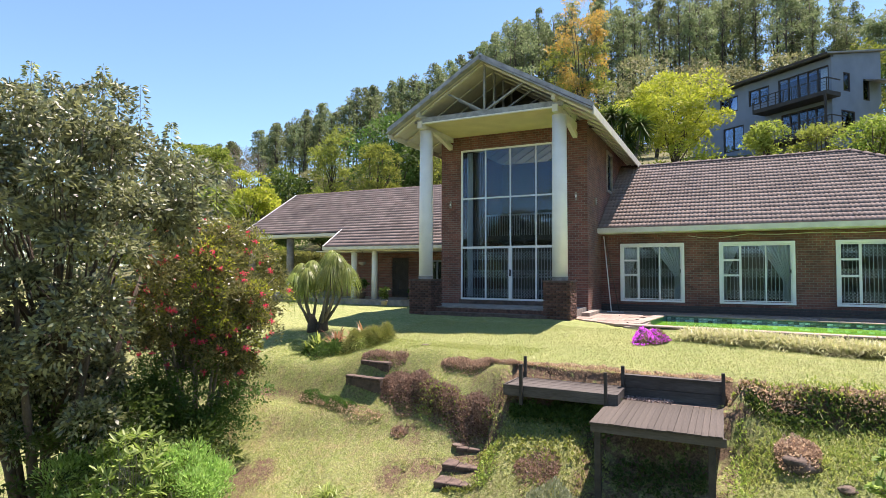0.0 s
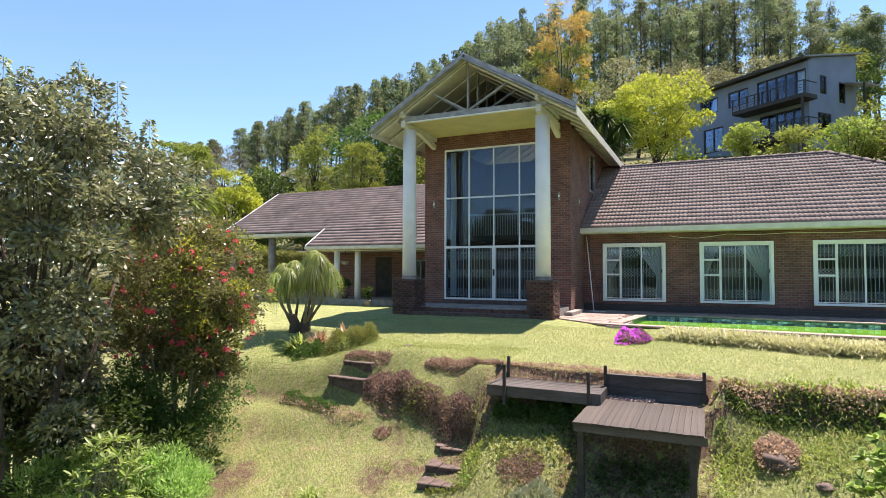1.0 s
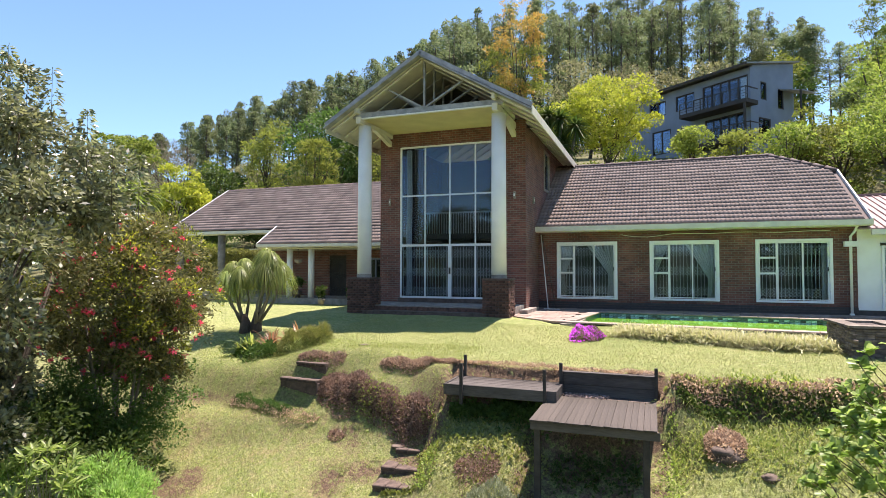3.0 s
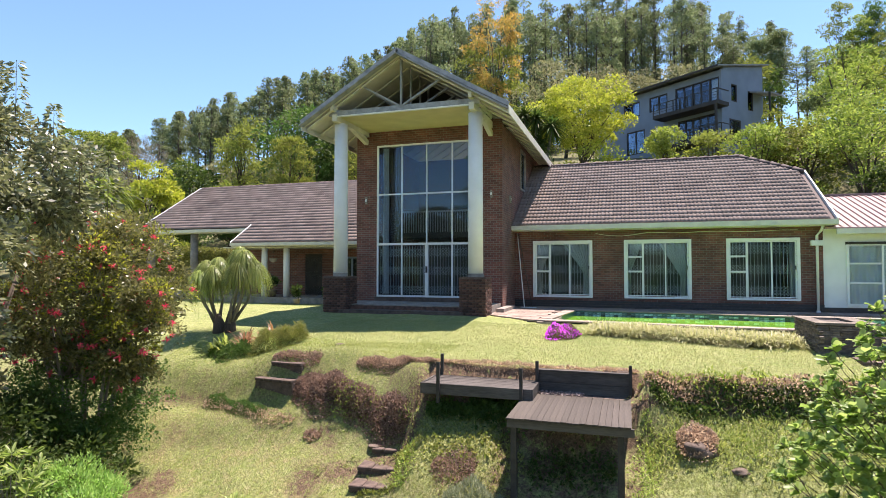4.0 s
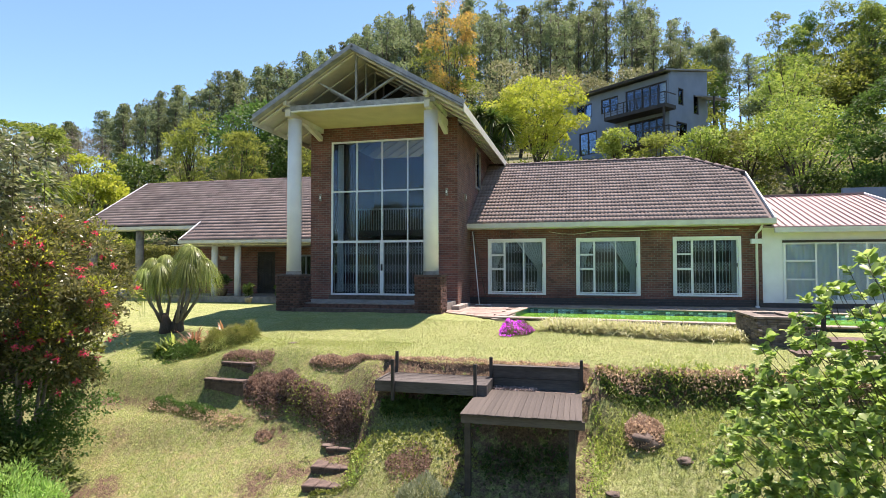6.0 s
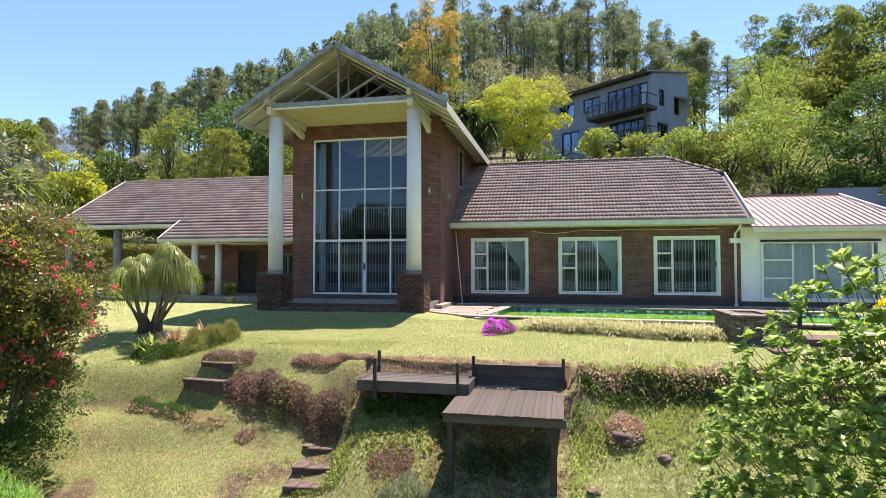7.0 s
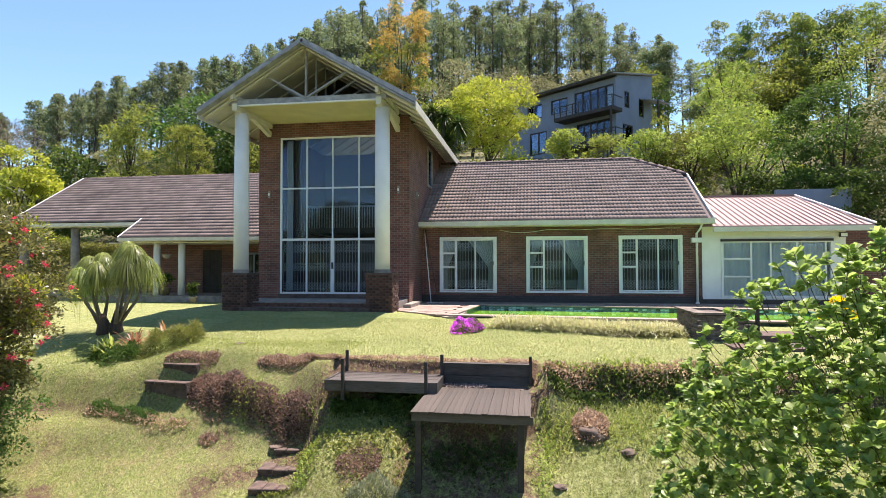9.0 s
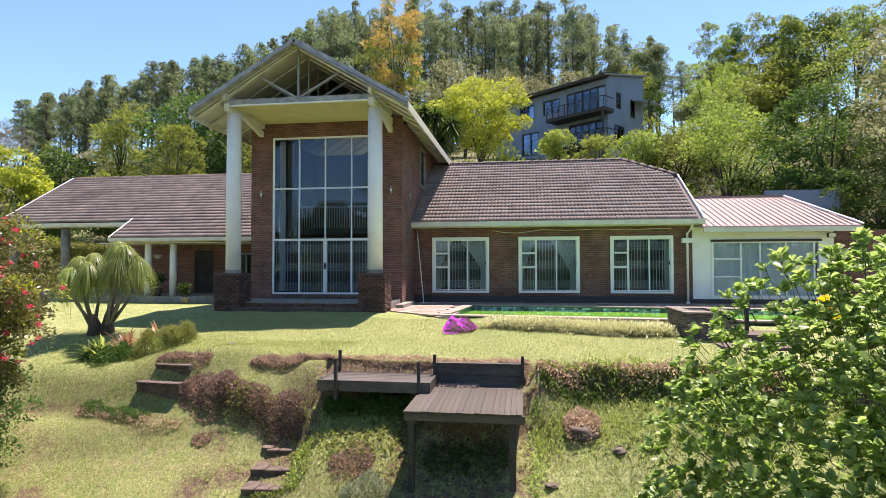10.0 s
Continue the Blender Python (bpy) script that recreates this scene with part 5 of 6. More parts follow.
def broad_tree(name, label, cat, x, y, top, bot, r, leaf, n=6000, size=(0.24, 0.12), bark=M_BARK, clumps=26, lobe=None, seed=1, droop=0.2, trunk=0.16, ry=None, base=None, group="", jitter=0.6, flat=0.75):
    rng = np.random.default_rng(seed)
    g = gz(x, y) if base is None else base
    t = thing(name, label, cat, (x, y, g), group)
    cz, hz = (top + bot) / 2, (top - bot) / 2
    lb = lobe or min(r, hz) * 0.42
    c, rad = lobes(rng, (x, y, cz), (max(r - lb * 0.6, 0.2), max((ry or r) - lb * 0.6, 0.2), max(hz - lb * 0.6, 0.2)), clumps, lb)
    limb_set(rng, (x, y, g - 0.2), (x + rng.normal(0, 0.2), y, bot + hz * 0.6), c[: min(len(c), 16)], trunk, bark, t, wob=r * 0.12)
    p, u = lobe_points(rng, c, rad, max(4, n // clumps), flat)
    part("crown", leaves("crown", p, u, size[0], size[1], leaf, rng, droop, jitter), None, t)
    return t


# gum trees on the hill
def gum_tree(seed, h, slender):
    """A plantation tree: a domed crown on a bare stem, or a slender column with clumps all the way up."""
    rng = np.random.default_rng(seed)
    t = thing("gum_tree", "tall slender gum tree with dark stem and grey-green crown", "tree", (0, 0, 0), "gum plantation on the hill", local=True)
    lean = rng.normal(0, 0.25, 2)
    bm = bmesh.new()
    tube(bm, [(0, 0, -0.5), (lean[0] * 0.5, lean[1] * 0.5, h * 0.5), (lean[0], lean[1], h * 0.97)], [0.19, 0.13, 0.03], 6)
    cs, rs = [], []
    for i in range(40):
        if slender:
            f = rng.uniform(0.3, 1.0)
            spread = 0.35 + 1.15 * math.sqrt(max(0.0, 1 - ((f - 0.7) / 0.42) ** 2)) * rng.uniform(0.5, 1.0)
            r = rng.uniform(0.35, 0.75)
        elif i < 31:
            f = 0.66 + 0.34 * rng.random() ** 0.9
            spread = 0.1 + 1.75 * max(0.0, 1 - ((f - 0.7) / 0.31) ** 2) ** 0.75
            r = rng.uniform(0.45, 0.85) * (1 if f < 0.93 else 0.7)
        else:
            f = rng.uniform(0.3, 0.66)
            spread, r = 1.1, rng.uniform(0.3, 0.6)
        a, d = rng.uniform(0, math.tau), spread * rng.uniform(0.35, 1.0)
        cs.append((lean[0] * f + d * math.cos(a), lean[1] * f + d * math.sin(a), h * f))
        rs.append(r)
        b = max(0.25, f - 0.05)
        tube(bm, [(lean[0] * b, lean[1] * b, h * b), cs[-1]], [0.045, 0.012], 4, cap=False)
    part("trunk", bm, M_BARKD, t, smooth=True)
    p, u = lobe_points(rng, np.array(cs), np.array(rs), 54, 0.9)
    part("crown", leaves("crown", p, u, 0.36, 0.17, L_EUC, rng, 0.35, 0.7), None, t)
    return t


def canopy(az):
    """Slope of the sight line to the wood's canopy by bearing."""
    return float(np.interp(az, [-66, -46, -41, -35, -28, -23, -20, -17, -10, 4, 8, 10, 12.2, 13.7, 15, 24], [0.12, 0.22, 0.27, 0.318, 0.36, 0.395, 0.44, 0.46, 0.475, 0.465, 0.42, 0.385, 0.375, 0.34, 0.335, 0.34]))


gums = [gum_tree(40 + i, 24.0, i >= 4) for i in range(8)]
placed = {}
rng = np.random.default_rng(77)
spots = []
def gum_belt(count, az0, az1, d0, d1, gap, kinds):
    made, tries = 0, 0
    while made < count and tries < 6000:
        tries += 1
        bearing, d = rng.uniform(az0, az1), rng.uniform(d0, d1)
        az = radians(bearing)
        x, y = d * math.sin(az), d * math.cos(az)
        if any((x - a) ** 2 + (y - b) ** 2 < gap * gap for a, b in spots):
            continue
        spots.append((x, y))
        s = max(8.0, 1.1 + d * canopy(bearing) * rng.uniform(0.9, 1.01) - gz(x, y)) / 24.0
        m = Matrix.Translation((x, y, gz(x, y))) @ Matrix.Rotation(rng.uniform(0, 6.28), 4, 'Z') @ Matrix.Diagonal((max(0.8, s ** 0.5), max(0.8, s ** 0.5), s, 1))
        k = int(rng.choice(kinds))
        if k in placed:
            copy_thing(gums[k], m)
        else:
            placed[k] = m
        made += 1


gum_belt(46, -66, -44, 100, 124, 2.3, (0, 1, 2, 3))
gum_belt(38, -44, -33, 100, 124, 2.3, (0, 1, 2, 3))
gum_belt(64, -33, -16, 98, 122, 2.3, (0, 1, 2, 3, 3, 0, 5))
gum_belt(46, -16, -4, 84, 114, 2.1, (4, 5, 6, 7, 6, 7, 1))
gum_belt(50, -4, 9.5, 84, 114, 2.1, (4, 5, 6, 7, 1))
gum_belt(30, 9.5, 24, 96, 118, 2.3, (0, 1, 2, 3))
for k, m in placed.items():
    gums[k].matrix_basis = m
# undergrowth of the hill: a belt of low crowns in front of the trunks
rng = np.random.default_rng(8)
for i in range(96):
    az, d = radians(rng.uniform(-62, 27)), rng.uniform(56, 98)
    if i >= 58:
        az, d = radians(rng.uniform(-64, -12)), rng.uniform(84, 99)
    x, y = d * math.sin(az), d * math.cos(az)
    if -1.5 < x < 12 and y < 62:
        continue
    g, h, r = gz(x, y), rng.uniform(4.5, 9.5) + (3.5 if i >= 58 else 0), rng.uniform(2.4, 4.2)
    leafm = (L_GREEN, L_DKGREEN, L_EUC, L_GREEN, L_BARE if rng.random() < 0.3 else L_OLIVE)[int(rng.integers(0, 5))]
    broad_tree("hill_tree", "bushy green tree in the wood on the hill", "tree", x, y, g + h, g + h * 0.15, r, leafm, 2600, (0.36, 0.19), clumps=26, seed=300 + i, group="wood on the hill")
rng = np.random.default_rng(9)
for i in range(44):
    az, d = radians(rng.uniform(-64, -18)), rng.uniform(39, 58)
    x, y = d * math.sin(az), d * math.cos(az)
    if y < 36.5 and x > -27 or (az < radians(-36) and d < 47):
        continue
    g, h, r = gz(x, y), rng.uniform(4.0, 7.5), rng.uniform(2.0, 3.3)
    leafm = (L_GREEN, L_DKGREEN, L_EUC, L_DKGREEN, L_FEATHER)[int(rng.integers(0, 5))]
    broad_tree("garden_tree", "leafy green tree behind the house", "tree", x, y, g + h, g + h * 0.1, r, leafm, 3000, (0.27, 0.13), clumps=26, seed=500 + i, group="trees behind the house")

# single trees that stand out
broad_tree("lime_tree", "broad yellow-green tree on the slope behind the house", "tree", -3.2, 41.9, 15.4, 8.6, 3.9, L_LIME, 21000, (0.2, 0.1), clumps=84, seed=21, lobe=0.85)
aut = broad_tree("autumn_tree", "tall tree with orange and green leaves", "tree", -13.3, 58.5, 30.6, 15.5, 3.6, L_ORANGE, 7000, (0.26, 0.12), clumps=60, seed=22, lobe=0.8, bark=M_BARKD)
rng = np.random.default_rng(222)
c, r = lobes(rng, (-13.5, 58.2, 20.0), (3.5, 3.0, 6.5), 46, 0.95)
p, u = lobe_points(rng, c, r, 130, 0.8)
part("green_leaves", leaves("green_leaves", p, u, 0.27, 0.13, L_FEATHER, rng, 0.2, 0.6), None, aut, "still green lower leaves")
broad_tree("sparse_tree", "tall sparse grey-green tree with bare top twigs", "tree", -20.6, 58.5, 29.5, 15, 2.9, L_EUC, 4200, (0.27, 0.13), clumps=44, seed=23, lobe=0.65)
broad_tree("feathery_tree", "light feathery yellow-green tree behind the tiled roof", "tree", -22.1, 34.5, 11.5, 4.5, 2.0, L_FEATHER, 4200, (0.34, 0.07), clumps=26, seed=24, droop=-0.4, lobe=0.7)
broad_tree("dark_tree", "dense dark green tree behind the tiled roof", "tree", -26.2, 42.6, 15.3, 6, 4.0, L_DKGREEN, 8000, (0.34, 0.16), clumps=30, seed=25)
broad_tree("dark_tree", "dense dark green tree behind the tiled roof", "tree", -21.0, 40.5, 13.3, 5, 3.0, L_DKGREEN, 6000, (0.32, 0.16), clumps=26, seed=26)
broad_tree("olive_tree", "olive green feathery tree on the slope", "tree", -36.6, 47.5, 17.4, 8, 2.7, L_FEATHER, 4000, (0.34, 0.12), clumps=24, seed=27)
broad_tree("bare_tree", "grey leafless twiggy tree among green ones", "tree", -43, 41.7, 13.8, 6, 3.4, L_BARE, 4200, (0.5, 0.03), clumps=20, seed=28, droop=-0.5)
broad_tree("lime_tree", "round yellow-green tree beside the carport", "tree", -28.6, 28.3, 8.0, 2.2, 2.1, L_LIME, 6000, (0.24, 0.13), clumps=26, seed=29, lobe=0.75)
broad_tree("spreading_tree", "bright green flat-topped spreading tree", "tree", -41.9, 35.4, 12.6, 9.0, 4.0, L_GREEN, 5000, (0.26, 0.12), clumps=34, seed=30, flat=0.4)
for i, (x, y, top, bot, r, lm, n) in enumerate(((12.8, 37.9, 11.9, 1.5, 3.9, L_GREEN, 9500), (16.5, 52.5, 19.8, 9.5, 3.2, L_GREEN, 5000), (16.2, 33.5, 11.4, 1.0, 3.6, L_DKGREEN, 10000), (18.6, 30.2, 13.4, 1.0, 4.0, L_OLIVE, 7000), (10.4, 40.6, 10.2, 5.0, 2.3, L_GREEN, 4200), (11.5, 31.6, 6.2, 0.6, 2.0, L_DKGREEN, 4500), (14.4, 34.0, 9.0, 1.0, 2.6, L_DKGREEN, 5000), (15.5, 28.9, 6.5, 0.0, 2.2, L_DKGREEN, 5000), (21, 41, 17, 5, 4.5, L_GREEN, 7000), (14, 45, 14, 6, 3.5, L_GREEN, 5000), (22, 34, 15, 1, 4.2, L_OLIVE, 8000))):
    broad_tree("hedgerow_tree", "full leafy green tree beside the annex", "tree", x, y, top, bot, r, lm, int(n * 1.3), (0.2, 0.1), clumps=40, seed=60 + i, lobe=r * 0.29, trunk=0.24, group="trees beside the annex")
for i, (x, y, top, r) in enumerate(((24.7, 81.3, 34.5, 2.6), (28, 80.3, 33.6, 2.4), (26.3, 79, 32, 2.4), (28.7, 74.7, 32.6, 2.6), (31, 72, 31.0, 2.6), (29.7, 68.9, 29.6, 2.6), (31, 64, 28, 2.6), (28.3, 58.5, 25.8, 2.6), (33, 62, 28, 2.8), (36, 63, 28, 3), (16.4, 83.4, 33, 1.7), (18.6, 82.9, 33, 1.7), (14.5, 88, 33, 1.8), (12.5, 86, 34, 1.9))):
    broad_tree("conifer", "tall dense dark conifer on the ridge", "tree", x, y, top, gz(x, y) + 3, r, (L_DKGREEN if i % 3 == 1 else L_GREEN) if i < 10 else L_EUC, 6400, (0.26, 0.12), clumps=44, lobe=0.8, seed=90 + i, group="conifers on the ridge", droop=0.5)
for i, (x, y, top, bot, r, lm) in enumerate(((-2.4, 39.9, 9.9, 5.5, 2.9, L_LIME), (2.5, 43.9, 11.6, 8.0, 1.6, L_FEATHER), (5.4, 42.7, 11.2, 6.5, 2.0, L_FEATHER), (7.9, 41.2, 10.9, 6.5, 2.0, L_GREEN), (-18.3, 36.6, 10.8, 4.5, 2.0, L_FEATHER), (9.3, 43.5, 12.2, 7, 1.9, L_GREEN), (-14.5, 37, 10.2, 4.0, 2.3, L_DKGREEN), (-8, 42, 11.5, 4, 2.6, L_DKGREEN), (-9.3, 70, 28, 17, 4.6, L_OLIVE), (1.5, 70, 24.5, 15, 4.2, L_OLIVE), (-3.4, 75, 28, 18, 4.8, L_OLIVE), (6, 66, 24, 13, 3.6, L_OLIVE), (11, 63, 23, 12, 3.2, L_GREEN))):
    broad_tree("shrub", "rounded leafy shrub on the slope behind the roof", "shrub", x, y, top, bot, r, lm, 3000 if y < 60 else 4200, (0.2, 0.11) if y < 60 else (0.3, 0.15), clumps=24, seed=120 + i, group="shrubs on the slope")


def spiky_head(t, x, y, z, n, ln, wd, leafm, seed, bend=0.5, name="leaf_head"):
    rng = np.random.default_rng(seed)
    d = unit(rng.normal(0, 1, (n, 3)) + np.array([0, 0, 0.55]))
    part(name, blades(name, np.tile((x, y, z), (n, 1)) + d * 0.05, d, ln, wd, leafm, rng, bend, 0.1), None, t)


dr = thing("dracaena", "spiky dragon tree with several rosettes behind the roof", "tree", (-5.8, 37.7, gz(-5.8, 37.7)))
rng = np.random.default_rng(3)
for i, (dx, z) in enumerate(((0.0, 11.0), (-1.3, 10.2), (1.0, 10.4), (0.3, 9.3), (-0.8, 11.2))):
    bm = bmesh.new()
    tube(bm, [(-5.8, 37.7, gz(-5.8, 37.7) - 0.3), (-5.8 + dx * 0.4, 37.7, 6.5), (-5.8 + dx, 37.7, z)], [0.2, 0.13, 0.09], 6)
    part("stem", bm, M_BARKG, dr, smooth=True)
    spiky_head(dr, -5.8 + dx, 37.7, z, 210, 1.15, 0.09, L_DKGREEN, 10 + i, 0.45)
bn = thing("banana_clump", "clump of tattered palm-like fronds behind the shrubs", "palm", (-20.5, 17.6, gz(-20.5, 17.6)))
for i in range(9):
    a = i * 0.7
    x, y, z = -20.5 + 0.8 * math.cos(a), 17.6 + 0.8 * math.sin(a), 2.4 + 2.4 * rng.random()
    bm = bmesh.new()
    tube(bm, [(-20.5 + 0.3 * math.cos(a), 17.6, gz(-20.5, 17.6) - 0.2), (x, y, z)], [0.14, 0.08], 6)
    part("stem", bm, M_BARKG, bn, smooth=True)
    spiky_head(bn, x, y, z, 60, 1.15, 0.12, L_FEATHER if i % 2 else L_GREEN, 30 + i, 0.5)

# large glossy tree close by
def big_tree():
    rng = np.random.default_rng(2)
    x, y = -11.6, 6.4
    g = gz(x, y)
    t = thing("glossy_tree", "large dense tree with small glossy dark green leaves", "tree", (x, y, g))
    c, r = lobes(rng, (x - 0.1, y, 1.2), (2.9, 2.6, 4.0), 165, 0.55)
    az = np.degrees(np.arctan2(c[:, 0], c[:, 1]))
    ok = (c[:, 2] > 1.7) | (az < -56)
    c, r = c[ok], r[ok]
    # upright leading shoots on the crown
    shoots = [(x + dx, y + dy, z) for dx, dy, z in ((0.2, -0.6, 4.9), (0.9, 0.3, 5.0), (1.6, 0.6, 4.6), (-0.6, 0.2, 5.1), (-1.4, -0.5, 4.9), (2.1, 0.9, 3.9), (2.6, 1.0, 3.2), (2.9, 1.3, 3.1), (0.5, 0.9, 4.9))]
    bm = bmesh.new()
    for k in range(7):
        a = k * 0.9
        px, py = x + 0.6 * math.cos(a), y + 0.6 * math.sin(a)
        tube(bm, [(x + 0.15 * math.cos(a), y + 0.15 * math.sin(a), g - 0.3), (px, py, g + 2.2), (x + 1.5 * math.cos(a), y + 1.5 * math.sin(a), 1.0)], [0.12, 0.09, 0.03], 7)
    for e in c[:60]:
        a = np.array((x, y, -1.5 + rng.uniform(-1, 2)))
        tube(bm, [a, (a + e) / 2 + rng.normal(0, 0.15, 3), e], [0.045, 0.03, 0.008], 4)
    part("trunk", bm, M_BARK, t, smooth=True)
    p, u = lobe_points(rng, c, r, 560, 0.9)
    part("crown", leaves("crown", p, u, 0.13, 0.054, L_DARKTREE, rng, 0.4, 0.6), None, t)
    for s in shoots:
        s = np.array(s) + np.array((0, 0, 0.08))
        n = 230
        h = rng.uniform(0, 1, n)
        a = rng.uniform(0, 6.28, n)
        p = s + np.stack([(0.03 + 0.16 * h) * np.cos(a), (0.03 + 0.16 * h) * np.sin(a), -1.2 * h], 1)
        d = np.stack([np.cos(a), np.sin(a), 0.2 - 0 * a], 1)
        bm = bmesh.new()
        tube(bm, [s + np.array((0, 0, -1.2)), s], [0.008, 0.003], 4)
        sh = part("shoot", bm, M_BARK, t)
        part("shoot_leaves", leaves("shoot_leaves", p, d, 0.12, 0.045, L_DARKTREE, rng, 0.5, 0.25), None, sh)
    # lower growth, its shade put into a darker leaf colour
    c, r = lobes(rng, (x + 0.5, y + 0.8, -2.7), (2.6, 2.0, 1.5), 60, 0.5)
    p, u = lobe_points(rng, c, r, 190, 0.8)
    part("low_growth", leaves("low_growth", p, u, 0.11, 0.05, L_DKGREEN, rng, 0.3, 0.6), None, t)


big_tree()


def red_shrub():
    rng = np.random.default_rng(4)
    x, y = -11.25, 9.5
    g = gz(x, y)
    t = thing("flowering_shrub", "tall airy shrub covered in red brush flowers", "shrub", (x, y, g))
    c, r = lobes(rng, (x + 0.1, y, 0.55), (2.15, 1.8, 1.8), 140, 0.44)
    c2, r2 = lobes(rng, (x + 1.25, y - 0.1, -0.5), (0.95, 0.9, 0.8), 28, 0.34)
    c, r = np.concatenate([c, c2]), np.concatenate([r, r2])
    bm = bmesh.new()
    for k in range(11):
        a = k * 0.61
        tube(bm, [(x + 0.25 * math.cos(a), y + 0.25 * math.sin(a), g - 0.2), (x + 0.5 * math.cos(a), y + 0.5 * math.sin(a), g + 1.4), (x + 1.1 * math.cos(a), y + 1.1 * math.sin(a), 0.8)], [0.045, 0.035, 0.012], 6)
    for e in c[:70]:
        a = np.array((x + rng.normal(0, 0.25), y + rng.normal(0, 0.25), -1.2))
        tube(bm, [a, (a + e) / 2 + rng.normal(0, 0.1, 3), e], [0.02, 0.014, 0.005], 4)
    part("stem", bm, M_BARKG, t, smooth=True)
    p, u = lobe_points(rng, c, r, 300, 0.9)
    part("crown", leaves("crown", p, u, 0.1, 0.036, L_RED, rng, 0.1, 0.6), None, t)
    p, u = lobe_points(rng, c[::5], r[::5] * 1.1, 300, 0.9)
    part("young_leaves", leaves("young_leaves", p, u, 0.08, 0.03, L_LIME, rng, -0.3, 0.5), None, t, "yellow-green young leaves")
    # low leaves coloured deep green to paint in the shade under the crown
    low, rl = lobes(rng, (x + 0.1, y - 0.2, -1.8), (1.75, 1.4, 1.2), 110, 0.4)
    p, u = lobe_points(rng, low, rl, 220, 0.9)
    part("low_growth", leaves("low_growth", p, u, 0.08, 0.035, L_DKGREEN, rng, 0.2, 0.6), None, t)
    # flower brushes near the outer skin
    out = c[(c[:, 2] > -0.9)]
    pick = out[rng.integers(0, len(out), 270)] + unit(rng.normal(0, 1, (270, 3)) + np.array([0.5, -0.6, 0.3])) * 0.47
    n = 22
    p = np.repeat(pick, n, 0) + rng.normal(0, 0.02, (270 * n, 3))
    part("blossom", leaves("blossom", p, rng.normal(0, 1, (270 * n, 3)), 0.065, 0.02, L_FLOWER, rng, 0, 0.5), None, t, "bright red brush flowers")


red_shrub()


def rosette_bush(name, label, centre, size, twigs, leafm, seed, ln=0.125, wd=0.062, per=9, base=None, bark=M_BARKG, keep=None, stem=0.05):
    """A bush of forking twigs that end in rosettes of broad leaves."""
    rng = np.random.default_rng(seed)
    centre, size = np.array(centre), np.array(size)
    g = gz(centre[0], centre[1])
    b = np.array(base if base is not None else (centre[0], centre[1], g))
    t = thing(name, label, "shrub", tuple(b))
    u = unit(rng.normal(0, 1, (twigs, 3)))
    ends = centre + u * size * rng.uniform(0.35, 1.0, (twigs, 1)) ** 0.5
    if keep is not None:
        ends = ends[[bool(keep(*e)) for e in ends]]
    bm = bmesh.new()
    hubs = b + (ends[:: max(1, len(ends) // 12)] - b) * 0.55
    for h in hubs:
        tube(bm, [b - np.array((0, 0, 0.2)), (b + h) / 2 + rng.normal(0, 0.2, 3), h], [stem * 0.7, stem * 0.5, stem * 0.2], 6)
    pos, dirs = [], []
    for e in ends:
        h = hubs[np.argmin(((hubs - e) ** 2).sum(1))]
        near = e + (h - e) * (0.07 if twigs > 300 else 1.0)
        tube(bm, [near, (near + e) / 2 + rng.normal(0, 0.02, 3), e], [stem * 0.14, stem * 0.1, 0.003], 4)
        axis = unit(e - h + np.array((0, 0, 0.6)))
        for k in range(per):
            pos.append(e - axis * 0.05 * rng.random())
            w = np.cross(axis, rng.normal(0, 1, 3))
            dirs.append(unit(w) + axis * rng.uniform(0.15, 0.9))
    part("stem", bm, bark, t, smooth=True)
    part("crown", broad_leaves("crown", np.array(pos), np.array(dirs), ln, wd, leafm, rng), None, t)
    return t


def broad_leaves(name, pos, direction, length, width, material, rng):
    """Rounded leaves with a folded midrib: six-sided outline in two halves."""
    n = len(pos)
    d = unit(direction + rng.normal(0, 0.15, (n, 3)))
    s = unit(np.cross(d, rng.normal(0, 1, (n, 3)) + np.array([0, 0, 2.5])))
    up = np.cross(s, d)
    ln = (length * rng.uniform(0.6, 1.25, n))[:, None]
    w = (width * rng.uniform(0.75, 1.2, n))[:, None]
    P = [pos, pos + d * ln * 0.5 + s * w * 0.48 + up * w * 0.1, pos + d * ln * 0.86 + s * w * 0.37 + up * w * 0.12, pos + d * ln - up * ln * 0.06,
         pos + d * ln * 0.86 - s * w * 0.37 + up * w * 0.12, pos + d * ln * 0.5 - s * w * 0.48 + up * w * 0.1, pos + d * ln * 0.7]
    V = np.stack(P, 1)
    me = bpy.data.meshes.new(name)
    me.vertices.add(n * 7)
    me.vertices.foreach_set("co", V.reshape(-1).astype(np.float32))
    idx = (np.arange(n) * 7)[:, None, None] + np.array([[0, 1, 2, 6], [6, 2, 3, 3], [0, 6, 4, 5], [6, 3, 4, 4]])[None]
    loops, starts, at = [], [], 0
    tri = np.array([[0, 1, 2, 6], [0, 6, 4, 5]])
    quads = ((np.arange(n) * 7)[:, None, None] + tri[None]).reshape(-1, 4)
    tris = ((np.arange(n) * 7)[:, None, None] + np.array([[6, 2, 3], [6, 3, 4]])[None]).reshape(-1, 3)
    me.loops.add(quads.size + tris.size)
    me.loops.foreach_set("vertex_index", np.concatenate([quads.reshape(-1), tris.reshape(-1)]).astype(np.int32))
    me.polygons.add(len(quads) + len(tris))
    me.polygons.foreach_set("loop_start", np.concatenate([np.arange(0, quads.size, 4), quads.size + np.arange(0, tris.size, 3)]).astype(np.int32))
    me.polygons.foreach_set("use_smooth", np.ones(len(quads) + len(tris), bool))
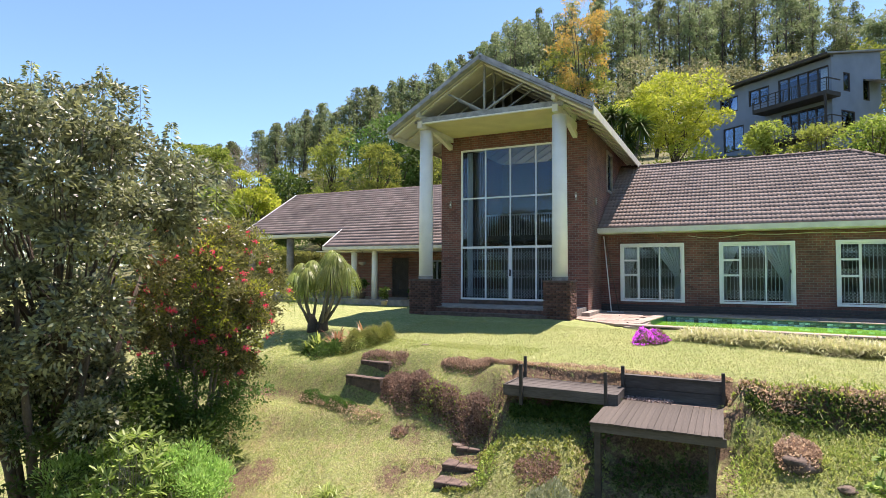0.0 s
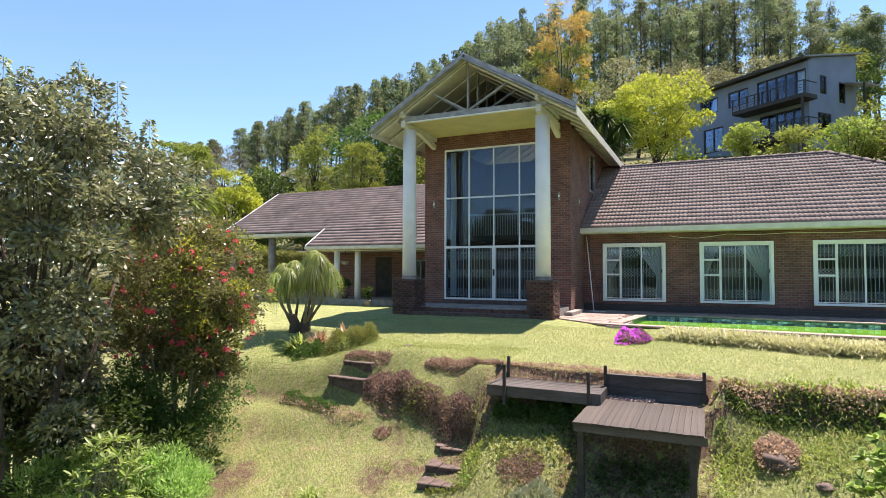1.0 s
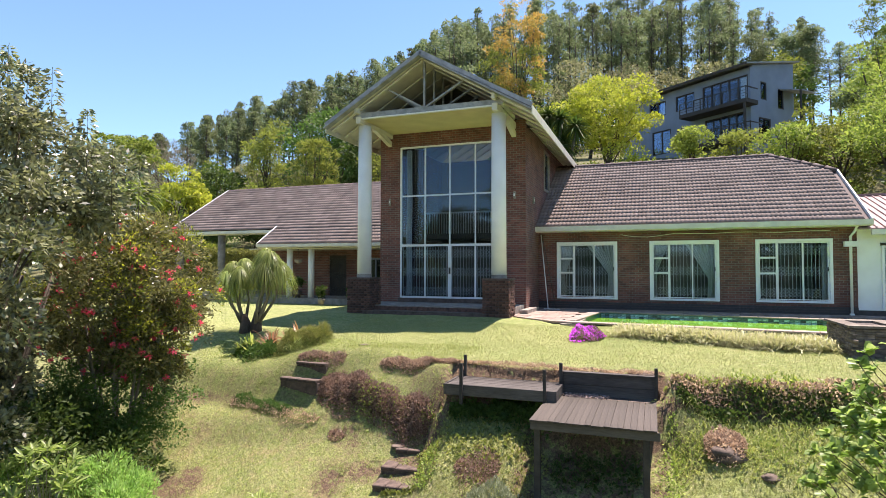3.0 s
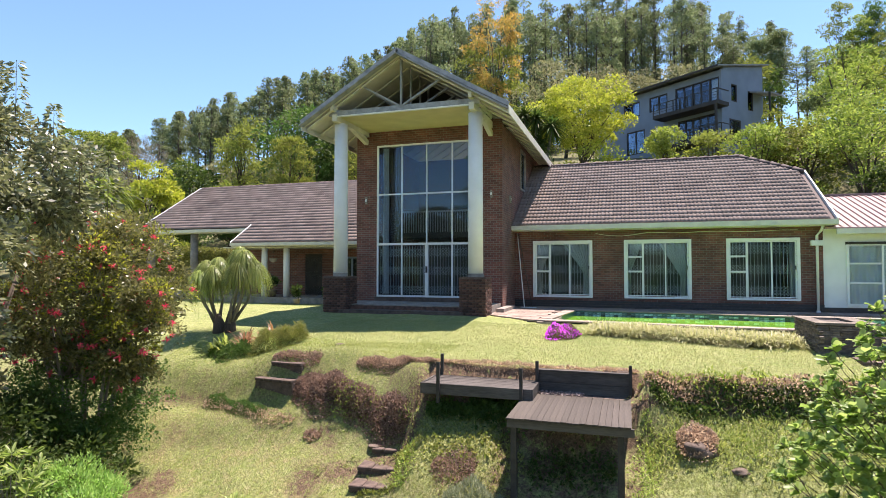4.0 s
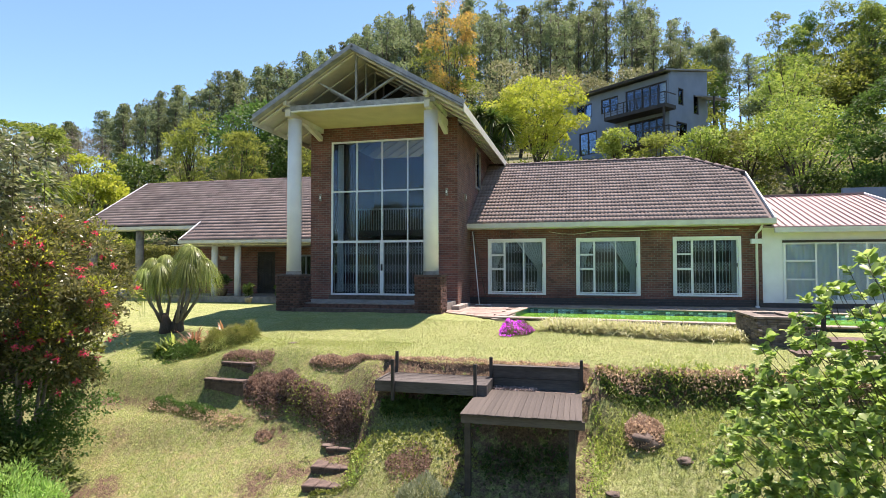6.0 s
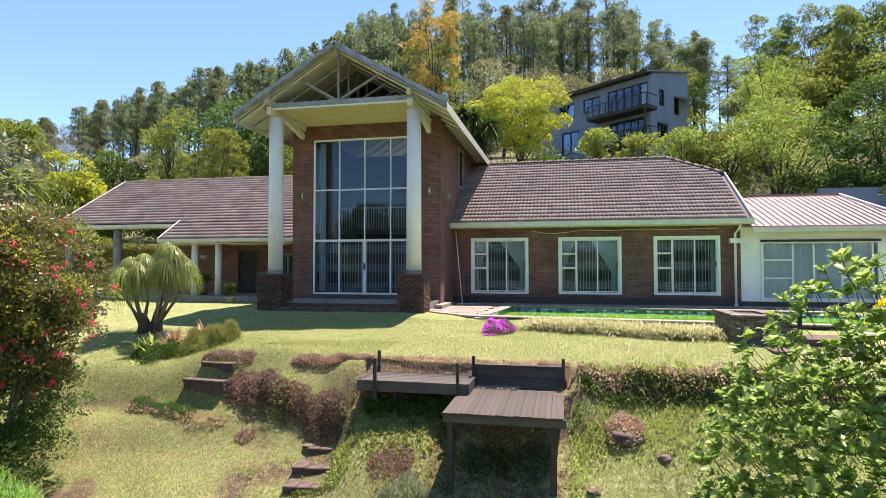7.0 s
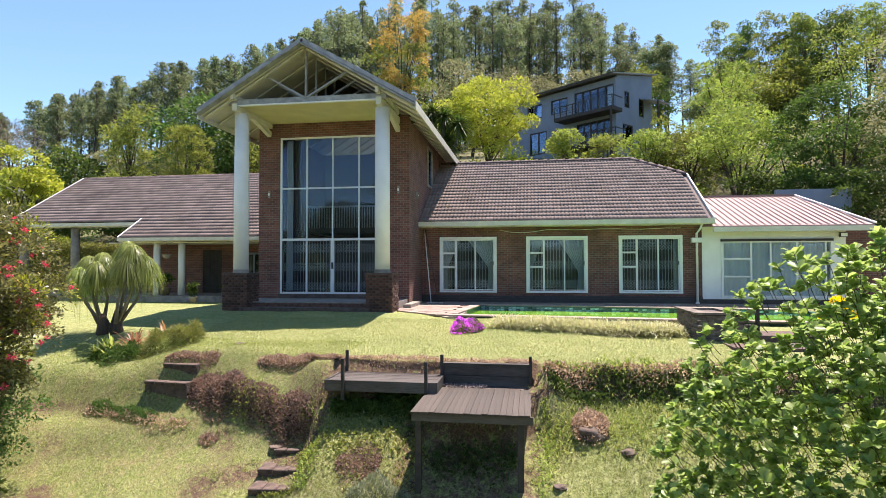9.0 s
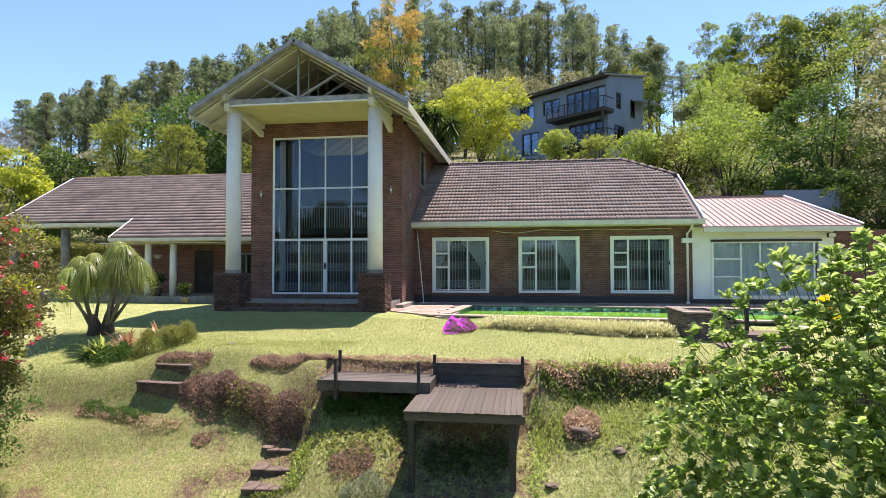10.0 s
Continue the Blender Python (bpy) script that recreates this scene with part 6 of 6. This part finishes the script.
    me.update(calc_edges=True)
    me.materials.append(material)
    return me


rosette_bush("broadleaf_bush", "tall bush with large bright green leathery leaves", (2.4, 4.3, -1.0), (1.65, 1.2, 2.4), 3000, L_BRIGHT, 6, 0.068, 0.047, 15, keep=lambda x, y, z: x > y * np.interp(z, [-0.6, -0.05, 0.44, 1.0], [0.12, 0.165, 0.235, 0.335]), bark=M_BARK, stem=0.02, base=(2.3, 4.3, gz(2.3, 4.3)))
rosette_bush("broadleaf_bush", "tall bush with large bright green leathery leaves", (3.6, 4.9, 0.2), (1.1, 1.0, 1.6), 1050, L_BRIGHT, 7, 0.068, 0.047, 15, keep=lambda x, y, z: x > y * np.interp(z, [-0.6, -0.05, 0.44, 1.0], [0.12, 0.165, 0.235, 0.335]), bark=M_BARK, stem=0.02, base=(3.4, 4.9, gz(3.4, 4.9)))
rosette_bush("broadleaf_bush", "lower growth of bright green leathery leaves under the tall bush", (2.5, 4.5, -2.5), (1.45, 1.0, 1.2), 1200, L_BRIGHT, 8, 0.068, 0.047, 15, bark=M_BARK, stem=0.02, base=(2.5, 4.6, gz(2.5, 4.6)))
rosette_bush("pale_leaf_shrub", "low shrub with pale green pointed leaves in the shade", (-9.1, 6.3, -2.3), (0.75, 0.6, 0.75), 80, L_BRIGHT, 12, 0.2, 0.05, 10)
rosette_bush("small_broadleaf", "small broad-leaved shrub on the bank", (3.1, 10.9, -1.45), (0.55, 0.5, 0.45), 50, L_BRIGHT, 13, 0.15, 0.07, 8)


def mound(name, label, cat, path, width, height, leafm, n, size, seed, droop=0.0, kind="", flat=1.0, jitter=0.6, lift=0.0):
    """Low planting in a rounded strip along a path on the ground."""
    rng = np.random.default_rng(seed)
    path = np.array(path, float)
    seg = np.linalg.norm(np.diff(path, axis=0), axis=1)
    cum = np.r_[0, np.cumsum(seg)]
    s = rng.uniform(0, cum[-1], n)
    px, py = np.interp(s, cum, path[:, 0]), np.interp(s, cum, path[:, 1])
    tx, ty = np.interp(s + 0.05, cum, path[:, 0]) - np.interp(s - 0.05, cum, path[:, 0]), np.interp(s + 0.05, cum, path[:, 1]) - np.interp(s - 0.05, cum, path[:, 1])
    ln = np.hypot(tx, ty) + 1e-6
    wv = (1 + 0.3 * np.sin(s * 2.7 + seed) + 0.15 * np.sin(s * 7.1)) * np.clip(np.sin(np.pi * np.clip(s / cum[-1], 0.02, 0.98)), 0, 1) ** 0.35
    a = np.clip(rng.normal(0, 0.5, n), -1.25, 1.25)
    x, y = px + (-ty / ln) * a * width / 2 * wv, py + (tx / ln) * a * width / 2 * wv
    dome = np.sqrt(np.maximum(0, 1 - a * a)) * height * wv * (0.8 + 0.25 * np.sin(s * 11 + a * 4))
    z = ground_z(x, y) + dome * rng.uniform(0.45, 1.0, n) + lift
    pos = np.stack([x, y, z], 1)
    d = np.stack([-ty / ln * a, tx / ln * a, 0.7 + 0 * a], 1)
    ob = part(name, leaves(name, pos, d, size[0], size[1], leafm, rng, droop, jitter), None)
    return tagged(ob, label, cat, kind=kind)


mound("creeping_hedge", "green leaves growing through the brown ground cover", "hedge", [(-6.9, 11.5), (-5.5, 11.1), (-4.2, 10.66)], 0.5, 0.2, L_BANK, 900, (0.06, 0.03), 30)
# the brown creeping hedge that winds down beside the steps
mound("creeping_hedge", "dense purple-brown ground cover hedge winding down the bank", "hedge", [(-7.45, 11.74), (-6.9, 11.56), (-6.3, 11.38), (-5.5, 11.13), (-4.8, 10.85), (-4.25, 10.62)], 0.54, 0.17, L_BROWN, 18000, (0.06, 0.035), 31)
mound("creeping_hedge", "dense purple-brown ground cover hedge on the lawn edge", "hedge", [(-5.95, 11.95), (-5.2, 11.82), (-4.5, 11.72), (-3.95, 11.62)], 0.3, 0.12, L_BROWN, 5000, (0.055, 0.03), 32)
mound("creeping_hedge", "low brown-green clump on the small ledge", "hedge", [(-9.77, 11.44), (-8.49, 11.20), (-7.03, 10.97)], 0.32, 0.13, L_BROWN, 1200, (0.05, 0.028), 33)
mound("flowering_clump", "green clump with tiny white flowers on the ledge", "ground cover", [(-9.7, 11.5), (-8.7, 11.3), (-7.9, 11.2)], 0.34, 0.17, L_DKGREEN, 3000, (0.045, 0.022), 34)
mound("creeping_hedge", "brown ground cover over the top step", "hedge", [(-8.3, 12.1), (-7.8, 12.16), (-7.0, 12.12)], 0.36, 0.06, L_BROWN, 1500, (0.05, 0.03), 35)
mound("creeping_hedge", "small brown clump in the grass", "hedge", [(-6.6, 10.75), (-6.2, 10.7)], 0.34, 0.06, L_BROWN, 420, (0.05, 0.03), 36)
mound("bank_plants", "tangled dark green weeds under the lawn edge", "weeds", [(0.3, 11.15), (0.9, 10.95), (1.5, 11.2), (2.3, 10.95), (3, 11.2), (4, 10.9), (5, 11.15), (7, 11.2)], 0.6, 0.2, L_DKGREEN, 3600, (0.08, 0.05), 37, kind="stuff")
mound("bank_plants", "brown creeper hanging over the lawn edge", "weeds", [(0.05, 11.45), (0.8, 11.2), (1.5, 11.4), (2.2, 11.15), (3.2, 11.45), (4.1, 11.15), (5, 11.4)], 0.5, 0.16, L_BROWN, 4800, (0.06, 0.035), 38, kind="stuff")
mound("bank_plants", "bright green weeds on the bank", "weeds", [(-4.3, 10.2), (-3.4, 10.35), (-2.6, 10.0), (-1.9, 10.3)], 1.6, 0.07, L_GRASSLOW, 1500, (0.07, 0.04), 39, kind="stuff")
mound("bank_plants", "bright green weeds on the lower bank", "weeds", [(0.2, 10.3), (1.0, 10.4), (2.2, 10.4), (3.5, 10.4), (6, 10.4)], 1.7, 0.1, L_GRASSLOW, 9000, (0.08, 0.02), 40, kind="stuff")
# deep green leaves paint the shade below the deck edge
mound("bank_plants", "dark weeds that deepen the shade under the deck", "weeds", [(-3.9, 10.9), (-2.8, 10.9), (-1.8, 10.9)], 0.6, 0.2, L_DKGREEN, 4500, (0.08, 0.045), 41, kind="stuff")
mound("brown_clump", "brown leafy clump beside a rock", "ground cover", [(0.68, 10.34), (0.95, 10.3), (1.26, 10.36)], 0.75, 0.12, L_BROWN, 2600, (0.05, 0.035), 42, lift=0.09)
# dark leaves put in to darken the ground below the planks
mound("bank_plants", "dark weeds added to deepen the shade under the platform", "weeds", [(-1.75, 10.0), (-1.0, 10.1), (-0.3, 10.0)], 1.7, 0.06, L_DKGREEN, 900, (0.07, 0.04), 47, kind="stuff")
mound("brown_clump", "brown creeping clump on the lower bank", "ground cover", [(-3.4, 9.75), (-2.6, 9.7)], 0.75, 0.07, L_BROWN, 2000, (0.045, 0.028), 43)
mound("dry_cover", "dry brown cover along the lawn edge above the deck", "ground cover", [(-4.1, 11.66), (-3.0, 11.62), (-1.8, 11.62), (-0.8, 11.66), (0.1, 11.66)], 0.24, 0.1, L_BROWN, 4200, (0.05, 0.02), 48)
mound("bank_plants", "green weeds hanging over the lawn edge", "weeds", [(0.1, 11.4), (1.5, 11.33), (3.2, 11.4), (5, 11.36)], 0.42, 0.2, L_BANK, 1500, (0.09, 0.03), 54, kind="stuff")
mound("step_weeds", "green weeds growing between the brick steps", "weeds", [(-3.85, 9.3), (-3.95, 9.8), (-4.1, 10.3)], 0.45, 0.1, L_BANK, 420, (0.06, 0.03), 49, kind="stuff")
mound("bank_plants", "weeds along the side of the platform", "weeds", [(0.14, 9.2), (0.2, 10.0), (0.2, 10.9)], 0.4, 0.08, L_BANK, 550, (0.06, 0.025), 56, kind="stuff")
mound("step_weeds", "small weeds on the step risers", "weeds", [(-4.7, 9.36), (-4.0, 9.36)], 0.14, 0.1, L_BANK, 260, (0.05, 0.03), 50, kind="stuff")
mound("silver_herb", "pale silver-green herb at the foot of the bank", "herb", [(-3.0, 9.0), (-2.3, 9.0), (-1.9, 8.95)], 0.6, 0.35, L_SILVER, 3500, (0.08, 0.018), 44, droop=-0.6)


def soft_bush(name, label, centre, size, clumps, lobe, per, leafm, leaf, seed, droop=-0.8):
    rng = np.random.default_rng(seed)
    x, y, z = centre
    g = gz(x, y)
    t = thing(name, label, "shrub", (x, y, g))
    c, r = lobes(rng, centre, size, clumps, lobe)
    bm = bmesh.new()
    for e in c[::2]:
        tube(bm, [(x, y, g - 0.2), tuple((np.array((x, y, g)) + e) / 2), tuple(e)], [0.03, 0.02, 0.006], 5)
    part("stem", bm, M_BARKG, t, smooth=True)
    p, u = lobe_points(rng, c, r, per, 1.0)
    part("crown", leaves("crown", p, u, leaf[0], leaf[1], leafm, rng, droop, 0.5), None, t)


soft_bush("fine_shrub", "dense feathery bright green shrub", (-9.2, 7.2, -2.9), (0.65, 0.6, 0.7), 34, 0.28, 240, L_FRESH, (0.085, 0.02), 45)
soft_bush("fine_shrub", "dense feathery bright green shrub", (-8.75, 7.2, -2.75), (0.75, 0.6, 0.6), 34, 0.3, 240, L_FRESH, (0.09, 0.02), 48)
soft_bush("fine_shrub", "dense feathery bright green shrub", (-10.1, 6.4, -2.9), (0.8, 0.7, 0.75), 34, 0.3, 240, L_FRESH, (0.1, 0.03), 47)


def strap_clump(name, label, cat, pts, n, ln, wd, leafm, seed, bend=0.9, up=1.2, kind="", radius=0.06):
    rng = np.random.default_rng(seed)
    k = len(pts)
    base = np.repeat(np.array([(x, y, gz(x, y)) for x, y in pts]), n, 0) + rng.normal(0, radius, (k * n, 3)) * np.array([1, 1, 0.2])
    d = rng.normal(0, 1, (k * n, 3))
    d[:, 2] = up + 0.4 * rng.random(k * n)
    ob = part(name, blades(name, base, unit(d), ln, wd, leafm, rng, bend, 0.1), None)
    return tagged(ob, label, cat, kind=kind)


rng = np.random.default_rng(15)
row = [(-0.95 + t * 4.55 + rng.normal(0, 0.06), 15.95 - 0.95 * t + rng.uniform(-0.42, 0.42)) for t in np.linspace(0, 1, 260)]
strap_clump("border_hedge", "low border of variegated cream and green strap-leaved plants", "border plants", row, 42, 0.58, 0.022, L_VARIEG, 16, 0.5, kind="stuff")
strap_clump("grass_clump", "clump of arching green grass-like leaves", "grass clump", [(-7.3, 8.6), (-6.9, 8.9), (-7.6, 8.4), (-7.2, 8.2)], 80, 0.8, 0.022, L_PALM, 17, 0.8, 1.4)
strap_clump("tall_weeds", "tall grassy weeds on the bank", "weeds", [(rng.uniform(0.1, 6), rng.uniform(10.7, 11.2)) for _ in range(60)], 16, 0.26, 0.012, L_BANK, 18, 0.7, 1.4, "stuff")
strap_clump("tall_weeds", "tall grassy weeds among the fallen leaves", "weeds", [(rng.uniform(-6, 0), rng.uniform(8.6, 10.4)) for _ in range(90)], 14, 0.14, 0.01, L_BANK, 19, 0.7, 1.4, "stuff")

# purple flowering cushion
mound("purple_flowers", "cushion of bright magenta flowers at the border end", "flower bed", [(-2.1, 15.25), (-1.75, 15.2), (-1.3, 15.1)], 1.0, 0.26, L_RED, 3600, (0.06, 0.025), 51)
mound("purple_blossom", "bright magenta blossoms over the cushion plant", "flowers", [(-2.1, 15.25), (-1.75, 15.2), (-1.3, 15.1)], 1.0, 0.27, L_PURPLE, 2000, (0.06, 0.05), 52, lift=0.03)
mound("yellow_bush", "round bush covered in yellow flowers", "shrub", [(7.9, 17.0), (8.9, 17.2)], 1.1, 0.75, L_YELLOW, 5000, (0.07, 0.05), 53, lift=0.05)

# pony-tail palm with its bed
def ponytail():
    rng = np.random.default_rng(61)
    x, y = -11.5, 14.2
    g = gz(x, y)
    t = thing("ponytail_palm", "multi-stemmed ponytail palm with drooping strap leaves", "palm", (x, y, g))
    heads = [(-0.62, 0.0, 2.0), (-0.35, 0.2, 2.1), (-0.3, -0.1, 1.85), (0.5, 0.1, 2.4), (0.75, 0.0, 2.3), (-0.95, 0.1, 1.75), (0.45, 0.4, 2.1), (-0.6, -0.3, 1.7), (0.7, -0.2, 2.0), (0.95, 0.2, 2.0)]
    bm = bmesh.new()
    tube(bm, [(x - 0.1, y, g - 0.2), (x - 0.12, y, g + 0.12), (x - 0.22, y, g + 0.5)], [0.25, 0.19, 0.08], 14)
    part("swollen_base", bm, M_BARK, t, smooth=True)
    bm = bmesh.new()
    tube(bm, [(x + 0.18, y + 0.05, g - 0.2), (x + 0.2, y + 0.05, g + 0.15), (x + 0.26, y + 0.05, g + 0.6)], [0.23, 0.17, 0.09], 14)
    part("swollen_base", bm, M_BARK, t, smooth=True)
    for k, (dx, dy, h) in enumerate(heads):
        bm = bmesh.new()
        tube(bm, [(x + (0.2 if dx > 0 else -0.16) + dx * 0.1, y + dy * 0.3, g + 0.25), (x + dx * 0.75 + 0.09 * math.sin(k * 2.1), y + dy, g + h * 0.45), (x + dx + 0.05 * math.sin(k * 3.3), y + dy, g + h * 0.75), (x + dx, y + dy, g + h)], [0.055, 0.036, 0.03, 0.024], 8)
        part("stem", bm, M_BARKG, t, smooth=True)
        n = 640
        d = unit(rng.normal(0, 1, (n, 3)) * np.array([1, 1, 0.45]) + np.array([0, 0, 0.85]))
        part("leaf_head", blades("leaf_head", np.tile((x + dx, y + dy, g + h), (n, 1)), d, 0.56, 0.013, L_PALM, rng, 1.45, 0.65), None, t)
    return t


ponytail()
mound("bed_planting", "low dark green bed planting round the palm", "flower bed", [(-10.9, 13.1), (-10.3, 12.85), (-9.6, 12.7), (-8.9, 12.75)], 0.6, 0.22, L_DKGREEN, 6000, (0.08, 0.035), 62)
mound("bed_tuft", "rounded dome of fine green grass in the bed", "grass clump", [(-9.4, 13.0), (-8.75, 13.0), (-8.1, 13.1)], 1.2, 0.55, L_GRASSLOW, 12000, (0.15, 0.012), 66, droop=0.3)
strap_clump("bed_grass", "rounded tuft of fine yellow-green grass", "grass clump", [(-8.75 + 0.6 * math.cos(a) * r, 13.0 + 0.4 * math.sin(a) * r) for a in np.linspace(0, 6, 14) for r in (0.3, 0.8)], 70, 0.5, 0.010, L_GRASSLOW, 63, 0.6)
for i, (x, y) in enumerate(((-9.9, 13.1), (-9.5, 13.3), (-10.1, 13.4), (-9.3, 13.5), (-10.8, 12.95), (-10.45, 12.9), (-10.6, 13.2))):
    rusty = i < 4
    strap_clump("bromeliad", "rusty orange bromeliad rosette in the bed" if rusty else "yellow-green bromeliad rosette in the bed", "bromeliad", [(x, y)], 26, 0.72, 0.05, L_BROM if rusty else L_PALM, 64 + 10 * i, 0.35, 1.0)

# clipped hedge beyond the carport, pots on the porch
def hedge_row():
    rng = np.random.default_rng(71)
    n = 24000
    s, a, h = rng.uniform(0, 1, n), rng.uniform(-0.6, 0.6, n), rng.uniform(0, 1, n)
    x, y = -33 + s * 15, 34.5 - 1.0 * s
    z = ground_z(x, y) + h * 2.85
    p = np.stack([x, y - 0.5 - 0 * a + rng.normal(0, 0.06, n) + (h > 0.94) * rng.uniform(0, 1.2, n), z], 1)
    tagged(part("clipped_hedge", leaves("clipped_hedge", p, np.tile((0, -0.5, 0.9), (n, 1)), 0.16, 0.08, L_HEDGE, rng, 0.1, 0.7), None), "long clipped green hedge beyond the carport", "hedge")


hedge_row()


def potted(x, y, z, r, leafm, seed, label):
    t = thing("potted_plant", label, "potted plant", (x, y, z), "pots on the porch", local=True)
    bm = bmesh.new()
    tube(bm, [(0, 0, 0), (0, 0, r * 1.2), (0, 0, r * 1.35)], [r * 0.7, r, r * 1.05], 16)
    part("pot", bm, M_STEP if seed % 2 else M_CONC, t, smooth=True)
    rng = np.random.default_rng(seed)
    c, rr = lobes(rng, (0, 0, r * 3.0), (r * 0.9, r * 0.9, r * 1.5), 8, r * 0.7)
    p, u = lobe_points(rng, c, rr, 60, 0.9)
    part("foliage", leaves("foliage", p, u, 0.16, 0.06, leafm, rng, 0.1, 0.6), None, t)


potted(-14.2, 22.4, -0.46, 0.17, L_DKGREEN, 2, "pale pot with a leafy plant on the lawn edge")
potted(-16.6, 24.0, -0.27, 0.25, L_DKGREEN, 3, "brown pot with dark plant between porch columns")
potted(-12.9, 22.9, -0.46, 0.17, L_DKGREEN, 6, "large pot with bushy dark plant beside the pier")
hb = thing("hanging_basket", "round hanging basket under the porch eave", "basket", (-16.6, 24.1, 1.6), local=True)
bm = bmesh.new()
bmesh.ops.create_uvsphere(bm, u_segments=14, v_segments=8, radius=0.2)
bmesh.ops.delete(bm, geom=[v for v in bm.verts if v.co.z > 0.02], context='VERTS')
part("bowl", bm, M_CONC, hb, smooth=True)
bm = bmesh.new()
for a in range(3):
    tube(bm, [(0.19 * math.cos(a * 2.1), 0.19 * math.sin(a * 2.1), 0), (0, 0, 0.55)], [0.006, 0.006], 4)
part("chain", bm, M_BLACK, hb)

# trees across the valley, seen in the glass
for i in range(16):
    rng = np.random.default_rng(800 + i)
    x, y = -48 + i * 6 + rng.normal(0, 2), -34 + rng.normal(0, 5)
    broad_tree("valley_tree", "bushy green tree across the valley", "tree", x, y, rng.uniform(7.5, 14), gz(x, y) + 1, rng.uniform(3, 4.2), L_DKGREEN, 2600, (0.5, 0.28), clumps=30, seed=820 + i, group="trees across the valley")

# ---- short grass on the nearer lawn ----
def turf(name, label, n, x0, x1, y0, y1, ln, seed, cond):
    rng = np.random.default_rng(seed)
    x, y = rng.uniform(x0, x1, n), rng.uniform(y0, y1, n)
    pat = bare_patches(x, y) * (y < 11.6) + np.exp(-((y - 11.65) / 0.35) ** 2) * (x > -5)
    k = cond(x, y) & (rng.random(n) > 0.7 * pat)
    x, y = x[k], y[k]
    p = np.stack([x, y, ground_z(x, y) - 0.004], 1)
    d = np.tile((0, 0, 1.0), (len(p), 1))
    tagged(part(name, leaves(name, p, d, ln, 0.008, L_GRASS if y0 > 11 else L_GRASSLOW, rng, 0, 0.8), None), label, "grass", kind="stuff")


turf("turf", "short mown grass of the lower lawn", 52000, -12, -4, 8.2, 13.5, 0.055, 91, lambda x, y: y > 0)
turf("turf", "short mown grass of the upper lawn", 90000, -9, 5, 11.6, 17.0, 0.05, 92, lambda x, y: y > 11.5 + 0 * x)
turf("turf", "rough grass below the bank", 44000, -4, 5.5, 8.0, 11.1, 0.08, 93, lambda x, y: ~((x > -2.1) & (x < 0.2) & (y > 9.0)))

# ---- bricks of the piers, roof tiles ----
bm = bmesh.new()
box(bm, 0.004, 0.218, -0.028, 0.05, 0.004, 0.076)
brick = finish(bm, "brick", M_BRICKP, bevel=0.006)
bm = bmesh.new()
box(bm, 0.004, 0.1, -0.028, 0.05, 0.004, 0.076)
half = finish(bm, "brick", M_BRICKP, bevel=0.006)
rng = np.random.default_rng(99)
for pier in [o for o in house.children if o.name.startswith("pier")]:
    cx = CX - 2.55 if sum(v.co.x for v in pier.data.vertices) / 8 < CX else CX + 2.55
    faces = [((cx - 0.455, 18.37), 0.0)]
    faces.append(((cx + 0.43, 18.345), math.pi / 2))
    if cx < CX:
        faces.pop()
        faces.append(((cx + 0.43, 18.345), math.pi / 2))
    for (fx, fy), turn in faces:
        for r in range(16):
            z = -0.6 + r * 0.0857
            d = 0.0
            first = True
            while d < 0.86:
                me, ln = (half, 0.11) if (first and r % 2) or d > 0.75 else (brick, 0.225)
                ob = part("brick", me, None, pier)
                ob.matrix_basis = Matrix.Translation((fx + math.cos(turn) * d, fy + math.sin(turn) * d, z)) @ Matrix.Rotation(turn, 4, 'Z') @ Matrix.Translation((0, rng.uniform(-0.014, 0.01), 0))
                d += ln
                first = False
tile_roof(roof_r, -4.54, 6.78, 22.86, 2.84, S, 28.35, in_right, single=300)
tile_roof(roof_p, -18.65, -10.56, 23.56, 2.37, S, 25.0, lambda x, y: True, single=0)
tile_roof(roof_l, -26.0, -10.6, 24.96, 3.22, S, 29.8, lambda x, y: y > 25.0 or x < -18.6, single=0)
